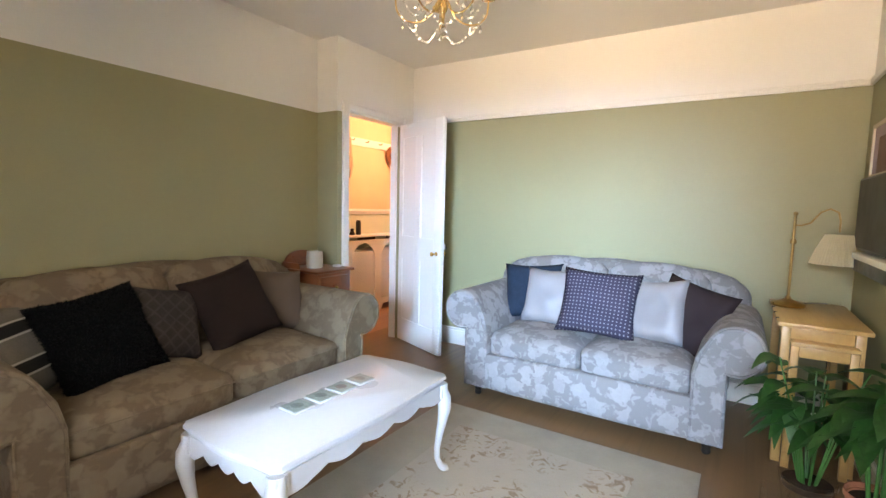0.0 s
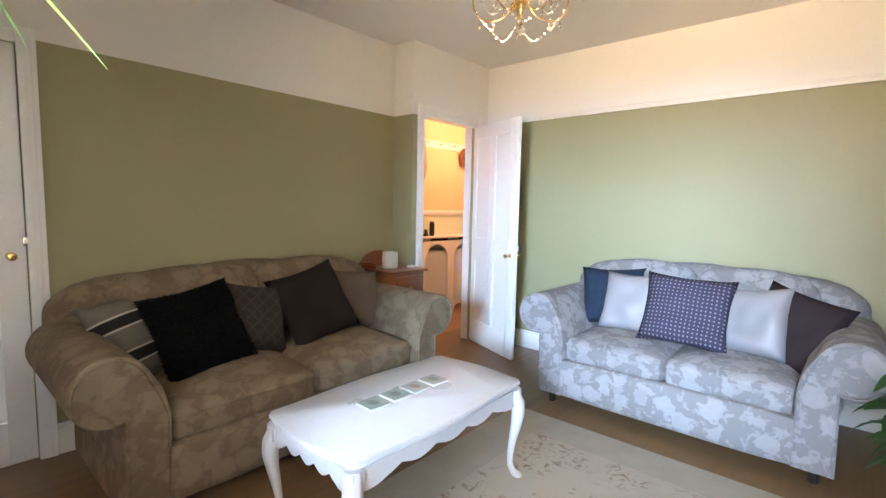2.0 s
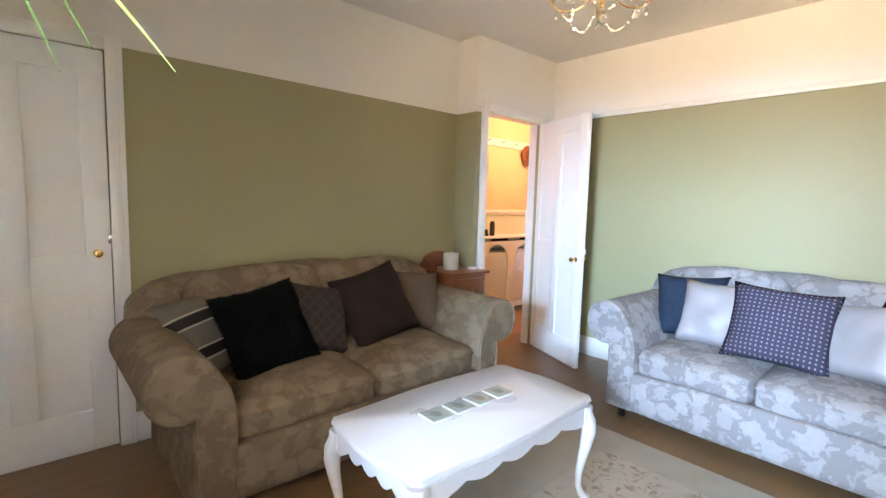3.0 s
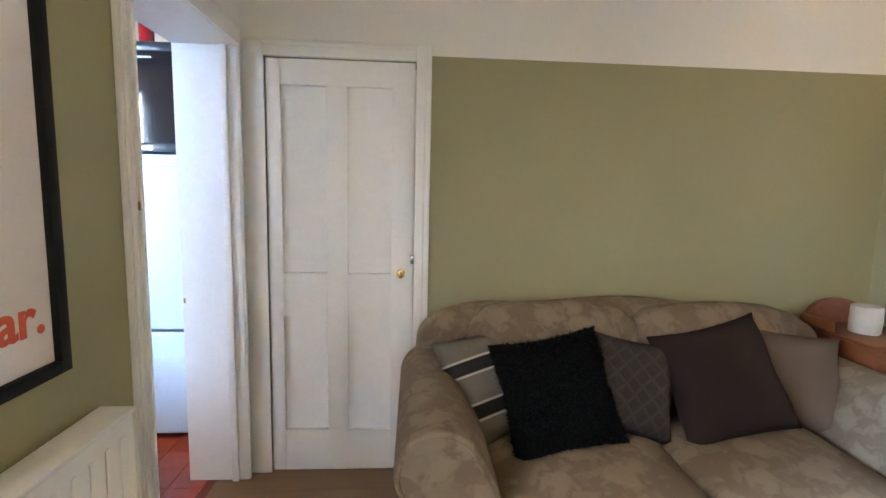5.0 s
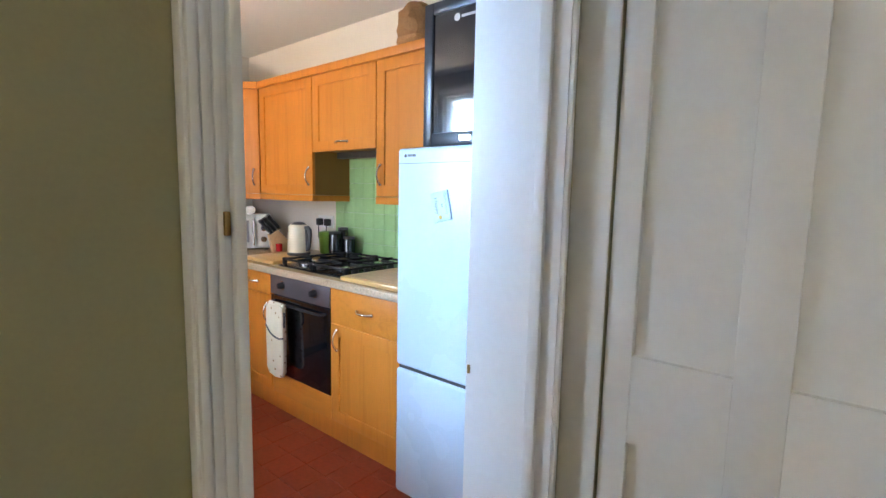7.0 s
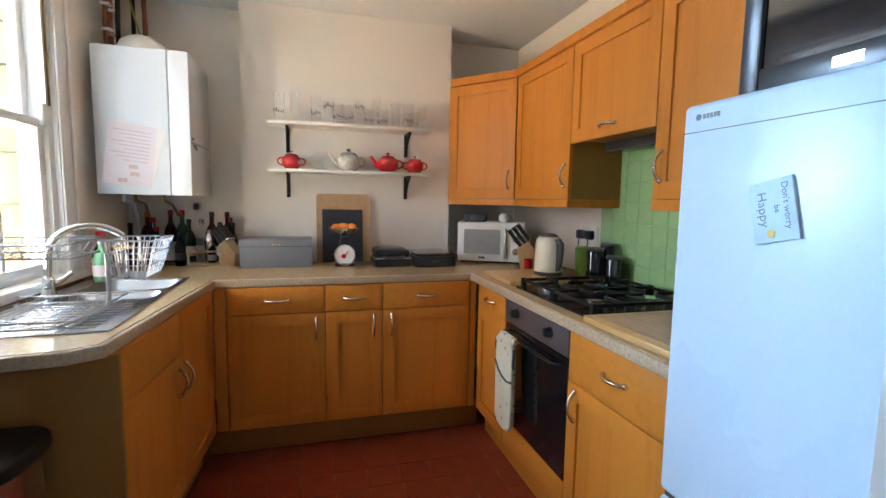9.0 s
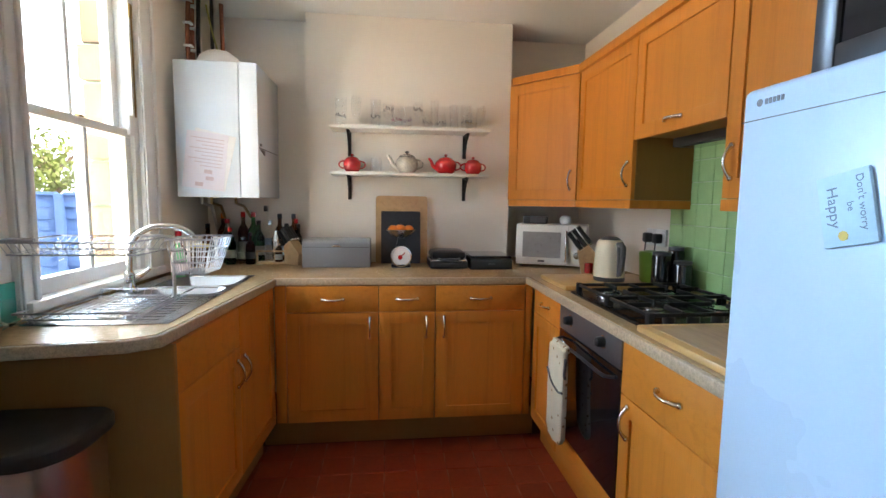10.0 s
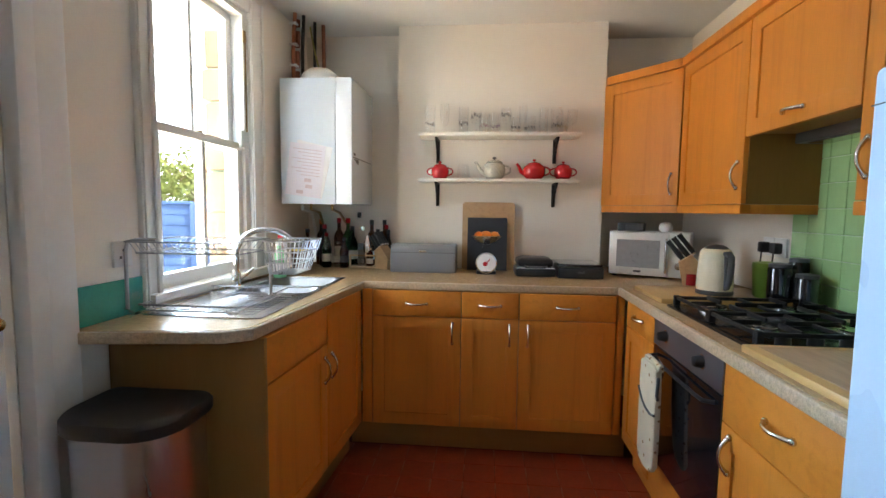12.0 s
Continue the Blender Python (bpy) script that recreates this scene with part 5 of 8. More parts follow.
# ---- hall things ----


def radiator_cover():
    x0, x1, y0, y1, h = HX, -5.80, 3.087, 5.087, 0.905
    r = thing("radiator_cover", ((x0 + x1) / 2, (y0 + y1) / 2, 0), "white radiator cover with arched lattice panels", "radiator cover")
    part("top", B(x0, y0 - 0.02, h - 0.02, x1 + 0.02, y1 + 0.02, h, 0.004), GLOSS, r, world=True)
    part("side", B(x0, y0, 0, x1, y0 + 0.018, h - 0.02), GLOSS, r, world=True)
    part("side", B(x0, y1 - 0.018, 0, x1, y1, h - 0.02), GLOSS, r, world=True)
    n, span = 4, (y1 - y0) / 4
    for i in range(n):
        a, b = y0 + i * span, y0 + (i + 1) * span
        bm = bmesh.new()
        w = span / 2
        inner = [(w - 0.055, 0.14), (w - 0.055, 0.62)] + arc(0, 0.62, w - 0.055, 0, 180, 12)[1:-1] + [(-w + 0.055, 0.62), (-w + 0.055, 0.14)]
        mm = Matrix(((0, 0, 1, x1 - 0.018), (1, 0, 0, (a + b) / 2), (0, 1, 0, 0), (0, 0, 0, 1)))
        top = h - 0.055
        for s in (1, -1):
            pts = [(s * w, 0.0), (s * w, top), (0, top), (0, 0.62 + w - 0.055)] + [(s * u, v) for u, v in arc(0, 0.62, w - 0.055, 90, 0, 8)][1:] + [(s * (w - 0.055), 0.14), (0, 0.14), (0, 0.07), (s * (w - 0.10), 0.07), (s * (w - 0.06), 0.0)]
            prism(bm, pts, mm, 0.018)
        part("front_panel", bm, GLOSS, r, world=True)
        bm = bmesh.new()
        for k in range(-14, 21):
            for s in (1, -1):
                z = 0.14 + 0.036 * k
                ends = []
                for u in (-w + 0.05, w - 0.05):
                    ends.append((u, z + (u + w if s > 0 else w - u)))
                (ua, za), (ub, zb) = ends
                lo, hi = 0.15, 0.72
                if max(za, zb) < lo or min(za, zb) > hi:
                    continue
                def clip(u, zc, u2, z2):
                    for lim in (lo, hi):
                        if (zc < lim) != (z2 < lim) and ((lim == lo and zc < lo) or (lim == hi and zc > hi)):
                            f = (lim - zc) / (z2 - zc)
                            return u + (u2 - u) * f, lim
                    return u, zc
                p, q = clip(ua, za, ub, zb), clip(ub, zb, ua, za)
                tube(bm, [(x1 - 0.024, (a + b) / 2 + p[0], p[1]), (x1 - 0.024, (a + b) / 2 + q[0], q[1])], 0.0078, 4)
        part("lattice", bm, GLOSS, r, world=True)
        # dark strip set into the open slot to stand for the shade inside
        part("slot", B(x1 - 0.006, a + 0.14, h - 0.05, x1 - 0.002, b - 0.06, h - 0.024), BROWN_COTTON, r, world=True)


radiator_cover()
part("radiator_panel", B(HX + 0.05, 3.20, 0.12, HX + 0.12, 5.00, 0.74, 0.01), GLOSS, bpy.data.objects["radiator_cover"], world=True)
v = thing("flask", (-5.92, 3.87, 0.905), "slim dark flask on the radiator cover", "flask")
part("body", lathe(bmesh.new(), [(0.028, 0), (0.03, 0.005), (0.03, 0.14), (0.024, 0.15), (0.024, 0.165)], 20), BLACK, v)
ov = thing("ornament", (-5.93, 3.78, 0.905), "small dark ornament on the radiator cover", "ornament")
part("body", lathe(bmesh.new(), [(0.03, 0), (0.035, 0.01), (0.018, 0.04), (0.022, 0.06), (0.008, 0.075)], 16), IRON, ov)
rack = thing("coat_rack", (HX, 4.2, 1.92), "cream wooden coat rack with brass hooks in the hall", "coat rack")
part("board", B(HX + 0.0005, 3.45, 1.93, HX + 0.02, 5.2, 2.02, 0.004), CREAM_GLOSS, rack, world=True)
for k in range(7):
    y = 3.6 + 0.24 * k
    part("hook", tube(bmesh.new(), [(HX + 0.02, y, 1.985), (HX + 0.06, y, 1.98), (HX + 0.075, y, 2.0)], 0.005, 6), OLD_BRASS, rack, world=True)
STRAW = mat("brown_felt_hat", (0.20, 0.09, 0.045), 0.9, var=0.2, scale=30, bump=0.3)
hat = thing("hat", (HX + 0.04, 4.57, 1.86), "brown felt hat hanging on the hall hooks", "hat")
hm = Matrix.Translation((HX + 0.045, 4.57, 1.86)) @ Matrix.Rotation(radians(82), 4, "Y")
part("crown", lathe(bmesh.new(), [(0.075, 0), (0.07, 0.07), (0.055, 0.10), (0.01, 0.105)], 24, hm), STRAW, hat, world=True)
part("brim", lathe(bmesh.new(), [(0.07, 0.0), (0.13, -0.006), (0.132, 0.0), (0.075, 0.008)], 28, hm, close=False), STRAW, hat, world=True)
COATC = mat("pale_peach_scarf", (0.62, 0.46, 0.34), 0.9, var=0.15, scale=14, bump=0.3)
bm = bmesh.new()
for k in range(5):
    y = 3.64 + 0.035 * k
    tube(bm, [(HX + 0.06 + 0.012 * (k % 2), y, 2.0), (HX + 0.07, y - 0.01, 1.85), (HX + 0.06 + 0.01 * (k % 3), y + 0.01, 1.68), (HX + 0.055, y, 1.55 + 0.05 * (k % 2))], [0.012, 0.022, 0.026, 0.012], 8)
tagged(part("scarf", bm, COATC), "pale peach scarf hanging from a hall hook", "scarf")
hl = thing("hall_pendant", (-5.15, 4.2, 2.06), "small hall ceiling pendant with warm bulb", "lamp")
part("cord", tube(bmesh.new(), [(0, 0, LC - 2.06), (0, 0, 0.13)], 0.003, 6), WHITE_PLASTIC, hl)
part("holder", lathe(bmesh.new(), [(0.016, 0.100), (0.018, 0.145)], 16), WHITE_PLASTIC, hl)

# ---- kitchen ----


def handle(parent, at, along, out, length=0.105):
    """A bowed nickel handle: along its length, standing out from its front."""
    at, along, out = Vector(at), Vector(along).normalized(), Vector(out).normalized()
    pts, rad = [], []
    for i in range(13):
        k = i / 6 - 1
        pts.append(at + along * (k * length / 2) + out * (0.004 + 0.026 * (1 - abs(k) ** 2.2)))
        rad.append(0.0052 + 0.0025 * abs(k) ** 3)
    bm = tube(bmesh.new(), pts, rad, 10)
    for s in (-1, 1):
        ball(bm, at + along * (s * length / 2) + out * 0.004, 0.0095, u=12, v=8)
    return part("handle", bm, PEWTER, parent, "bowed brushed nickel handle")


def shaker(w, h, t=0.02, rail=0.062):
    """A framed front with a sunk panel: x across, z up, its face at y = t."""
    bm = bmesh.new()
    if h < 0.2:
        return box(bm, 0, 0, 0, w, t, h, 0.003)
    rects = [[(0, 0), (w, 0), (w, h), (0, h)], [(rail, rail), (w - rail, rail), (w - rail, h - rail), (rail, h - rail)]]
    v = [[[bm.verts.new((x, y, z)) for x, z in r] for r in rects] for y in (0, t)]
    for i in range(4):
        j = (i + 1) % 4
        for a, b, c, d in ((v[1][0][i], v[1][0][j], v[1][1][j], v[1][1][i]), (v[0][0][i], v[0][1][i], v[0][1][j], v[0][0][j]), (v[0][0][i], v[0][0][j], v[1][0][j], v[1][0][i]), (v[0][1][i], v[1][1][i], v[1][1][j], v[0][1][j])):
            bm.faces.new((a, b, c, d))
    bmesh.ops.recalc_face_normals(bm, faces=bm.faces)
    bmesh.ops.bevel(bm, geom=[e for e in bm.edges if all(abs(q.co.y - t) < 1e-6 for q in e.verts) and e.calc_face_angle(0) > 1], offset=0.002, segments=2, profile=0.5, affect="EDGES")
    return bm


def sunk_panel(door, w, h, material, t=0.02, rail=0.062):
    if h >= 0.2:
        part("panel", B(rail - 0.001, 0.002, rail - 0.001, w - rail + 0.001, t - 0.008, h - rail + 0.001), material, door)


def unit(name, m, w, fronts, label, depth=0.56, z0=0.15, z1=0.872, side=None):
    """A cabinet: local x across, y out of its front, z up. fronts: (kind, x, z, w, h, handle x, handle z, upright)."""
    c = thing(name, m, label, "kitchen cabinet", "fitted kitchen cabinets")
    part("body", B(0.0005, -depth, z0, w - 0.0005, -0.0015, z1), side or BEECH_DARK, c)
    for kind, x, z, fw, fh, hx, hz, up in fronts:
        d = part(kind, shaker(fw - 0.004, fh - 0.004), BEECH if up else BEECH_H, c)
        d.location = (x + 0.002, 0, z + 0.002)
        sunk_panel(d, fw - 0.004, fh - 0.004, BEECH)
        if hx is not None:
            handle(d, (hx - x - 0.002, 0.02, hz - z - 0.002), (0, 0, 1) if up else (1, 0, 0), (0, 1, 0))
    return c


FY, FX, EX = -2.964, -5.47, -4.09          # front planes of the back, cooker and sink runs (carcase)
# back run, facing the doorway (local x runs towards -x of the world)
ZD, ZT, ZB = 0.735, 0.870, 0.158
for x, w, hx in ((-4.178, 0.460, 0.415), (-4.638, 0.292, 0.245), (-4.930, 0.478, 0.045)):
    m = pose(x, FY, 0, 0, 0, 0) @ Matrix.Diagonal((-1, 1, 1, 1))
    unit("base_cabinet", m, w, [("drawer_front", 0, ZD, w, ZT - ZD, w / 2, 0.803, False), ("door", 0, ZB, w, ZD - ZB, hx, 0.655, True)], "beech-effect base cabinet with drawer and shaker door")
setting("trim_filler", box(B(-5.448, FY - 0.02, 0.158, -5.412, FY + 0.016, 0.871, 0.002), -4.174, FY - 0.02, 0.158, -4.122, FY + 0.012, 0.871, 0.002), BEECH, "beech-effect corner filler strips", "filler")
setting("baseboard_plinth_back", B(-5.50, FY - 0.09, 0.0, -4.04, FY - 0.072, 0.152, 0.002), BEECH_DARK, "beech-effect plinth under the back cabinets", "plinth")
# cooker run, facing +x (local x runs towards -y)
WR = lambda y: pose(FX, y, 0, 0, 0, -90)
unit("base_cabinet", WR(-2.552), 0.372, [("drawer_front", 0, ZD, 0.372, ZT - ZD, 0.186, 0.803, False), ("door", 0, ZB, 0.372, ZD - ZB, 0.035, 0.63, True)], "narrow beech-effect base cabinet beside the oven")
unit("base_cabinet", WR(-1.458), 0.530, [("drawer_front", 0, 0.679, 0.530, ZT - 0.679, 0.268, 0.773, False), ("door", 0, ZB, 0.530, 0.679 - ZB, 0.476, 0.60, True)], "beech-effect base cabinet between oven and fridge")
setting("baseboard_plinth_cooker", B(FX - 0.07, -2.96, 0.0, FX - 0.052, -1.46, 0.152, 0.002), BEECH, "beech-effect plinth under the cooker run", "plinth")


def oven():
    y0, y1 = -2.550, -1.990
    o = thing("oven", (FX, (y0 + y1) / 2, 0.16), "black glass built-in oven with grey control panel", "oven")
    part("body", B(FX - 0.54, y0 + 0.003, 0.27, FX - 0.001, y1 - 0.003, 0.868), IRON, o, world=True)
    f = part("control_panel", B(FX, y0 + 0.003, 0.752, FX + 0.022, y1 - 0.003, 0.868, 0.003), mat("grey_steel_control_panel", (0.16, 0.15, 0.16), 0.35, 0.6, var=0.08, scale=10, fine=300, bump=0.03, stretch=(1, 6, 1)), o, world=True)
    for y in (y0 + 0.13, y1 - 0.13):
        part("knob", lathe(bmesh.new(), [(0.021, 0), (0.020, 0.012), (0.016, 0.030), (0.012, 0.033)], 20, Matrix.Translation((FX + 0.022, y, 0.812)) @ Matrix.Rotation(radians(90), 4, "Y")), BLACK, f, world=True)
        part("knob_ring", lathe(bmesh.new(), [(0.024, 0), (0.024, 0.003), (0.018, 0.004)], 20, Matrix.Translation((FX + 0.0221, y, 0.812)) @ Matrix.Rotation(radians(90), 4, "Y")), STEEL, f, world=True)
    d = part("door", B(FX, y0 + 0.003, 0.285, FX + 0.020, y1 - 0.003, 0.746, 0.004), BLACK_GLASS, o, "black glass oven door", world=True)
    part("handle", tube(bmesh.new(), [(FX + 0.02, y0 + 0.04, 0.715), (FX + 0.052, y0 + 0.055, 0.715), (FX + 0.055, y0 + 0.09, 0.715), (FX + 0.055, y1 - 0.09, 0.715), (FX + 0.052, y1 - 0.055, 0.715), (FX + 0.02, y1 - 0.04, 0.715)], 0.0065, 12), BLACK, d, world=True)
    part("lower_panel", B(FX - 0.001, y0 + 0.002, 0.158, FX + 0.019, y1 - 0.002, 0.281, 0.002), BEECH_H, o, world=True)


oven()


def oven_glove():
    """A long double oven glove hung over the oven handle."""
    QUILT = mat("cream_quilted_cotton", (0.66, 0.60, 0.46), 0.9, var=0.08, scale=12, fine=260, bump=0.3)
    tc = node(QUILT, "ShaderNodeTexCoord")
    vq = node(QUILT, "ShaderNodeTexVoronoi", [(tc.outputs["Object"], "Vector")], Scale=26.0, Randomness=0.8)
    mixed(QUILT, ramp(QUILT, vq.outputs["Distance"], 0.20, 0.14), (0.30, 0.18, 0.08))
    g = thing("oven_glove", (FX + 0.06, -2.405, 0.57), "cream quilted double oven glove hung over the oven handle", "oven glove")
    prof = [(-0.085, -0.36), (-0.06, -0.41), (0.0, -0.425), (0.06, -0.41), (0.085, -0.36), (0.088, -0.10), (0.086, 0.10), (0.080, 0.21), (0.05, 0.232), (-0.05, 0.232), (-0.080, 0.21), (-0.086, 0.10), (-0.088, -0.10)]
    prof = [(u, v * 0.64) for u, v in prof]
    bm = prism(bmesh.new(), prof, Matrix(((0, 0, 1, 0.006), (1, 0, 0, 0), (0, 1, 0, 0), (0, 0, 0, 1))), 0.024)
    bmesh.ops.bevel(bm, geom=bm.edges[:], offset=0.008, segments=3, profile=0.6, affect="EDGES")
    part("front", bm, QUILT, g)
    part("edge_tape", tube(bmesh.new(), [(0.031, u, v) for u, v in ((-0.086, 0.02), (-0.04, -0.02), (0.0, -0.035), (0.05, -0.04), (0.088, -0.03))], 0.005, 8), DARK_GREY, g, "grey edging tape")
    part("hanging_loop", tube(bmesh.new(), [(0.02, 0.085, 0.11), (0.025, 0.098, 0.10), (0.028, 0.098, 0.05), (0.02, 0.088, 0.03)], 0.006, 8), DARK_GREY, g)
    part("fold", B(-0.004, -0.078, 0.125, 0.02, 0.078, 0.157, 0.010), QUILT, g)


oven_glove()
# sink run, facing -x (local x runs towards +y)
ER = lambda x, y: pose(x, y, 0, 0, 0, 86.4)
unit("base_cabinet", ER(-4.0708, -2.500), 0.490, [("drawer_front", 0, 0.710, 0.490, ZT - 0.710, None, 0, False), ("door", 0, ZB, 0.490, 0.710 - ZB, 0.036, 0.605, True)], "beech-effect sink cabinet with plain top panel", 0.49)
unit("base_cabinet", ER(-4.099, -2.950), 0.449, [("door", 0, ZB, 0.449, ZT - ZB, 0.413, 0.605, True)], "beech-effect sink cabinet in the corner", 0.48)
setting("trim_end_panel", B(KE - 0.002, -2.008, 0.0, -4.062, -1.990, 0.871, 0.002), BEECH_DARK, "beech-effect end panel of the sink run", "panel")
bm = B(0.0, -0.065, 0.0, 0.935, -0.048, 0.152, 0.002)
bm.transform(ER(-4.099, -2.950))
setting("baseboard_plinth_sink", bm, BEECH_DARK, "beech-effect plinth under the sink run", "plinth")

# worktop with an opening for the sink
SX0, SX1, SY0, SY1 = -4.008, -3.585, -3.045, -2.082
WT = thing("worktop", (-4.8, -3.2, 0.872), "speckled beige laminate worktop with rounded front edge", "worktop")
FLAT = Matrix.Translation((0, 0, 0.872))
bm = bmesh.new()
prism(bm, [(KE, -1.862), (KE, SY1), (-4.036, SY1), (-4.026, -1.968), (-3.965, -1.926)], FLAT, 0.038)
prism(bm, [(SX0, SY0), (SX0, SY1), (-4.036, SY1), (-4.115, -2.972), (-4.115, SY0)], FLAT, 0.038)
box(bm, SX1, SY0, 0.872, KE, SY1, 0.910)
prism(bm, [(KE, SY0), (KE, -3.76), (-4.187, -3.76), (-4.187, BR), (-5.471, BR), (-5.471, KS), (KW, KS), (KW, -1.456), (-5.432, -1.456), (-5.432, -2.972), (-4.115, -2.972), (-4.115, SY0)], FLAT, 0.038)
part("slab", bm, WORKTOP, WT, world=True)
EDGE = mat("grey_speckled_worktop_edge", (0.52, 0.40, 0.26), 0.35, var=0.35, scale=90, fine=300, bump=0.04)


def nosing(line, out=0.018):
    """A worktop front edge along a line of (x, y), to the left of its way, mitred at its corners."""
    p = [Vector(q) for q in line]
    ways = [(q - o).normalized() for o, q in zip(p, p[1:])]
    outer = []
    for i, q in enumerate(p):
        k, l = ways[max(0, i - 1)], ways[min(i, len(ways) - 1)]
        n = (Vector((-k.y, k.x)) + Vector((-l.y, l.x))).normalized()
        outer.append(q + n * (out / n.dot(Vector((-l.y, l.x)))))
    bm = prism(bmesh.new(), [tuple(q) for q in p + outer[::-1]], Matrix.Translation((0, 0, 0.8725)), 0.0368)
    bmesh.ops.bevel(bm, geom=bm.edges[:], offset=0.005, segments=3, profile=0.5, affect="EDGES")
    part("edge", bm, EDGE, WT, world=True)


nosing([(-4.116, -2.952), (-4.026, -1.968), (-3.965, -1.926), (KE, -1.862)])
nosing([(-5.412, -2.972), (-4.116, -2.972)])
nosing([(-5.432, -1.458), (-5.432, -2.972)])


def bowl(bm, x0, y0, x1, y1, top, deep, r=0.05, n=5):
    """An open basin with rounded corners."""
    def ring(ins, z, rr):
        pts = []
        for cx, cy, a in ((x1 - ins - rr, y1 - ins - rr, 0), (x0 + ins + rr, y1 - ins - rr, 90), (x0 + ins + rr, y0 + ins + rr, 180), (x1 - ins - rr, y0 + ins + rr, 270)):
            pts += [bm.verts.new((u, v, z)) for u, v in arc(cx, cy, rr, a, a + 90, n)]
        return pts
    rings = [ring(-0.006, top + 0.002, r + 0.006), ring(0, top - 0.004, r), ring(0.012, top - deep + 0.03, r), ring(0.04, top - deep, r * 0.6)]
    k = len(rings[0])
    for a, b in zip(rings, rings[1:]):
        for i in range(k):
            bm.faces.new((a[i], b[i], b[(i + 1) % k], a[(i + 1) % k]))
    bm.faces.new(rings[-1])
    bmesh.ops.recalc_face_normals(bm, faces=bm.faces)
    return bm


def sink():
    s = thing("sink", ((SX0 + SX1) / 2, (SY0 + SY1) / 2, 0.91), "stainless steel sink with one and a half bowls and drainer", "sink")
    bm, top = bmesh.new(), 0.9145
    by = (-3.02, -2.735, -2.70, -2.545)
    bx = (-3.985, -3.66)
    box(bm, SX0, SY0, 0.906, SX1, by[0], top, 0.002)
    box(bm, SX0, by[0], 0.906, bx[0], by[3], top)
    box(bm, bx[1], by[0], 0.906, SX1, by[3], top)
    box(bm, bx[0], by[1], 0.906, bx[1], by[2], top)
    box(bm, SX0, by[3], 0.906, SX1, SY1, top, 0.002)
    for i in range(9):
        y = SY1 - 0.055 - 0.04 * i
        part("drainer_rib", B(SX0 + 0.05, y, top - 0.0005, SX1 - 0.09, y + 0.012, top + 0.003, 0.001, 1), STEEL, s, world=True)
    part("deck", bm, STEEL, s, world=True)
    part("main_bowl", bowl(bmesh.new(), bx[0], by[0], bx[1], by[1], top, 0.16), BOWL_STEEL_SHADED, s, world=True)
    part("half_bowl", bowl(bmesh.new(), bx[0], by[2], bx[1], by[3], top, 0.12, 0.045), BOWL_STEEL_SHADED, s, world=True)
    part("drain", lathe(bmesh.new(), [(0.035, 0.758), (0.032, 0.762), (0.01, 0.760)], 20, Matrix.Translation((-3.82, -2.88, 0))), CHROME, s, world=True)
    t = thing("mixer_tap", (-3.625, -2.62, 0.9145), "chrome swan-neck kitchen mixer tap with levers", "tap")
    part("base", lathe(bmesh.new(), [(0.028, 0), (0.026, 0.012), (0.020, 0.03), (0.020, 0.07), (0.016, 0.085)], 20), CHROME, t)
    pts = [(0, 0, 0.07), (-0.002, -0.004, 0.17)] + [(-0.13 + 0.125 * math.cos(radians(a)), -0.035 + 0.03 * math.cos(radians(a)), 0.17 + 0.10 * math.sin(radians(a))) for a in range(0, 151, 12)]
    part("spout", tube(bmesh.new(), pts, 0.0125, 12), CHROME, t)
    for sy in (-1, 1):
        part("lever", tube(bmesh.new(), [(0, 0, 0.045), (-0.01, sy * 0.035, 0.05), (-0.02, sy * 0.06, 0.06), (-0.045, sy * 0.075, 0.085)], [0.013, 0.013, 0.009, 0.007], 10), CHROME, t)


sink()


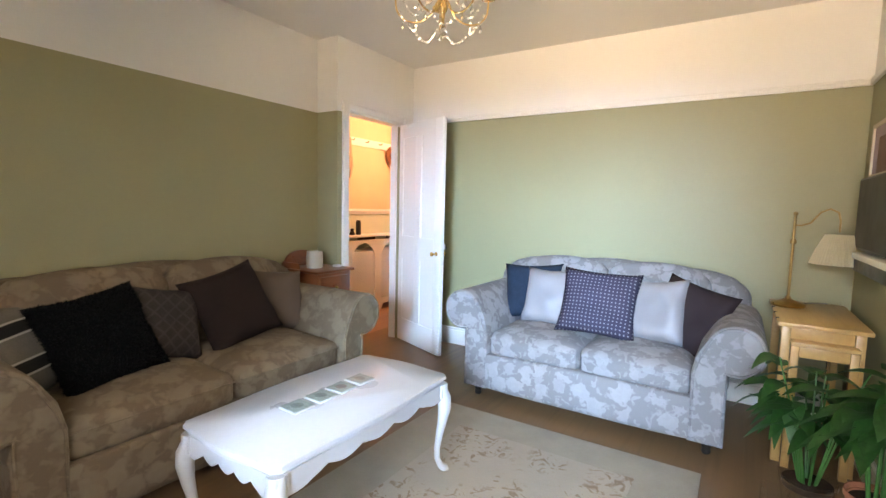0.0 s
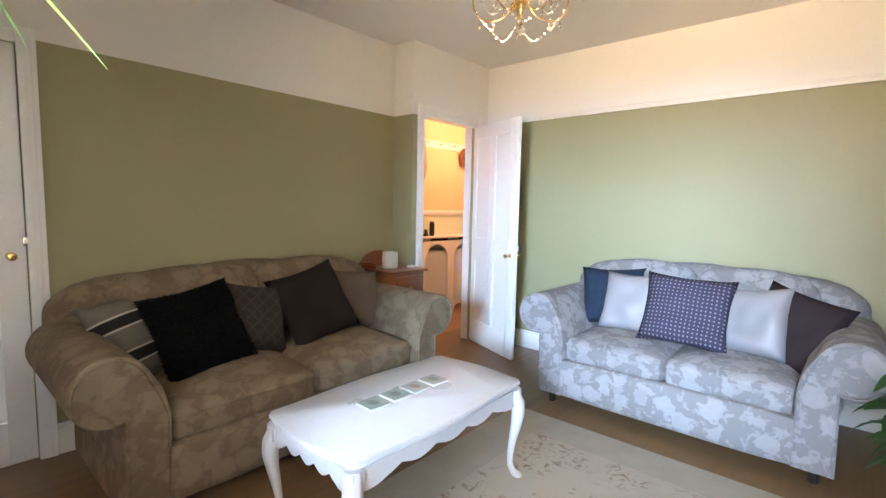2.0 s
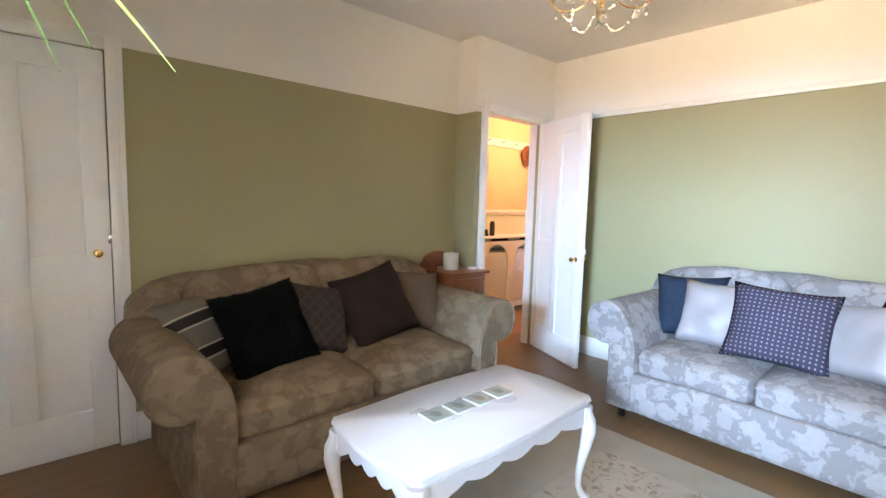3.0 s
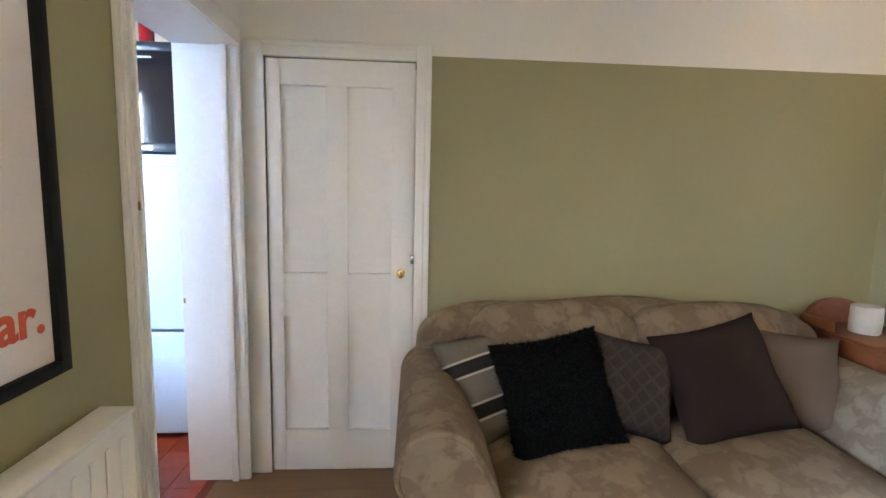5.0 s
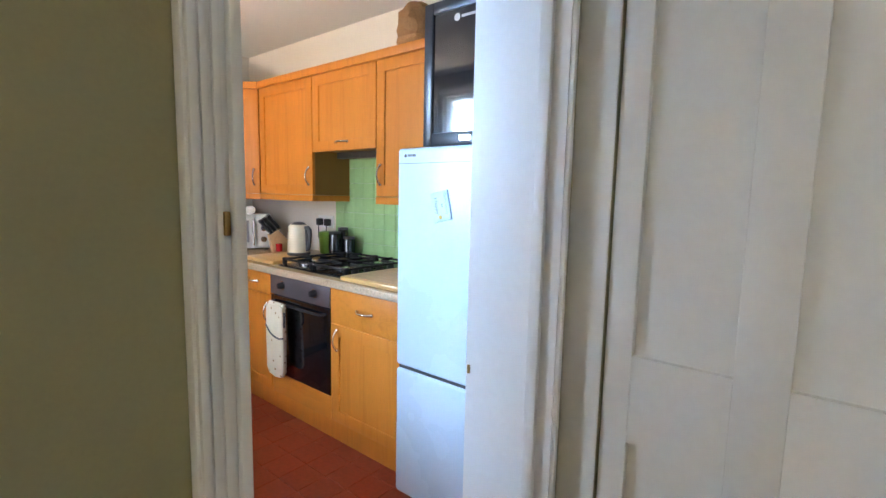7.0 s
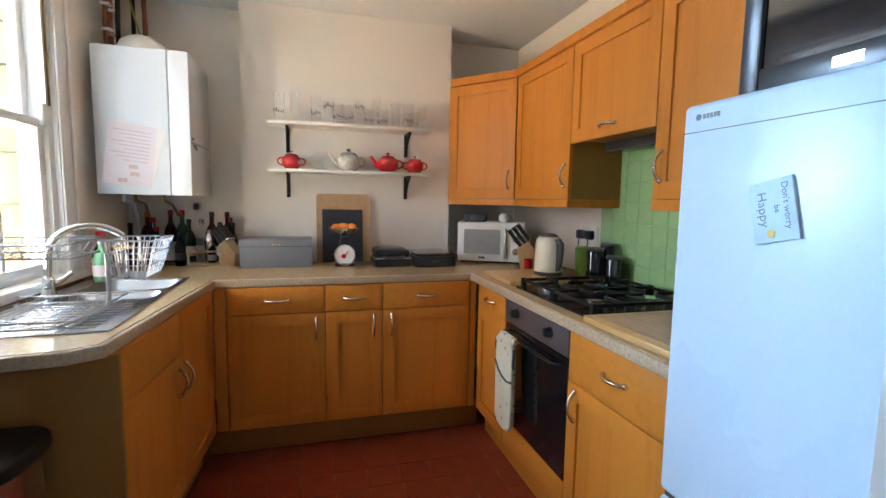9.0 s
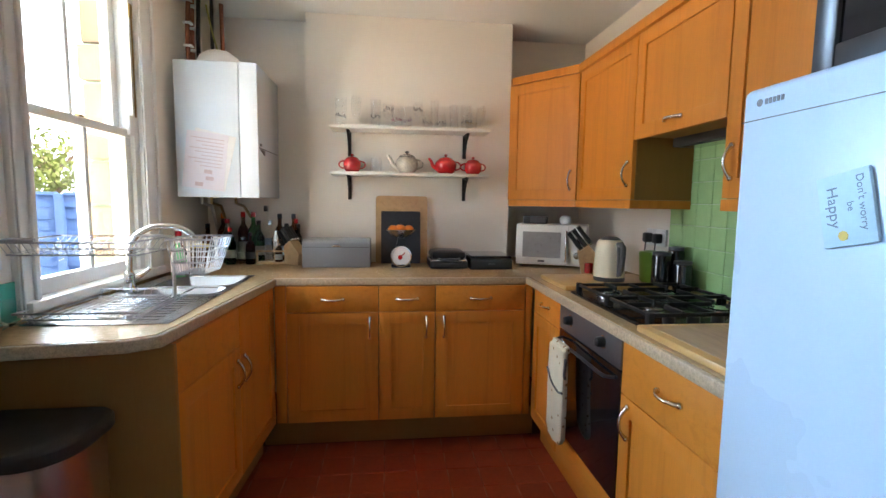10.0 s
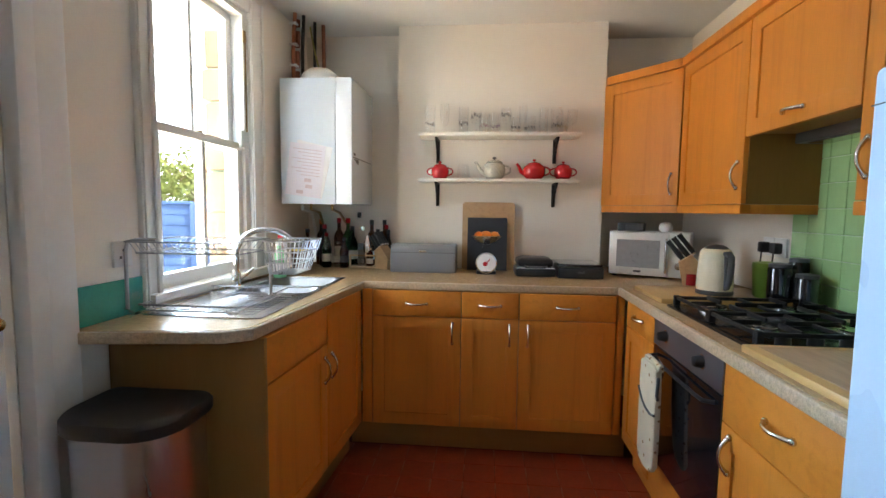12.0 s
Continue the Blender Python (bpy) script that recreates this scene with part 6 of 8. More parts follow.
def dish_rack():
    d = thing("dish_rack", (-3.77, -2.3, 0.917), "two-tier chrome wire dish rack over the drainer", "dish rack")
    x0, x1, y0, y1, z = -3.92, -3.565, -2.50, -2.09, 0.945
    loop = lambda a, b, c, e, h, r=0.003: tube(bmesh.new(), [(a, c, h), (b, c, h), (b, e, h), (a, e, h)], r, 6, True)
    part("lower_rim", loop(x0, x1, y0, y1, z), WIRE, d, world=True)
    part("lower_rim", loop(x0 + 0.015, x1 - 0.015, y0 + 0.015, y1 - 0.015, z - 0.022, 0.003), WIRE, d, world=True)
    for i in range(13):
        x = x0 + 0.025 + (x1 - x0 - 0.05) * i / 12
        part("lower_wire", tube(bmesh.new(), [(x, y0, z), (x, y0 + 0.015, z - 0.022), (x, y1 - 0.015, z - 0.022), (x, y1, z)], 0.0015, 5), WIRE, d, world=True)
    for x, y in ((x0 + 0.03, y0 + 0.03), (x1 - 0.03, y0 + 0.03), (x0 + 0.03, y1 - 0.03), (x1 - 0.03, y1 - 0.03)):
        part("foot", tube(bmesh.new(), [(x, y, 0.9152), (x, y, z - 0.02)], 0.006, 8), WHITE_PLASTIC, d, world=True)
    h, a, b = 1.165, -2.34, -2.05
    part("stand", tube(bmesh.new(), [(x1 + 0.012, b - 0.005, 0.935), (x1 + 0.012, b - 0.005, 1.13), (x1 + 0.005, b - 0.005, 1.165), (x1 - 0.03, b - 0.005, 1.172), (x1 - 0.10, b - 0.005, 1.172)], 0.006, 10), WIRE, d, world=True)
    part("stand", tube(bmesh.new(), [(x0 + 0.10, a, 1.165), (x0 + 0.03, a, 1.165), (x0 + 0.005, a, 1.15), (x0, a, 1.11), (x0, a, 0.96), (x0 + 0.004, a + 0.01, 0.935), (x0 + 0.03, a + 0.05, 0.925), (x0 + 0.05, b - 0.06, 0.925)], 0.006, 10), WIRE, d, world=True)
    part("upper_rim", loop(x0, x1 + 0.01, a, b, h), WIRE, d, world=True)
    part("upper_rim", loop(x0, x1 + 0.01, a + 0.05, b - 0.05, h - 0.042, 0.003), WIRE, d, world=True)
    for i in range(17):
        x = x0 + 0.015 + (x1 - x0 - 0.02) * i / 16
        part("upper_wire", tube(bmesh.new(), [(x, a, h), (x + 0.012, a + 0.05, h - 0.042), (x, (a + b) / 2, h - 0.03), (x + 0.012, b - 0.05, h - 0.042), (x, b, h)], 0.0015, 5), WIRE, d, world=True)
    # cutlery basket hung on the end of the upper tier
    a, b = -2.375, -2.185
    bx0, bx1, t0, t1 = -4.105, -3.965, 1.165, 1.045
    k = part("cutlery_basket", loop(bx0, bx1, a - 0.02, b + 0.0, t0), WIRE, d, "chrome wire cutlery basket", world=True)
    for f in (0.33, 0.66, 1.0):
        zz = t0 + (t1 - t0) * f
        part("basket_ring", loop(bx0 + 0.035 * f, bx1 - 0.01 * f, a - 0.02 + 0.03 * f, b - 0.03 * f, zz, 0.0025), WIRE, k, world=True)
    for i in range(9):
        s = i / 8
        for (p, q) in (((bx0 + (bx1 - bx0) * s, a - 0.02), (bx0 + 0.035 + (bx1 - bx0 - 0.045) * s, a + 0.01)), ((bx0 + (bx1 - bx0) * s, b), (bx0 + 0.035 + (bx1 - bx0 - 0.045) * s, b - 0.03))):
            part("basket_wire", tube(bmesh.new(), [(*p, t0), (*q, t1)], 0.0015, 5), WIRE, k, world=True)
        y0_, y1_ = a - 0.02 + (b - a + 0.02) * s, a + 0.01 + (b - a - 0.04) * s
        for (p, q) in (((bx0, y0_), (bx0 + 0.035, y1_)), ((bx1, y0_), (bx1 - 0.01, y1_))):
            part("basket_wire", tube(bmesh.new(), [(*p, t0), (*q, t1)], 0.0015, 5), WIRE, k, world=True)
        part("basket_floor_wire", tube(bmesh.new(), [(bx0 + 0.035, y1_, t1), (bx1 - 0.01, y1_, t1)], 0.0015, 5), WIRE, k, world=True)


dish_rack()
bt = thing("soap_bottle", (-3.66, -3.00, 0.9145), "green washing-up liquid bottle by the sink", "bottle")
part("bottle", lathe(bmesh.new(), [(0.032, 0), (0.035, 0.01), (0.036, 0.08), (0.026, 0.13), (0.012, 0.15), (0.012, 0.17)], 20), mat("translucent_green_soap", (0.22, 0.55, 0.30), 0.25, var=0.1), bt)
part("label_band", lathe(bmesh.new(), [(0.0367, 0.025), (0.0367, 0.075)], 20, close=False), PAPER, bt)
part("cap", lathe(bmesh.new(), [(0.014, 0.17), (0.012, 0.19), (0.005, 0.20)], 14), WHITE_PLASTIC, bt)
sb = thing("sauce_bottle", (-3.62, -3.10, 0.91), "dark bottle with pale label and red cap behind the tap", "bottle")
part("bottle", lathe(bmesh.new(), [(0.034, 0), (0.036, 0.01), (0.036, 0.12), (0.016, 0.16), (0.014, 0.20)], 20), BROWN_GLASS, sb)
part("label_band", lathe(bmesh.new(), [(0.0368, 0.03), (0.0368, 0.10)], 20, close=False), PAPER, sb)
part("cap", lathe(bmesh.new(), [(0.016, 0.20), (0.016, 0.225)], 14), RED_CERAMIC, sb)

# teal splash tile, double socket and a small glass ornament at the end of the sink run
part("splash_tile", B(KE - 0.009, -2.160, 0.912, KE - 0.0005, -1.868, 1.036, 0.002), TILE_TEAL, None)
tagged(bpy.data.objects["splash_tile"], "teal glazed splashback tile above the worktop", "tile", kind="structure")
s2 = thing("wall_socket", (KE, -2.06, 1.12), "white double wall socket above the worktop", "socket")
part("plate", B(KE - 0.012, -2.10, 1.08, KE - 0.0005, -2.02, 1.165, 0.003), WHITE_PLASTIC, s2, world=True)
for y, z in ((-2.06, 1.135), (-2.073, 1.112), (-2.047, 1.112)):
    part("pin_hole", B(KE - 0.0128, y - 0.004, z - 0.004, KE - 0.0115, y + 0.004, z + 0.004), BLACK, s2, world=True)
gp = thing("glass_ornament", (-3.60, -2.035, 0.91), "small clear glass jar with green sprigs on the worktop", "ornament")
part("jar", lathe(bmesh.new(), [(0.03, 0), (0.036, 0.01), (0.034, 0.04), (0.022, 0.065), (0.026, 0.09), (0.024, 0.09), (0.019, 0.065)], 20, close=False), CLEAR, gp)
bm = bmesh.new()
rnd = random.Random(11)
for i in range(14):
    a = i * 2.4
    blade(bm, (0, 0, 0.012), (math.cos(a), math.sin(a), rnd.uniform(0.2, 0.9)), rnd.uniform(0.03, 0.055), 0.012, 0.012, 4)
part("sprigs", bm, LEAF, gp)


def bin_():
    x0, x1, y0, y1 = -3.935, -3.580, -1.955, -1.680
    cx, cy = (x0 + x1) / 2, (y0 + y1) / 2
    b = thing("pedal_bin", (cx, cy, 0), "brushed steel pedal bin with black lid", "bin")

    def ring(ins):
        hx, hy, r = (x1 - x0) / 2 - ins, (y1 - y0) / 2 - ins, 0.085
        pts = []
        for sx, sy, a, rr in ((1, 1, 0, 0.115), (-1, 1, 90, 0.120), (-1, -1, 180, 0.06), (1, -1, 270, 0.03)):
            pts += arc(sx * (hx - rr), sy * (hy - rr), rr, a, a + 90, 7)
        return pts

    def loft(rows):
        bm = bmesh.new()
        rings = [[bm.verts.new((u, v, z)) for u, v in ring(ins)] for ins, z in rows]
        k = len(rings[0])
        for p, q in zip(rings, rings[1:]):
            for i in range(k):
                bm.faces.new((p[i], p[(i + 1) % k], q[(i + 1) % k], q[i]))
        bm.faces.new(rings[0][::-1])
        bm.faces.new(rings[-1])
        return bm
    part("body", loft([(0.018, 0.03), (0.014, 0.05), (0.014, 0.667)]), STEEL, b)
    part("base", loft([(0.012, 0.0), (0.010, 0.005), (0.010, 0.03)]), BLACK, b)
    part("lid", loft([(0.004, 0.668), (0.0, 0.676), (0.0, 0.701), (0.006, 0.710), (0.03, 0.715)]), mat("matt_black_lid", (0.022, 0.019, 0.018), 0.55, var=0.3, scale=40, fine=300, bump=0.2), b)
    part("pedal", B(-0.03, 0.13, 0.01, 0.03, 0.18, 0.02, 0.003), STEEL, b)


bin_()

# ---- wall cabinets ----
CX, CZ0, CZ1, DEEP = -5.795, 1.322, 2.045, 0.285
WC = lambda y: pose(CX, y, 0, 0, 0, -90)
unit("wall_cabinet", WC(-2.592), 0.618, [("door", 0, CZ0, 0.618, CZ1 - CZ0, 0.035, 1.44, True)], "tall beech-effect wall cabinet", DEEP, CZ0, CZ1)
unit("wall_cabinet", WC(-2.010), 0.580, [("flap", 0, 1.585, 0.580, CZ1 - 1.585, 0.29, 1.635, True)], "short beech-effect cabinet over the hob", DEEP, 1.60, CZ1)
unit("wall_cabinet", WC(-1.560), 0.448, [("door", 0, CZ0, 0.448, CZ1 - CZ0, 0.410, 1.44, True)], "beech-effect wall cabinet beside the fridge", DEEP, CZ0, CZ1)
for o in [o for o in bpy.data.objects if o.name.startswith("flap")]:
    for h in [c for c in o.children if c.name.startswith("handle")]:
        bpy.data.objects.remove(h)
    handle(o, (0.288, 0.02, 0.048), (1, 0, 0), (0, 1, 0))
dg = thing("corner_wall_cabinet", (-5.64, -3.42, CZ0), "angled beech-effect corner wall cabinet", "kitchen cabinet", "fitted kitchen cabinets")
pA, pB = Vector((-5.477, -3.610)), Vector((-5.792, -3.225))
part("body", prism(bmesh.new(), [(pA.x, pA.y - 0.004), (pB.x - 0.002, pB.y), (KW + 0.001, pB.y), (KW + 0.001, KS + 0.001), (pA.x, KS + 0.001)], Matrix.Translation((0, 0, CZ0)), CZ1 - CZ0), BEECH_DARK, dg, world=True)
ang = math.degrees(math.atan2(pB.y - pA.y, pB.x - pA.x))
w = (pB - pA).length
d = part("door", shaker(w - 0.012, CZ1 - CZ0 - 0.004), BEECH, dg)
d.matrix_basis = origin_of(dg).inverted() @ pose(pA.x, pA.y, CZ0 + 0.002, 0, 0, ang) @ Matrix.Diagonal((1, -1, 1, 1)) @ Matrix.Translation((0.006, 0.001, 0))
sunk_panel(d, w - 0.012, CZ1 - CZ0 - 0.004, BEECH)
handle(d, (w - 0.05, 0.02, 0.115), (0, 0, 1), (0, 1, 0))
# cornice above and light pelmet below
n_ = Vector((-(pB - pA).y, (pB - pA).x)).normalized() * -1
for nm, z0, z1, ov in (("trim_cornice", CZ1 + 0.001, CZ1 + 0.047, 0.034), ("trim_pelmet", CZ0 - 0.040, CZ0 - 0.001, 0.022)):
    bm = bmesh.new()
    pts = [(CX + ov, pB.y + 0.01), (pA.x + 0.004, pA.y + ov * 1.35), (pA.x + 0.004, pA.y - 0.02), (CX - 0.02, pB.y - 0.01)]
    prism(bm, pts, Matrix.Translation((0, 0, z0)), z1 - z0)
    if nm == "trim_cornice":
        box(bm, CX - 0.02, pB.y + 0.01, z0, CX + ov, -1.56, z1, 0.004)
    else:
        box(bm, CX - 0.02, pB.y + 0.01, z0, CX + ov, -2.592, z1, 0.003)
        box(bm, KW + 0.0005, -2.610, z0, CX - 0.02, -2.592, z1, 0.003)
        box(bm, CX - 0.02, -2.008, z0, CX + ov, -1.56, z1, 0.003)
    setting(nm, bm, BEECH, "beech-effect cabinet " + nm.split("_")[1], nm.split("_")[1])
hd = thing("cooker_hood", (CX - 0.1, -2.3, 1.575), "slim dark cooker hood under the short cabinet", "cooker hood")
part("body", B(KW + 0.001, -2.585, 1.560, KW + 0.12, -2.015, 1.5995, 0.003), DARK_GREY, hd, world=True)
part("grille", B(KW + 0.02, -2.54, 1.556, KW + 0.10, -2.06, 1.560), STEEL, hd, world=True)
bag = thing("paper_bag", (-5.87, -1.80, CZ1 + 0.047), "crumpled brown paper bag on top of the wall cabinets", "paper bag")
KRAFT = mat("brown_kraft_paper", (0.36, 0.19, 0.075), 0.85, var=0.2, scale=18, fine=120, bump=0.5)
bm = soft_box(0.17, 0.20, 0.20, 0.05, 0.03, 9)
for v in bm.verts:
    k = v.co.z / 0.2
    v.co.y *= 1 - 0.35 * k
    v.co += 0.014 * Vector((noise.noise(v.co * 22), noise.noise(v.co * 22 + Vector((5, 0, 0))), 0.5 * k * noise.noise(v.co * 25)))
    v.co.z = max(0.0, v.co.z)
part("bag", bm, KRAFT, bag, smooth=25)

# ---- fridge and the drinks cooler on it ----
RX, RY0, RY1, RZ = -5.378, -1.445, -0.875, 1.522


def fridge():
    f = thing("fridge_freezer", (RX - 0.3, (RY0 + RY1) / 2, 0), "tall white fridge freezer with smooth doors", "fridge")
    part("body", B(RX - 0.60, RY0 + 0.004, 0.03, RX - 0.055, RY1 - 0.004, RZ - 0.002, 0.006), FRIDGE_SKYLIT, f, world=True)
    u = part("upper_door", B(RX - 0.052, RY0, 0.620, RX, RY1, RZ, 0.014, 4), FRIDGE_SKYLIT, f, world=True)
    l = part("lower_door", B(RX - 0.052, RY0, 0.045, RX, RY1, 0.606, 0.014, 4), FRIDGE_SKYLIT, f, world=True)
    part("gasket", B(RX - 0.05, RY0 + 0.01, 0.600, RX - 0.012, RY1 - 0.01, 0.626), DARK_GREY, f, world=True)
    part("trim_line", B(RX - 0.02, RY0 + 0.004, RZ - 0.062, RX + 0.0008, RY1 - 0.004, RZ - 0.060), DARK_GREY, u, world=True)
    part("badge", lathe(bmesh.new(), [(0.007, 0), (0.007, 0.0006)], 20, Matrix.Translation((RX, RY0 + 0.045, RZ - 0.030)) @ Matrix.Rotation(radians(90), 4, "Y")), DARK_GREY, u, "small round grey badge", world=True)
    for i in range(5):
        part("badge_bar", B(RX, RY0 + 0.057 + 0.009 * i, RZ - 0.035, RX + 0.0006, RY0 + 0.064 + 0.009 * i, RZ - 0.025), DARK_GREY, u, world=True)
    for y in (RY0 + 0.05, RY1 - 0.05):
        for x in (RX - 0.08, RX - 0.55):
            part("foot", lathe(bmesh.new(), [(0.018, 0.0), (0.018, 0.031)], 12, Matrix.Translation((x, y, 0))), BLACK, f, world=True)
    PALEB = mat("pale_blue_painted_sign", (0.50, 0.67, 0.76), 0.6, var=0.08, scale=10, bump=0.1)
    s = thing("fridge_magnet_sign", pose(RX + 0.0005, -1.208, 1.296, 0, 0, 0) @ Matrix.Rotation(radians(13), 4, "X"), "pale blue painted sign stuck on the fridge", "sign")
    part("plaque", B(0, -0.042, -0.056, 0.006, 0.042, 0.056, 0.001), PALEB, s)
    INK = mat("dark_blue_grey_ink", (0.17, 0.23, 0.31), 0.6, var=0.05)
    face = Matrix(((0, 0, 1, 0.0062), (0, 1, 0, 0), (-1, 0, 0, 0), (0, 0, 0, 1)))
    for text, size, y, x in (("Don't worry", 0.0165, 0.022, -0.048), ("be", 0.015, 0.004, -0.010), ("Happy", 0.025, -0.026, -0.038)):
        cu = bpy.data.curves.new("lettering", "FONT")
        cu.body, cu.size, cu.extrude = text, size, 0.0003
        cu.materials.append(INK)
        t = new("lettering", cu)
        t.parent = s
        t.matrix_basis = face @ Matrix.Translation((x, y, 0))
    part("flower", lathe(bmesh.new(), [(0.008, 0), (0.008, 0.001)], 8, Matrix.Translation((0.006, -0.008, -0.040)) @ Matrix.Rotation(radians(90), 4, "Y")), mat("yellow_paint", (0.70, 0.52, 0.12), 0.6), s)


fridge()


def cooler():
    x1, y0, y1, z0, z1 = -5.462, -1.385, -0.90, RZ, 2.085
    c = thing("drinks_cooler", (x1 - 0.2, (y0 + y1) / 2, z0), "black drinks cooler with glass door on the fridge", "drinks cooler")
    part("body", B(x1 - 0.44, y0, z0 + 0.012, x1 - 0.032, y1, z1, 0.006), BLACK, c, world=True)
    bm = bmesh.new()
    for a in ((y0, z0 + 0.012, y0 + 0.045, z1), (y1 - 0.045, z0 + 0.012, y1, z1), (y0 + 0.045, z0 + 0.012, y1 - 0.045, z0 + 0.062), (y0 + 0.045, z1 - 0.045, y1 - 0.045, z1)):
        box(bm, x1 - 0.03, a[0], a[1], x1, a[2], a[3], 0.004)
    d = part("door_frame", bm, BLACK, c, world=True)
    part("glass", B(x1 - 0.018, y0 + 0.043, z0 + 0.06, x1 - 0.008, y1 - 0.043, z1 - 0.043), BLACK_GLASS, d, "dark reflecting glass", world=True)
    part("badge", B(x1 + 0.0, y0 + 0.19, z0 + 0.028, x1 + 0.001, y0 + 0.24, z0 + 0.046), STEEL, d, world=True)
    part("logo_mark", lathe(bmesh.new(), [(0.014, 0), (0.014, 0.001), (0.009, 0.0011)], 20, Matrix.Translation((x1 - 0.0078, y0 + 0.16, z1 - 0.075)) @ Matrix.Rotation(radians(90), 4, "Y")), STEEL, d, world=True)
    part("logo_bar", B(x1 - 0.0078, y0 + 0.18, z1 - 0.080, x1 - 0.007, y0 + 0.25, z1 - 0.070), STEEL, d, world=True)
    for y in (y0 + 0.04, y1 - 0.04):
        for x in (x1 - 0.06, x1 - 0.40):
            part("foot", lathe(bmesh.new(), [(0.014, 0.0), (0.014, 0.013)], 12, Matrix.Translation((x, y, z0 - 0.0015))), BLACK, c, world=True)
    b = thing("bottle", (-5.60, -1.22, z1), "dark green bottle with red label on the drinks cooler", "bottle")
    part("bottle", lathe(bmesh.new(), [(0.034, 0), (0.036, 0.008), (0.036, 0.13), (0.015, 0.19), (0.014, 0.26)], 20), GREEN_GLASS, b)
    part("label_band", lathe(bmesh.new(), [(0.0367, 0.03), (0.0367, 0.11)], 20, close=False), RED_CERAMIC, b)
    k = thing("box", (-5.62, -1.05, z1), "small brown cardboard box on the drinks cooler", "box")
    part("carton", B(-0.04, -0.05, 0, 0.04, 0.05, 0.05, 0.002), KRAFT, k)


cooler()


# ---- hob, boards and things along the cooker wall ----
def hob():
    x0, x1, y0, y1, z = -5.985, -5.478, -2.510, -1.918, 0.9105
    h = thing("gas_hob", ((x0 + x1) / 2, (y0 + y1) / 2, z), "black gas hob with cast iron pan supports", "hob")
    part("plate", B(x0, y0, z, x1, y1, z + 0.010, 0.004), mat("black_hob_enamel", (0.010, 0.010, 0.011), 0.24, var=0.2, scale=12, bump=0.02, spec=0.35), h, world=True)
    for cx, cy, r in ((-5.60, -2.40, 0.050), (-5.60, -2.07, 0.036), (-5.85, -2.40, 0.036), (-5.85, -2.07, 0.045)):
        b = part("burner", lathe(bmesh.new(), [(r, z + 0.010), (r, z + 0.022), (r - 0.008, z + 0.026), (r * 0.5, z + 0.026)], 24, Matrix.Translation((cx, cy, 0))), STEEL, h, "steel burner ring", world=True)
        part("burner_cap", lathe(bmesh.new(), [(r - 0.006, z + 0.026), (r - 0.004, z + 0.032), (r * 0.3, z + 0.034)], 24, Matrix.Translation((cx, cy, 0))), STEEL, b, world=True)
    for a, b in ((y0 + 0.02, (y0 + y1) / 2 - 0.005), ((y0 + y1) / 2 + 0.005, y1 - 0.02)):
        xa, xb, t = x0 + 0.02, x1 - 0.03, z + 0.040
        my, mx = (a + b) / 2, (xa + xb) / 2
        bm = bmesh.new()
        for y in (a, b):
            box(bm, xa, y - 0.006, t - 0.006, xb, y + 0.006, t + 0.007, 0.003)
        for x in (xa, mx, xb):
            box(bm, x - 0.006, a, t - 0.006, x + 0.006, b, t + 0.006, 0.003)
        for qx in ((xa + mx) / 2, (xb + mx) / 2):
            for p0, q0, p1, q1 in ((qx - 0.005, a, qx + 0.005, my - 0.032), (qx - 0.005, my + 0.032, qx + 0.005, b), (qx - 0.118, my - 0.005, qx - 0.034, my + 0.005), (qx + 0.034, my - 0.005, qx + 0.118, my + 0.005)):
                box(bm, p0, q0, t - 0.004, p1, q1, t + 0.012, 0.003)
        for p in ((xa, a), (xb, a), (xa, b), (xb, b)):
            box(bm, p[0] - 0.011, p[1] - 0.011, z + 0.010, p[0] + 0.011, p[1] + 0.011, t + 0.010, 0.004)
        part("pan_support", bm, IRON, h, "black cast iron pan support", world=True)
    for i in range(4):
        part("knob", lathe(bmesh.new(), [(0.020, z + 0.010), (0.019, z + 0.034), (0.014, z + 0.037)], 16, Matrix.Translation((-5.58 - 0.085 * i, -1.950, 0))), BLACK, h, world=True)


hob()


def board(name, x0, y0, x1, y1, z, label, groove=True):
    b = thing(name, ((x0 + x1) / 2, (y0 + y1) / 2, z), label, "chopping board")
    part("slab", B(x0, y0, z, x1, y1, z + 0.022, 0.006), PALE_WOOD, b, world=True)
    if groove:
        part("inlay", B(x0 + 0.03, y0 + 0.03, z + 0.0215, x1 - 0.03, y1 - 0.03, z + 0.0235, 0.001, 1), mat("worn_pale_board", (0.46, 0.32, 0.20), 0.6, var=0.2, scale=8, fine=60, bump=0.1, stretch=(1, 0.2, 1)), b, world=True)
    return b


board("chopping_board", -5.96, -1.905, -5.445, -1.475, 0.9105, "worn wooden chopping board beside the hob")
board("chopping_board", -5.99, -2.915, -5.475, -2.565, 0.9105, "pale wooden chopping board under the kettle", False)


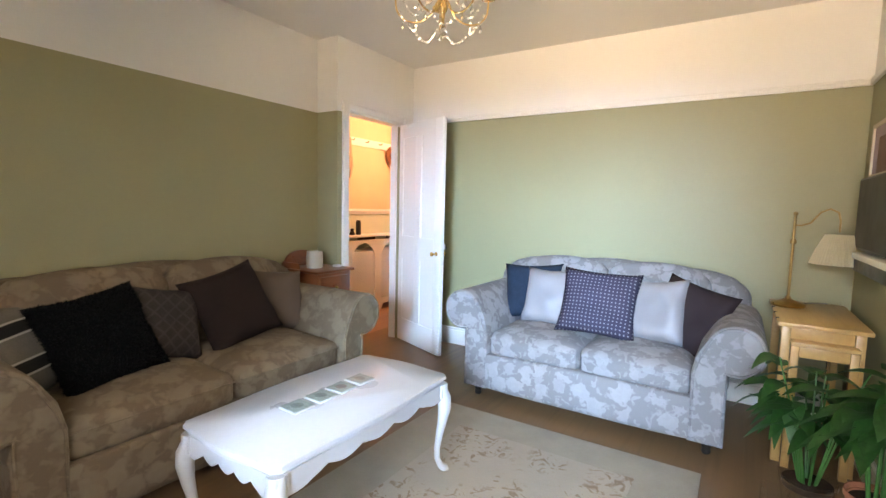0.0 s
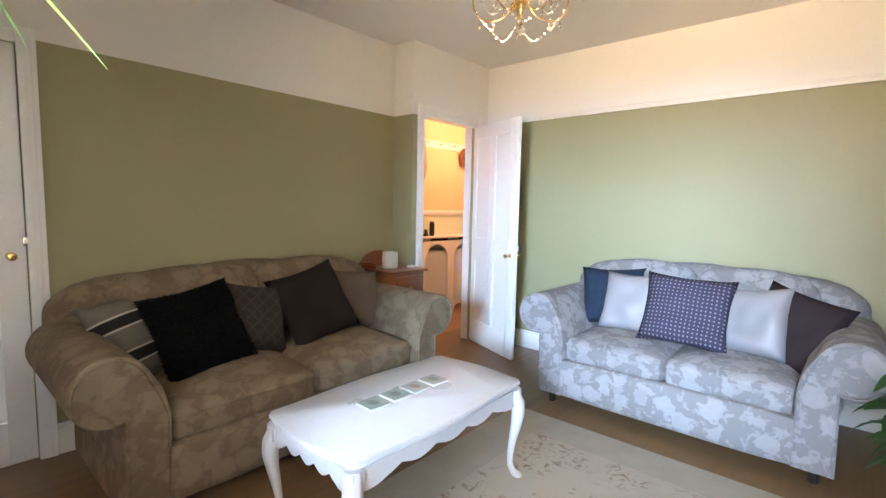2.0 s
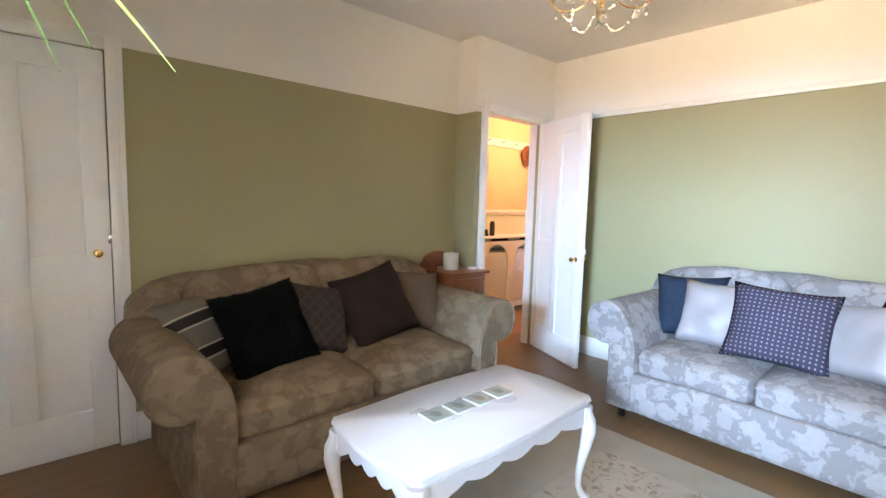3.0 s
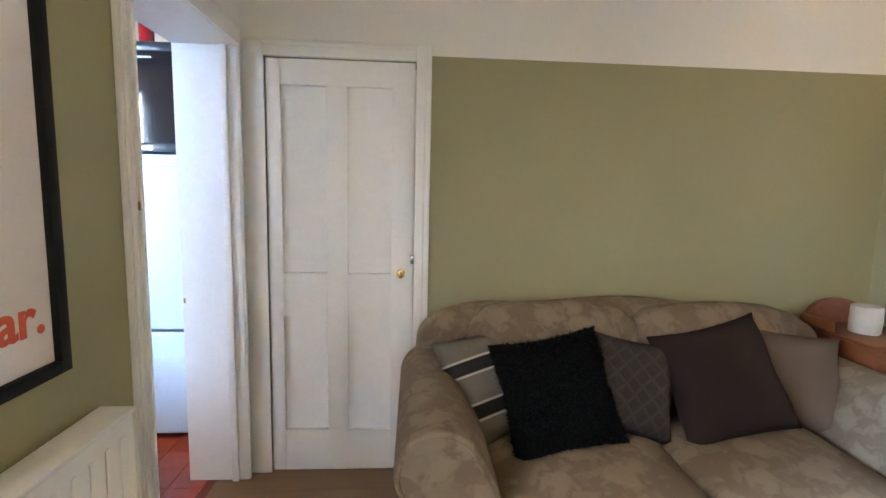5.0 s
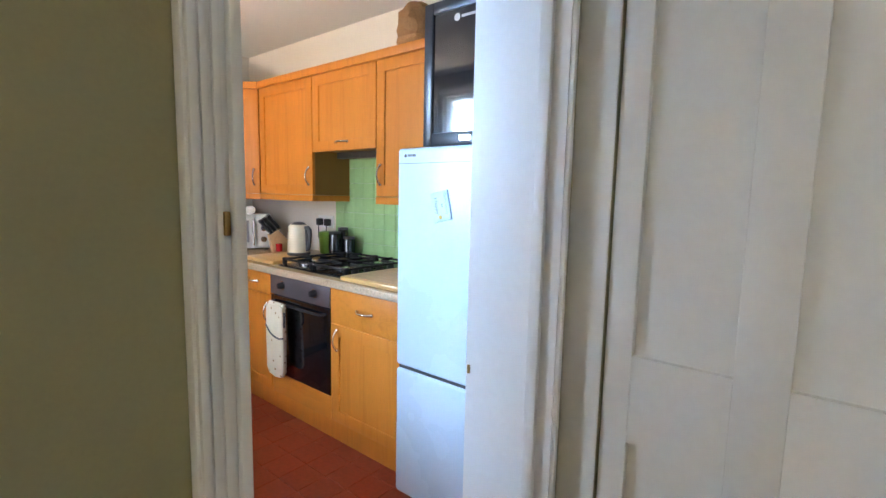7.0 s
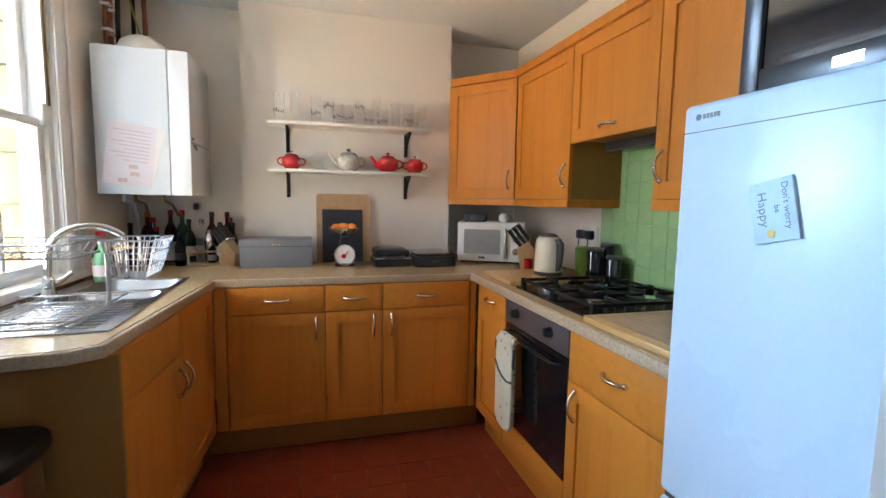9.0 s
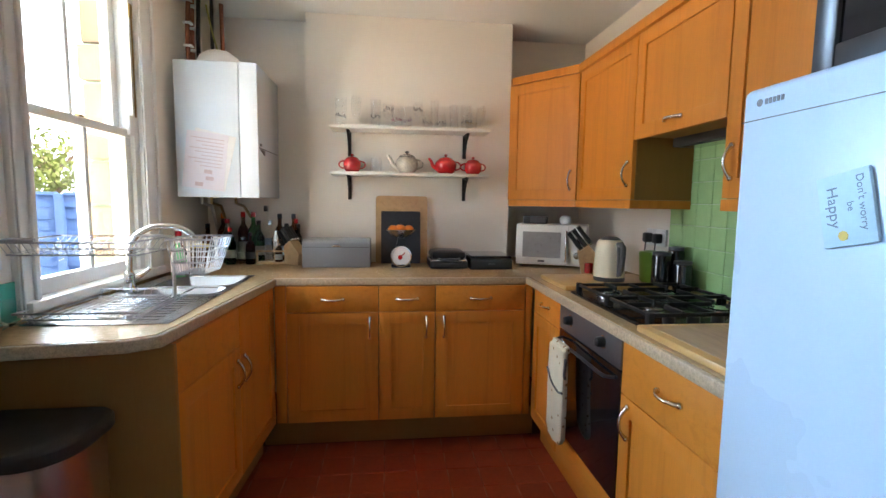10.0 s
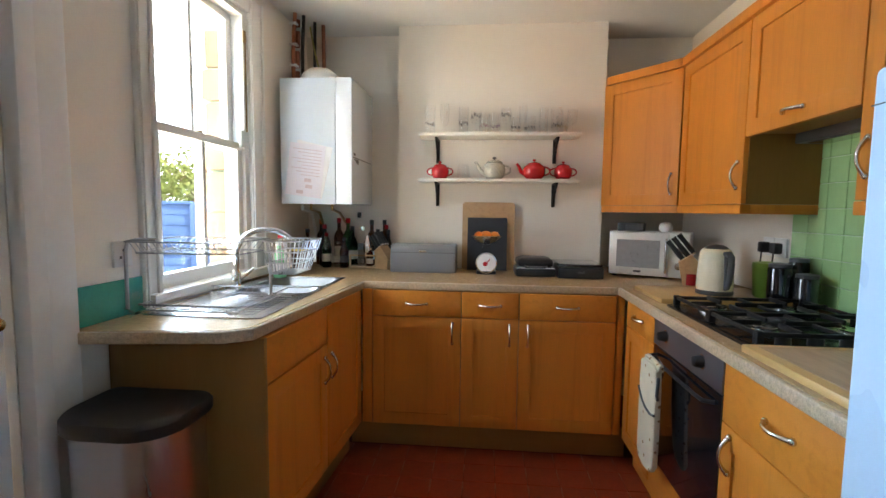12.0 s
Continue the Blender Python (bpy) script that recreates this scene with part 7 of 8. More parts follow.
def kettle():
    k = thing("kettle", pose(-5.752, -2.716, 0.933) @ Matrix.Scale(0.86, 4), "cream electric kettle with grey handle", "kettle")
    part("base", lathe(bmesh.new(), [(0.082, 0), (0.085, 0.005), (0.085, 0.018), (0.080, 0.022)], 36), DARK_GREY, k)
    part("body", lathe(bmesh.new(), [(0.083, 0.023), (0.084, 0.04), (0.081, 0.12), (0.077, 0.19), (0.073, 0.212), (0.064, 0.226), (0.056, 0.230)], 40), CREAM, k)
    part("lid", lathe(bmesh.new(), [(0.056, 0.228), (0.050, 0.238), (0.030, 0.248), (0.004, 0.251)], 28), DARK_GREY, k)
    d = Vector((-0.14, 0.98, 0)).normalized()
    h = part("handle", tube(bmesh.new(), [d * q + Vector((0, 0, z)) for q, z in ((0.066, 0.208), (0.098, 0.210), (0.116, 0.196), (0.119, 0.160), (0.116, 0.110), (0.108, 0.070), (0.096, 0.045), (0.078, 0.038))], [0.012, 0.015, 0.016, 0.015, 0.014, 0.014, 0.013, 0.010], 14), DARK_GREY, k)
    part("grip_spine", tube(bmesh.new(), [d * 0.079 + Vector((0, 0, 0.205)), d * 0.084 + Vector((0, 0, 0.12)), d * 0.086 + Vector((0, 0, 0.04))], 0.010, 10), DARK_GREY, h)
    e = Vector((0.14, -0.98, 0)).normalized()
    part("spout", prism(bmesh.new(), [(-0.022, 0), (0.022, 0), (0, 0.030)], Matrix.Translation(e * 0.062 + Vector((0, 0, 0.185))) @ pose(0, 0, 0, 0, 0, math.degrees(math.atan2(e.y, e.x)) - 90), 0.035), CREAM, k)


kettle()


def knife_block(x, y, turn, label, scale=1.0):
    b = thing("knife_block", pose(x, y, 0.9105, 0, 0, turn), label, "knife block")
    part("block", prism(bmesh.new(), [(-0.05 * scale, 0), (0.05 * scale, 0), (0.06 * scale, 0.08 * scale), (-0.02 * scale, 0.17 * scale), (-0.075 * scale, 0.13 * scale)], Matrix(((1, 0, 0, 0), (0, 0, 1, -0.045 * scale), (0, 1, 0, 0), (0, 0, 0, 1))), 0.09 * scale), BOARD, b)
    d = Vector((-0.62, 0, 0.78))
    for i in range(3):
        for j in range(3):
            at = Vector((-0.056 + 0.024 * j, -0.028 + 0.028 * i, 0.142 + 0.017 * j)) * scale
            kn = part("knife", tube(bmesh.new(), [at, at + d * 0.03 * scale, at + d * 0.075 * scale, at + d * 0.115 * scale], [0.010 * scale, 0.013 * scale, 0.011 * scale, 0.013 * scale], 8), BLACK, b, "black knife handle")
            part("bolster", tube(bmesh.new(), [at - d * 0.004, at + d * 0.006], 0.0125 * scale, 8), STEEL, kn)


knife_block(-5.79, -3.00, 160, "wooden knife block with black-handled knives")
tin = thing("tin", (-5.755, -2.955, 0.9335), "small red tin beside the knife block", "tin")
part("body", lathe(bmesh.new(), [(0.022, 0), (0.022, 0.05), (0.018, 0.053)], 18), RED_CERAMIC, tin)
jug = thing("jug", (-5.93, -2.66, 0.9335), "lime green plastic jug beside the kettle", "jug")
LIME = mat("lime_green_plastic", (0.20, 0.36, 0.05), 0.35, var=0.06)
part("body", lathe(bmesh.new(), [(0.04, 0), (0.045, 0.01), (0.052, 0.13), (0.050, 0.13), (0.042, 0.012)], 24, close=False), LIME, jug)
part("lid", lathe(bmesh.new(), [(0.053, 0.13), (0.05, 0.145), (0.02, 0.150)], 24), LIME, jug)
for x, y, h, r in ((-5.93, -2.57, 0.13, 0.042), (-5.99, -2.50, 0.12, 0.040), (-6.02, -2.60, 0.15, 0.036)):
    c = thing("canister", (x, y, 0.9335 if y < -2.565 and y > -2.9 else 0.9105), "dark storage canister by the hob", "canister")
    part("jar", lathe(bmesh.new(), [(r, 0), (r, h), (r * 0.9, h + 0.008)], 24), BLACK_GLASS, c)
    part("lid", lathe(bmesh.new(), [(r * 0.95, h + 0.008), (r * 0.95, h + 0.022), (r * 0.3, h + 0.026)], 24), DARK_GREY, c)
so = thing("wall_socket", (KW, -2.80, 1.13), "white wall sockets with black plugs on the kitchen wall", "socket")
for y in (-2.90, -2.81):
    p = part("plate", B(KW + 0.0005, y - 0.042, 1.09, KW + 0.012, y + 0.042, 1.176, 0.003), WHITE_PLASTIC, so, world=True)
    part("plug", B(KW + 0.012, y - 0.022, 1.105, KW + 0.05, y + 0.022, 1.155, 0.008), BLACK, so, world=True)
    part("cable", tube(bmesh.new(), [(KW + 0.04, y, 1.105), (KW + 0.05, y + 0.01, 1.03), (KW + 0.04, y + 0.03, 0.95)], 0.0035, 6), BLACK, so, world=True)

# microwave, turned into the corner
mw = thing("microwave", pose(-5.484, -3.428, 0.9105, 0, 0, -26) @ Matrix.Diagonal((-1, 1, 1, 1)), "white microwave oven standing across the corner", "microwave")
MWW, MWD, MWH = 0.425, 0.24, 0.262
part("casing", B(0, -MWD, 0.012, MWW, 0, MWH, 0.006), WHITE_PLASTIC, mw)
d = part("door", B(0.004, 0.0005, 0.018, 0.318, 0.018, MWH - 0.004, 0.005), WHITE_PLASTIC, mw)
part("window", B(0.045, 0.018, 0.06, 0.275, 0.0195, MWH - 0.045), mat("grey_microwave_mesh", (0.30, 0.30, 0.30), 0.3, var=0.1, scale=40, fine=400, bump=0.1), d)
part("handle", tube(bmesh.new(), [(0.305, 0.018, 0.04), (0.308, 0.035, 0.06), (0.308, 0.035, 0.20), (0.305, 0.018, 0.225)], 0.008, 10), STEEL, d)
part("badge", B(0.14, 0.018, 0.032, 0.18, 0.0192, 0.044, 0.0005, 1), DARK_GREY, d)
c = part("control_panel", B(0.322, 0.0005, 0.018, MWW - 0.003, 0.016, MWH - 0.004, 0.004), WHITE_PLASTIC, mw)
for z in (0.08, 0.16):
    part("dial", lathe(bmesh.new(), [(0.022, 0), (0.020, 0.016), (0.004, 0.018)], 20, Matrix.Translation((0.373, 0.016, z)) @ Matrix.Rotation(radians(-90), 4, "X")), STEEL, c)
for x in (0.03, MWW - 0.03):
    for y in (-0.03, -MWD + 0.03):
        part("foot", lathe(bmesh.new(), [(0.012, 0), (0.012, 0.013)], 10, Matrix.Translation((x, y, 0))), BLACK, mw)
rd = thing("radio", pose(-5.62, -3.47, 0.9105 + MWH, 0, 0, -26), "small black radio on the microwave", "radio")
part("body", B(-0.075, -0.035, 0, 0.075, 0.035, 0.05, 0.008), BLACK, rd)
part("grille", B(-0.065, 0.035, 0.008, 0.03, 0.036, 0.042), DARK_GREY, rd)
sp = thing("egg_timer", pose(-5.775, -3.36, 0.9105 + MWH), "round white kitchen timer on the microwave", "timer")
part("body", lathe(bmesh.new(), [(0.02, 0), (0.034, 0.015), (0.036, 0.03), (0.028, 0.05), (0.008, 0.058)], 22), WHITE_PLASTIC, sp)

# ---- along the back wall ----
bb = thing("bread_bin", (-4.385, -3.44, 0.9105), "grey enamel bread bin with small chrome catch", "bread bin")
prof = [(-0.1, 0), (0.1, 0), (0.1, 0.13)] + arc(0.065, 0.13, 0.035, 0, 90, 5)[1:] + arc(-0.065, 0.13, 0.035, 90, 180, 5) + [(-0.1, 0.13)]
bm = prism(bmesh.new(), prof, Matrix(((0, 0, 1, -0.195), (1, 0, 0, 0), (0, 1, 0, 0), (0, 0, 0, 1))), 0.39)
bmesh.ops.bevel(bm, geom=bm.edges[:], offset=0.006, segments=2, profile=0.5, affect="EDGES")
part("body", bm, GREY_ENAMEL, bb)
part("lid_seam", B(-0.192, 0.0995, 0.118, 0.192, 0.1012, 0.1205), DARK_GREY, bb)
part("catch", B(-0.024, 0.1005, 0.122, 0.024, 0.108, 0.134, 0.003), CHROME, bb)


def leaning(name, x0, x1, z1, foot, top, thick, material, label, category, r=0.02):
    """A board that stands on the worktop and leans on the wall behind it."""
    h = z1 - 0.9105
    tilt = math.degrees(math.atan2(foot - top, h))
    w = x1 - x0
    prof = [(-w / 2, 0), (w / 2, 0)] + arc(w / 2 - r, h - r, r, 0, 90, 5) + arc(-w / 2 + r, h - r, r, 90, 180, 5)
    bm = prism(bmesh.new(), prof, Matrix(((1, 0, 0, 0), (0, 0, 1, 0), (0, 1, 0, 0), (0, 0, 0, 1))), thick)
    ob = tagged(part(name, bm, material, None), label, category)
    ob.matrix_basis = pose((x0 + x1) / 2, foot, 0.9108, tilt, 0, 0)
    return ob


leaning("chopping_board", -4.936, -4.608, 1.335, -3.560, -3.592, 0.018, BOARD, "large brown chopping board leaning on the wall", "chopping board")
leaning("slate_board", -4.889, -4.642, 1.240, -3.525, -3.562, 0.008, SLATE, "dark slate board leaning on the wooden board", "board", 0.006)


def scales():
    s = thing("kitchen_scales", (-4.762, -3.37, 0.9105), "black kitchen scales with white dial and bowl", "scales")
    part("base", B(-0.058, -0.05, 0, 0.058, 0.05, 0.022, 0.01), BLACK, s)
    part("body", prism(bmesh.new(), [(-0.045, 0), (0.045, 0), (0.02, 0.155), (-0.02, 0.155)], Matrix(((1, 0, 0, 0), (0, 0, 1, -0.04), (0, 1, 0, 0.02), (0, 0, 0, 1))), 0.07), BLACK, s)
    face = Matrix.Translation((0, 0.034, 0.068)) @ Matrix.Rotation(radians(-90), 4, "X")
    d = part("dial", lathe(bmesh.new(), [(0.058, 0), (0.058, 0.012), (0.052, 0.013), (0.004, 0.0131)], 32, face), PAPER, s, "white dial")
    part("dial_ring", lathe(bmesh.new(), [(0.0585, 0.0), (0.063, 0.004), (0.062, 0.018), (0.056, 0.019), (0.055, 0.013)], 32, face, close=False), CHROME, d)
    part("pointer", tube(bmesh.new(), [(0.008, 0.0485, 0.06), (-0.022, 0.0485, 0.09)], 0.003, 6), RED_CERAMIC, d)
    part("dial_mark", lathe(bmesh.new(), [(0.014, 0.0132), (0.014, 0.0138)], 16, Matrix.Translation((0.006, 0, -0.006)) @ face), RED_CERAMIC, d)
    part("bowl", lathe(bmesh.new(), [(0.02, 0.178), (0.055, 0.186), (0.088, 0.222), (0.092, 0.225), (0.088, 0.226), (0.053, 0.190), (0.01, 0.186)], 32, close=False), STEEL, s)
    part("post", tube(bmesh.new(), [(0, -0.005, 0.17), (0, -0.005, 0.182)], 0.014, 12), BLACK, s)
    for x, y, z in ((-0.045, 0.01, 0.222), (0.0, 0.015, 0.224), (0.046, 0.008, 0.221), (0.01, -0.035, 0.222)):
        o = tagged(part("orange", ball(bmesh.new(), (0, 0, 0), 0.031, 1, 1, 0.95, 20, 14), ORANGE, None, smooth=180), "ripe orange in the scales bowl", "orange", "oranges on the scales")
        o.location = Vector((-4.762, -3.37, 0.9105)) + Vector((x, y, z))


scales()
gr = thing("sandwich_press", (-5.04, -3.37, 0.9105), "black sandwich press standing on the worktop", "sandwich press")
part("lower_plate", soft_box(0.225, 0.24, 0.052, 0.014, 0.002, 6), BLACK, gr)
part("upper_plate", soft_box(0.205, 0.22, 0.05, 0.022, 0.006, 6), BLACK, gr).location = (0, -0.004, 0.053)
part("handle", tube(bmesh.new(), [(-0.06, 0.11, 0.06), (-0.05, 0.135, 0.06), (0.05, 0.135, 0.06), (0.06, 0.11, 0.06)], 0.008, 8), DARK_GREY, gr)
part("seam", B(-0.105, -0.11, 0.049, 0.105, 0.115, 0.056), STEEL, gr)
pr = thing("printer", (-5.285, -3.37, 0.9105), "flat black appliance beside the sandwich press", "appliance")
part("body", soft_box(0.25, 0.30, 0.065, 0.010, 0.0, 6), BLACK, pr)
part("lid", soft_box(0.24, 0.28, 0.018, 0.006, 0.0, 6), BLACK_GLASS, pr).location = (0, 0, 0.065)
part("badge", B(-0.02, 0.1495, 0.03, 0.02, 0.151, 0.04), DARK_GREY, pr)


def shelf(z, label):
    s = thing("wall_shelf", (-4.82, -3.5, z), label, "shelf", "white shelves on the chimney breast")
    part("board", B(-5.300, -3.595, z - 0.018, -4.342, -3.415, z, 0.003), SHELF_WHITE, s, world=True)
    for x in (-4.445, -5.172):
        bm = B(x - 0.011, BR + 0.0005, z - 0.165, x + 0.011, BR + 0.009, z - 0.019, 0.002)
        box(bm, x - 0.009, BR + 0.009, z - 0.028, x + 0.009, BR + 0.145, z - 0.019, 0.002)
        tube(bm, [(x, BR + 0.006, z - 0.14), (x, BR + 0.03, z - 0.125), (x, BR + 0.045, z - 0.09), (x, BR + 0.075, z - 0.06), (x, BR + 0.12, z - 0.045), (x, BR + 0.138, z - 0.026)], 0.007, 8)
        for k in range(5):
            ball(bm, (x, BR + 0.017 + 0.026 * (k - 1) * (k > 1), z - 0.155 + 0.028 * k), 0.0095, u=10, v=8)
        part("bracket", bm, IRON, s, "black scrolled iron bracket", world=True)


shelf(1.744, "white wall shelf with a row of drinking glasses")
shelf(1.474, "white wall shelf with teapots and sugar bowls")
PRINTS = [mat("black_glass_print", (0.03, 0.03, 0.035), 0.5), mat("crimson_glass_print", (0.40, 0.03, 0.09), 0.5), mat("gold_glass_print", (0.55, 0.38, 0.08), 0.4), mat("violet_glass_print", (0.22, 0.08, 0.20), 0.5)]
rnd = random.Random(21)
for i, (x, h, r, pr_, stem) in enumerate(((-4.405, 0.165, 0.033, 0, 0), (-4.490, 0.19, 0.030, None, 1), (-4.610, 0.16, 0.030, 0, 0), (-4.685, 0.15, 0.034, 0, 1), (-4.735, 0.12, 0.032, 1, 0), (-4.800, 0.13, 0.034, 3, 0), (-4.865, 0.15, 0.030, 0, 1),
                                         (-4.925, 0.11, 0.032, 0, 0), (-4.965, 0.17, 0.026, None, 1), (-5.010, 0.11, 0.034, 0, 0), (-5.085, 0.15, 0.028, None, 0), (-5.170, 0.16, 0.036, 0, 0), (-5.195, 0.10, 0.034, 2, 0), (-5.262, 0.15, 0.030, None, 1))):
    y = -3.475 - 0.05 * (i % 2)
    g = thing("drinking_glass", pose(x, y, 1.744), "stemmed clear glass on the wall shelf" if stem else "clear drinking glass with printed motif on the wall shelf", "glass", "glasses on the upper shelf")
    t = 0.0018
    prof = [(r * 0.9, 0.0), (r * 0.92, 0.003), (r, h), (r - t, h), (r * 0.92 - t, 0.008), (0.001, 0.007)] if not stem else [(r * 0.9, 0.0), (r * 0.8, 0.004), (0.005, 0.010), (0.004, 0.05), (r * 0.8, 0.075), (r, h * 0.8), (r * 0.9, h), (r * 0.9 - t, h), (r - t, h * 0.8), (r * 0.8 - t, 0.080), (0.001, 0.058)]
    part("vessel", lathe(bmesh.new(), prof, 24, close=False), CLEAR, g, smooth=60)
    if pr_ is not None:
        z0 = 0.25 * h if not stem else 0.62 * h
        rr = r + 0.0012
        for k in range(9):
            a = 0.35 + 0.27 * k
            hh = h * (0.05 + 0.10 * rnd.random())
            zz = z0 + rnd.random() * 0.12 * h
            bm = bmesh.new()
            vs = [bm.verts.new((rr * math.cos(q), rr * math.sin(q), zq)) for q, zq in ((a, zz), (a + 0.13, zz), (a + 0.13, zz + hh), (a, zz + hh))]
            bm.faces.new(vs)
            bmesh.ops.solidify(bm, geom=bm.faces[:], thickness=0.0005)
            part("print_mark", bm, PRINTS[pr_], g)


def pot(name, x, scale, material, label, category, spout=True, two=False, lid=None, wide=1.0):
    p = thing(name, pose(x, -3.495, 1.474), label, category)
    q = scale
    body = [(0.040, 0), (0.045, 0.003), (0.054 * wide, 0.015), (0.062 * wide, 0.033), (0.066 * wide, 0.055), (0.064 * wide, 0.072), (0.056 * wide, 0.088), (0.046, 0.096), (0.044, 0.097)]
    part("body", lathe(bmesh.new(), [(r * q, z * q) for r, z in body], 32), material, p)
    l = part("lid", lathe(bmesh.new(), [(r * q, z * q) for r, z in ((0.047, 0.096), (0.047, 0.100), (0.040, 0.106), (0.022, 0.112), (0.006, 0.114))], 24), material, p)
    if lid:
        part("lid_rim", lathe(bmesh.new(), [(0.0475 * q, 0.0955 * q), (0.0475 * q, 0.0985 * q)], 24, close=False), lid, l)
    part("lid_knob", lathe(bmesh.new(), [(r * q, z * q) for r, z in ((0.005, 0.112), (0.005, 0.119), (0.012, 0.122), (0.013, 0.127), (0.008, 0.132), (0.002, 0.133))], 16), lid or material, l)
    loop = lambda s: tube(bmesh.new(), [Vector((s * (0.056 * wide + 0.040 * math.cos(radians(a))), 0, 0.055 + 0.027 * math.sin(radians(a)))) * q for a in range(100, -101, -20)], 0.0055 * q, 10)
    part("handle", loop(-1), material, p)
    if two:
        part("handle", loop(1), material, p)
    elif spout:
        part("spout", tube(bmesh.new(), [Vector((0.055, 0, 0.035)) * q, Vector((0.085, 0, 0.052)) * q, Vector((0.098, 0, 0.082)) * q, Vector((0.115, 0, 0.104)) * q], [0.017 * q, 0.013 * q, 0.010 * q, 0.008 * q], 12), material, p)
    return p


PRINTED = mat("cream_china_with_grey_print", (0.70, 0.66, 0.55), 0.2, var=0.04, coat=0.3)
tp_ = node(PRINTED, "ShaderNodeTexCoord")
vp = node(PRINTED, "ShaderNodeTexVoronoi", [(tp_.outputs["Object"], "Vector")], Scale=85.0)
vp.feature = "DISTANCE_TO_EDGE"
mixed(PRINTED, op(PRINTED, "MULTIPLY", ramp(PRINTED, vp.outputs["Distance"], 0.16, 0.06), value=0.55), (0.16, 0.15, 0.13))
pot("sugar_bowl", -4.468, 0.82, RED_CERAMIC, "red glazed sugar bowl with two handles", "sugar bowl", two=True)
pot("teapot", -4.800, 1.02, PRINTED, "cream china teapot with grey leaf print and dark lid knob", "teapot", lid=BLACK)
pot("teapot", -5.040, 0.92, RED_CERAMIC, "red glazed teapot on the lower shelf", "teapot", wide=1.12)
pot("sugar_bowl", -5.212, 0.82, RED_CERAMIC, "red glazed sugar bowl with two handles", "sugar bowl", two=True)
gj = thing("glass_jar", pose(-4.612, -3.49, 1.474), "small clear glass jar on the lower shelf", "jar")
part("vessel", lathe(bmesh.new(), [(0.03, 0), (0.036, 0.01), (0.036, 0.06), (0.028, 0.09), (0.026, 0.09), (0.034, 0.06), (0.034, 0.012)], 22, close=False), CLEAR, gj)


def boiler():
    x0, x1, y0, y1, z0, z1 = -3.995, -3.577, -3.70, -3.212, 1.308, 2.016
    b = thing("boiler", ((x0 + x1) / 2, y0, z0), "white wall-hung gas boiler with papers taped on", "boiler")
    part("casing", B(x0 + 0.002, y0, z0 + 0.002, x1, y1 - 0.012, z1, 0.006), WHITE_APPL, b, world=True)
    part("front_cover", B(-3.899, y1 - 0.012, z0, x1, y1, z1, 0.006), WHITE_APPL, b, world=True)
    part("front_strip", B(x0, y1 - 0.012, z0, -3.902, y1, z1, 0.006), WHITE_APPL, b, world=True)
    part("back_frame", B(x0 + 0.04, -3.7595, z0 + 0.05, x1 - 0.04, y0, z1 - 0.05), STEEL, b, world=True)
    part("side_seam", B(x0 - 0.0015, y0 + 0.04, 1.575, x0 + 0.003, y1 - 0.02, 1.580), DARK_GREY, b, world=True)
    part("side_grip", prism(bmesh.new(), [(-3.34, 1.545), (-3.255, 1.570), (-3.34, 1.570)], Matrix(((0, 0, 1, x0 - 0.004), (1, 0, 0, 0), (0, 1, 0, 0), (0, 0, 0, 1))), 0.006), DARK_GREY, b, world=True)
    part("badge", B(x0 - 0.002, -3.285, 1.590, x0 + 0.001, -3.25, 1.602), DARK_GREY, b, world=True)
    part("flue", lathe(bmesh.new(), [(0.118, 0), (0.116, 0.035), (0.100, 0.072), (0.060, 0.100), (0.01, 0.108)], 24, Matrix.Translation((-3.74, -3.42, z1))), WHITE_PLASTIC, b, "white flue cap", world=True)
    for i, (x, y, r) in enumerate(((-3.60, -3.36, 0.012), (-3.64, -3.40, 0.011), (-3.585, -3.46, 0.014), (-3.68, -3.50, 0.010), (-3.72, -3.55, 0.012))):
        part("pipe", tube(bmesh.new(), [(x, y, z1 - 0.01), (x, y, 2.2), (x + 0.004 * i - 0.01, y - 0.01, KC)], r, 10), COPPER if i % 2 == 0 else IRON, b, world=True)
    for x, y in ((-3.605, -3.36), (-3.60, -3.45)):
        for z in (2.12, 2.24, 2.36):
            part("pipe_clip", B(x - 0.022, y - 0.02, z, x + 0.022, y + 0.02, z + 0.012, 0.003), WHITE_PLASTIC, b, world=True)
    part("wire", tube(bmesh.new(), [(-3.70, -3.46, z1), (-3.73, -3.44, 2.12), (-3.70, -3.43, 2.25), (-3.67, -3.45, 2.38)], 0.005, 8), mat("yellow_green_earth_wire", (0.35, 0.33, 0.06), 0.5), b, world=True)
    for x, l in ((-3.61, 0.30), (-3.665, 0.22), (-3.80, 0.12)):
        part("pipe", tube(bmesh.new(), [(x, -3.45, z0 + 0.01), (x, -3.45, z0 - 0.03), (x, -3.60, z0 - 0.05), (x, -3.74, z0 - l)], 0.009, 8), WHITE_PLASTIC if x > -3.63 else OLD_BRASS, b, world=True)
    PINK = mat("pale_lilac_printed_form", (0.80, 0.75, 0.80), 0.7, var=0.03)
    for k, (tilt, dx, dz, mt) in enumerate(((-7, 0.0, 0.0, PINK), (-13, -0.025, 0.005, PAPER))):
        p = thing("paper_sheet", pose(-3.725 + dx, y1 + 0.0035 - 0.002 * k, 1.50 + dz, 0, tilt, 0), "pale printed sheet taped to the boiler", "paper")
        part("sheet", B(-0.105, -0.0004, -0.148, 0.105, 0.0004, 0.148), mt, p)
        if k == 0:
            INK = mat("faint_pink_ink", (0.66, 0.52, 0.53), 0.7)
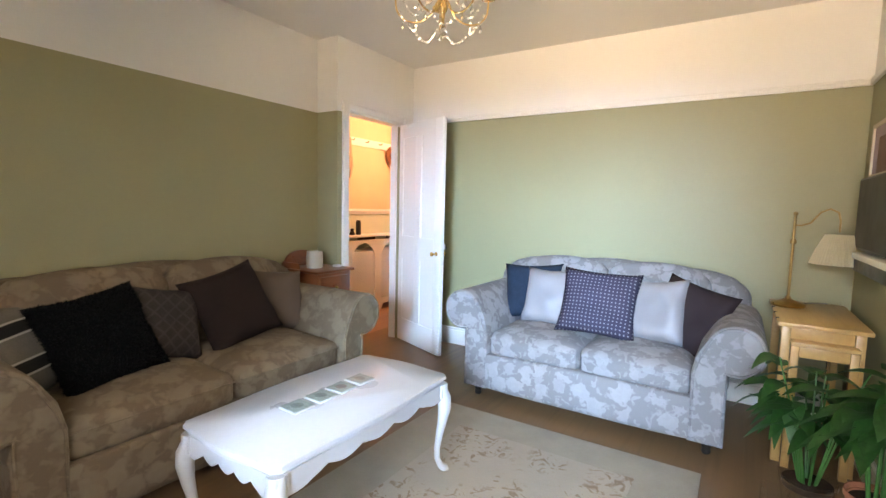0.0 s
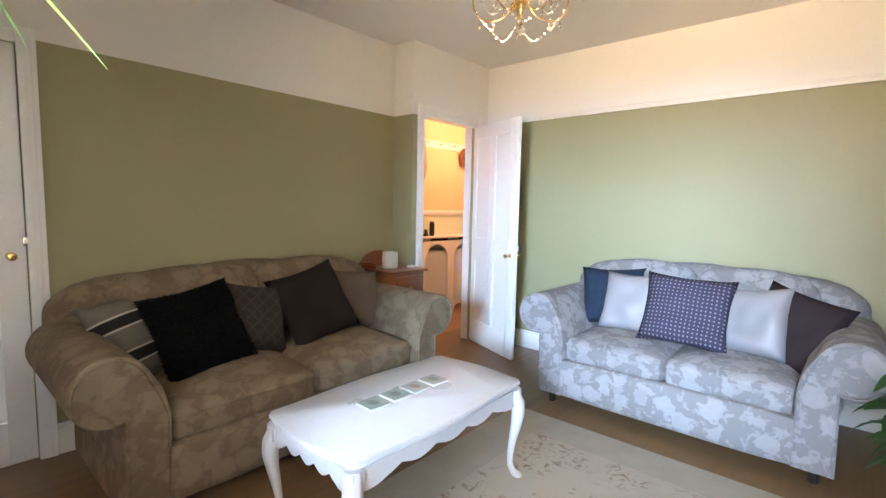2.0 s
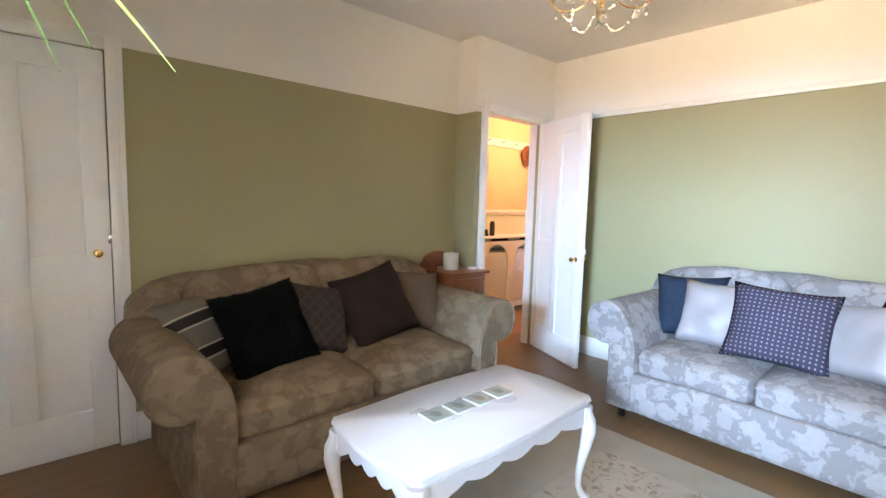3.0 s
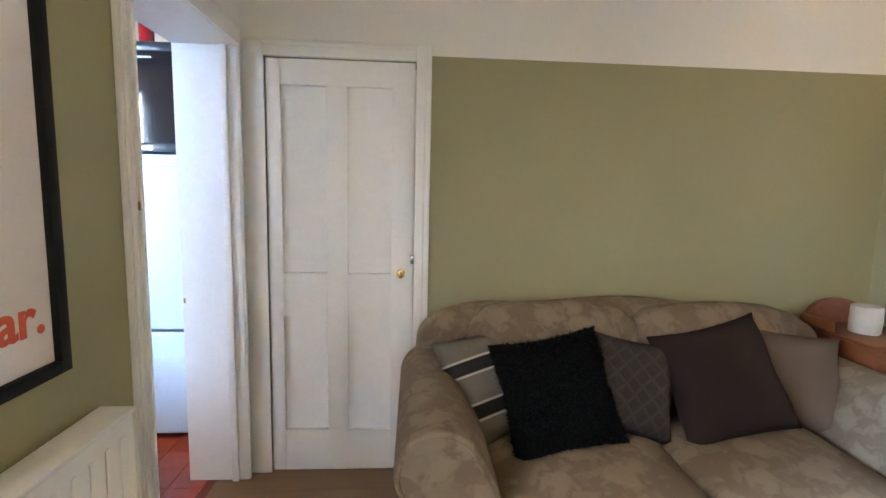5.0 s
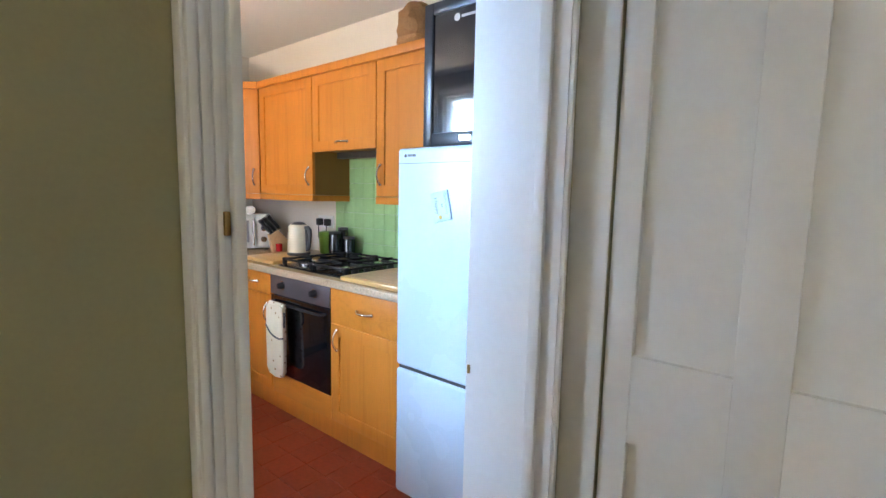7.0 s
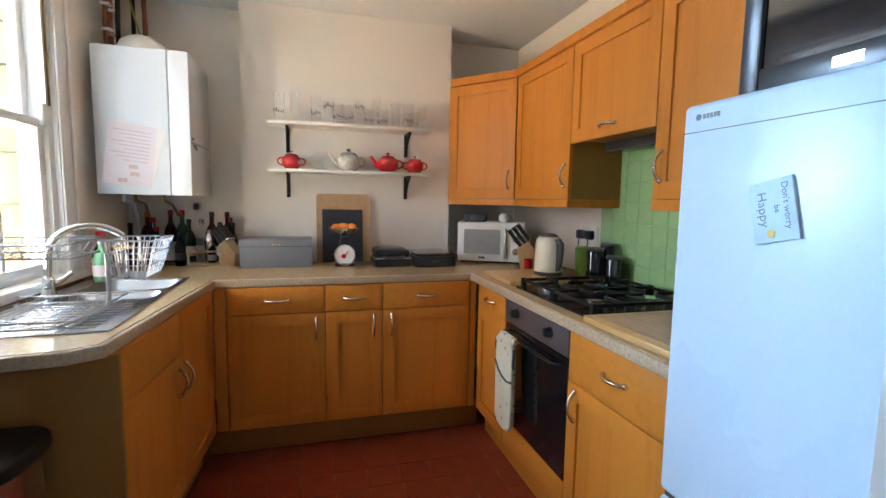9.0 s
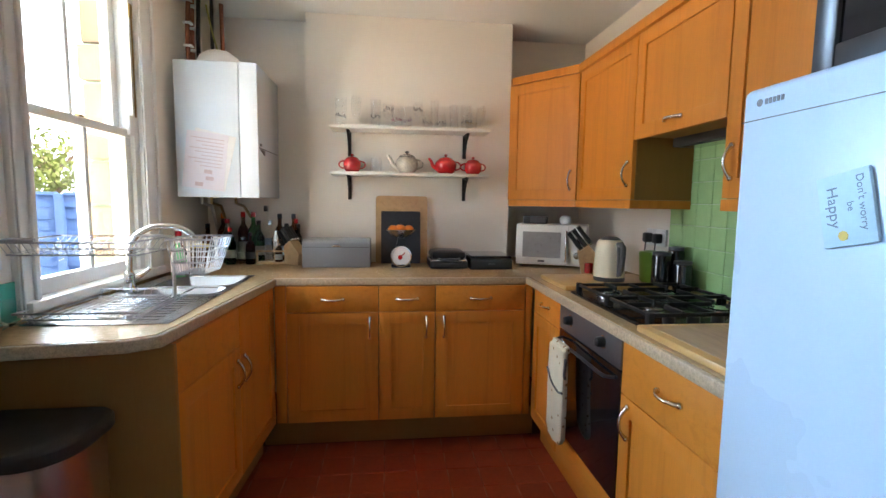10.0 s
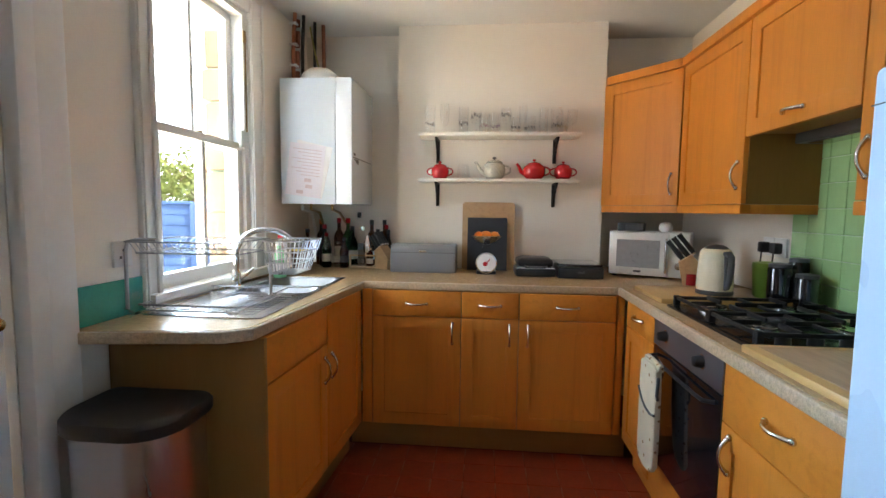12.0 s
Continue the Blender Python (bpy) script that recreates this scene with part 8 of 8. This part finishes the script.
            for i in range(9):
                part("text_bar", B(-0.085, 0.0004, 0.115 - 0.018 * i, 0.085 - 0.03 * (i % 3), 0.0007, 0.119 - 0.018 * i), INK, p)
            for i, (x, z) in enumerate(((-0.02, -0.055), (-0.03, -0.09), (0.02, -0.125))):
                part("stamp", B(x - 0.02, 0.0004, z - 0.010, x + 0.02, 0.0008, z + 0.010), INK, p)


boiler()


def bottle(x, y, h, r, glass_, label_m, cap_m, label, z=0.9105):
    b = thing("bottle", (x, y, z), label, "bottle", "bottles in the alcove")
    part("glass", lathe(bmesh.new(), [(r * 0.94, 0), (r, 0.006), (r, h * 0.58), (r * 0.75, h * 0.68), (r * 0.36, h * 0.76), (r * 0.34, h * 0.92)], 20), glass_, b)
    part("label_band", lathe(bmesh.new(), [(r + 0.0006, h * 0.18), (r + 0.0006, h * 0.40)], 20, close=False), label_m, b)
    part("cap", lathe(bmesh.new(), [(r * 0.40, h * 0.90), (r * 0.40, h), (r * 0.3, h * 1.005)], 14), cap_m, b)


CREAMLAB = mat("aged_cream_bottle_label", (0.42, 0.38, 0.31), 0.6, var=0.15, scale=40)
DARKLAB = mat("dark_bottle_label", (0.06, 0.05, 0.05), 0.5)
BLUELAB = mat("pale_blue_bottle_label", (0.35, 0.48, 0.60), 0.5)
for x, y, h, r, g_, lm, cm, lb in (
    (-3.60, -3.55, 0.24, 0.034, BROWN_GLASS, DARKLAB, BLACK, "dark brown bottle in the alcove"), (-3.655, -3.66, 0.30, 0.036, BROWN_GLASS, DARKLAB, ORANGE, "dark bottle with orange cap in the alcove"),
    (-3.705, -3.58, 0.27, 0.036, BLACK_GLASS, DARKLAB, RED_CERAMIC, "black bottle with red cap in the alcove"), (-3.77, -3.68, 0.31, 0.035, BROWN_GLASS, CREAMLAB, RED_CERAMIC, "brown bottle with pale label in the alcove"),
    (-3.80, -3.56, 0.16, 0.036, CLEAR, CREAMLAB, STEEL, "squat clear bottle in the alcove"), (-3.835, -3.67, 0.31, 0.036, GREEN_GLASS, CREAMLAB, RED_CERAMIC, "green bottle with red cap in the alcove"), (-3.885, -3.60, 0.26, 0.034, GREEN_GLASS, CREAMLAB, BLACK, "green bottle with white label in the alcove"),
    (-3.905, -3.70, 0.35, 0.034, CLEAR, BLUELAB, BLACK, "tall clear spirit bottle in the alcove"), (-3.950, -3.62, 0.26, 0.032, CLEAR, CREAMLAB, STEEL, "clear spirit bottle with steel cap"), (-3.99, -3.70, 0.30, 0.036, BROWN_GLASS, DARKLAB, BLACK, "amber spirit bottle with black cap"),
    (-4.045, -3.64, 0.24, 0.034, CLEAR, BLUELAB, BLACK, "clear bottle with blue label in the alcove"), (-4.075, -3.71, 0.30, 0.034, BROWN_GLASS, DARKLAB, BLACK, "dark spirit bottle with black cap"), (-4.02, -3.52, 0.15, 0.022, BROWN_GLASS, CREAMLAB, BLACK, "small brown bottle before the others"),
    (-3.745, -3.50, 0.22, 0.030, GREEN_GLASS, CREAMLAB, RED_CERAMIC, "short green bottle with red cap in the alcove"), (-3.86, -3.50, 0.19, 0.028, BROWN_GLASS, DARKLAB, BLACK, "short brown bottle before the others"),
    (-4.10, -3.66, 0.27, 0.030, BROWN_GLASS, CREAMLAB, RED_CERAMIC, "amber bottle with red cap in the alcove"), (-4.125, -3.60, 0.24, 0.026, BLACK_GLASS, DARKLAB, BLACK, "slim black bottle behind the knife block"),
):
    bottle(x, y, h, r, g_, lm, cm, lb)
rk = thing("bottle_rack", (-3.98, -3.53, 0.9105), "small wooden rack before the bottles", "rack")
part("base", B(-4.07, -3.575, 0.9105, -3.895, -3.49, 0.922, 0.002), BOARD, rk, world=True)
part("rail", B(-4.07, -3.498, 0.985, -3.895, -3.490, 0.995, 0.002), BOARD, rk, world=True)
for x in (-4.07, -3.905):
    part("post", B(x, -3.50, 0.922, x + 0.010, -3.49, 0.985), BOARD, rk, world=True)
for x in (-3.935, -3.975):
    g = thing("shot_glass", (x, -3.533, 0.922), "small clear shot glass in the rack", "glass")
    part("vessel", lathe(bmesh.new(), [(0.016, 0), (0.021, 0.055), (0.0195, 0.055), (0.0148, 0.004), (0.001, 0.003)], 18, close=False), CLEAR, g)
sk = thing("cocktail_shaker", (-4.005, -3.533, 0.922), "tall steel cocktail shaker in the bottle rack", "shaker")
part("cup", lathe(bmesh.new(), [(0.022, 0), (0.028, 0.09), (0.029, 0.125)], 20), CHROME, sk)
part("cap", lathe(bmesh.new(), [(0.029, 0.126), (0.024, 0.150), (0.014, 0.166), (0.013, 0.188), (0.006, 0.192)], 20), CHROME, sk)
knife_block(-4.128, -3.50, 150, "pale wooden knife block by the bread bin", 0.85)
tub = thing("storage_tub", (-3.60, -3.42, 0.9105), "yellow-lidded tub under the boiler", "tub")
part("tub", lathe(bmesh.new(), [(0.045, 0), (0.05, 0.01), (0.052, 0.11)], 22), BROWN_GLASS, tub)
part("lid", lathe(bmesh.new(), [(0.054, 0.11), (0.054, 0.125), (0.02, 0.13)], 22), mat("mustard_plastic", (0.50, 0.36, 0.05), 0.4), tub)

# ---- garden seen through the sash window ----


def fence():
    f = thing("garden_fence", (-1.0, -6.6, -0.12), "blue stained lap-panel garden fence", "fence")
    plank = None
    post = None
    for p in range(6):
        x = -3.4 + 1.25 * p
        if post is None:
            post = part("post", B(0, -0.05, 0, 0.09, 0.05, 1.46, 0.006), FENCE, f, world=False)
            post.matrix_basis = origin_of(f).inverted() @ Matrix.Translation((x, -6.6, -0.12))
        else:
            again(post, origin_of(f).inverted() @ Matrix.Translation((x, -6.6, -0.12)), f)
        for k in range(10):
            m = origin_of(f).inverted() @ Matrix.Translation((x + 0.09, -6.6, -0.08 + 0.14 * k)) @ pose(0, 0, 0, 6, 0, 0.25 * ((k * 7 + p) % 5 - 2))
            if plank is None:
                plank = part("plank", B(0, -0.008, 0, 1.16, 0.008, 0.155, 0.003), FENCE, f)
                plank.matrix_basis = m
            else:
                again(plank, m, f)
        cap = part("cap_rail", B(x + 0.09, -6.635, 1.32, x + 1.25, -6.565, 1.36, 0.004), FENCE, f, world=True)


fence()


def tree(x, y, h, spread, seed, label):
    rnd = random.Random(seed)
    t = thing("tree", (x, y, -0.12), label, "tree")
    bm = tube(bmesh.new(), [(0, 0, 0), (0.05, 0.02, h * 0.3), (0.0, 0.06, h * 0.6), (0.05, 0.0, h * 0.85)], [0.10, 0.08, 0.05, 0.02], 8)
    tips = []
    for i in range(16):
        a, z = i * 2.4, h * rnd.uniform(0.30, 0.75)
        r = spread * rnd.uniform(0.5, 1.0)
        tip = Vector((math.cos(a) * r, math.sin(a) * r, z + h * rnd.uniform(0.1, 0.28)))
        tube(bm, [(0, 0, z), tip * 0.5 + Vector((0, 0, z * 0.5 + 0.05)), tip], [0.03, 0.02, 0.006], 5)
        tips.append((Vector((0, 0, z)), tip))
    part("trunk", bm, BARK, t)
    verts, faces = [], []
    for a, b in tips:
        for k in range(130):
            c = a.lerp(b, rnd.uniform(0.35, 1.08)) + Vector((rnd.gauss(0, 0.16), rnd.gauss(0, 0.16), rnd.gauss(0, 0.13)))
            u = Vector((rnd.gauss(0, 1), rnd.gauss(0, 1), rnd.gauss(0, 1))).normalized()
            v = u.orthogonal().normalized()
            s = rnd.uniform(0.03, 0.06)
            i = len(verts)
            verts += [c - u * s, c + v * s * 0.45, c + u * s, c - v * s * 0.45]
            faces.append((i, i + 1, i + 2, i + 3))
    me = bpy.data.meshes.new("crown")
    me.from_pydata([tuple(v) for v in verts], [], faces)
    me.materials.append(mat("sunlit_yellow_green_foliage", (0.22, 0.26, 0.05), 0.6, var=0.4, scale=3, fine=20, bump=0.0))
    o = new("crown", me)
    o.parent = t


tree(0.30, -8.3, 2.45, 0.75, 4, "sunlit garden tree with yellow-green leaves behind the fence")
tree(1.9, -9.6, 2.3, 1.0, 9, "garden tree with yellow-green leaves behind the fence")
# stone reveals outside the sash window, block by block
rev = setting("window_reveal_stone", B(KE + 0.106, WY0 + 0.0005, KZ0 - 0.05, OUT + 0.02, WY0 + 0.012, KZ1), GROUT, "honey sandstone reveal outside the kitchen window", "wall")
for i, (z, h) in enumerate(((0.915, 0.19), (1.11, 0.155), (1.27, 0.20), (1.475, 0.15), (1.63, 0.19), (1.825, 0.16), (1.99, 0.19))):
    s = part("stone", B(0, 0, 0, OUT + 0.02 - KE - 0.110 + 0.012 * (i % 2), 0.030 + 0.006 * (i % 3), h - 0.008, 0.006), STONE, rev)
    s.location = (KE + 0.108, WY0 + 0.004, z)

# ---- tiles, last ----
tw = setting("wall_tiling", B(KW + 0.0003, -2.745, 0.911, KW + 0.005, -1.46, 1.60), GROUT, "green glazed wall tiling behind the hob", "tiling")
tile = None
for i in range(13):
    for k in range(7):
        y, z = -2.742 + 0.0985 * i, 0.913 + 0.0985 * k
        if tile is None:
            tile = part("tile", B(0, 0, 0, 0.006, 0.0962, 0.0962, 0.0016, 1), TILE_GREEN, tw)
            tile.matrix_basis = Matrix.Translation((KW + 0.004, y, z))
        else:
            again(tile, Matrix.Translation((KW + 0.004, y, z)), tw)
quarry = None
for i in range(14):
    for k in range(15):
        x, y = KW + 0.4975 + 0.1525 * i, -3.03 + 0.1525 * k
        if x + 0.15 > KE - 0.02 or y + 0.15 > -0.69:
            continue
        m = Matrix.Translation((x, y, -0.006)) @ pose(0, 0, 0, 0.12 * ((i * 5 + k * 3) % 5 - 2), 0.12 * ((i * 3 + k * 7) % 5 - 2), 0)
        if quarry is None:
            quarry = part("tile", B(0, 0, 0, 0.150, 0.150, 0.006, 0.0016, 1), RED_TILE, part_floor)
            quarry.matrix_basis = m
        else:
            again(quarry, m, part_floor)
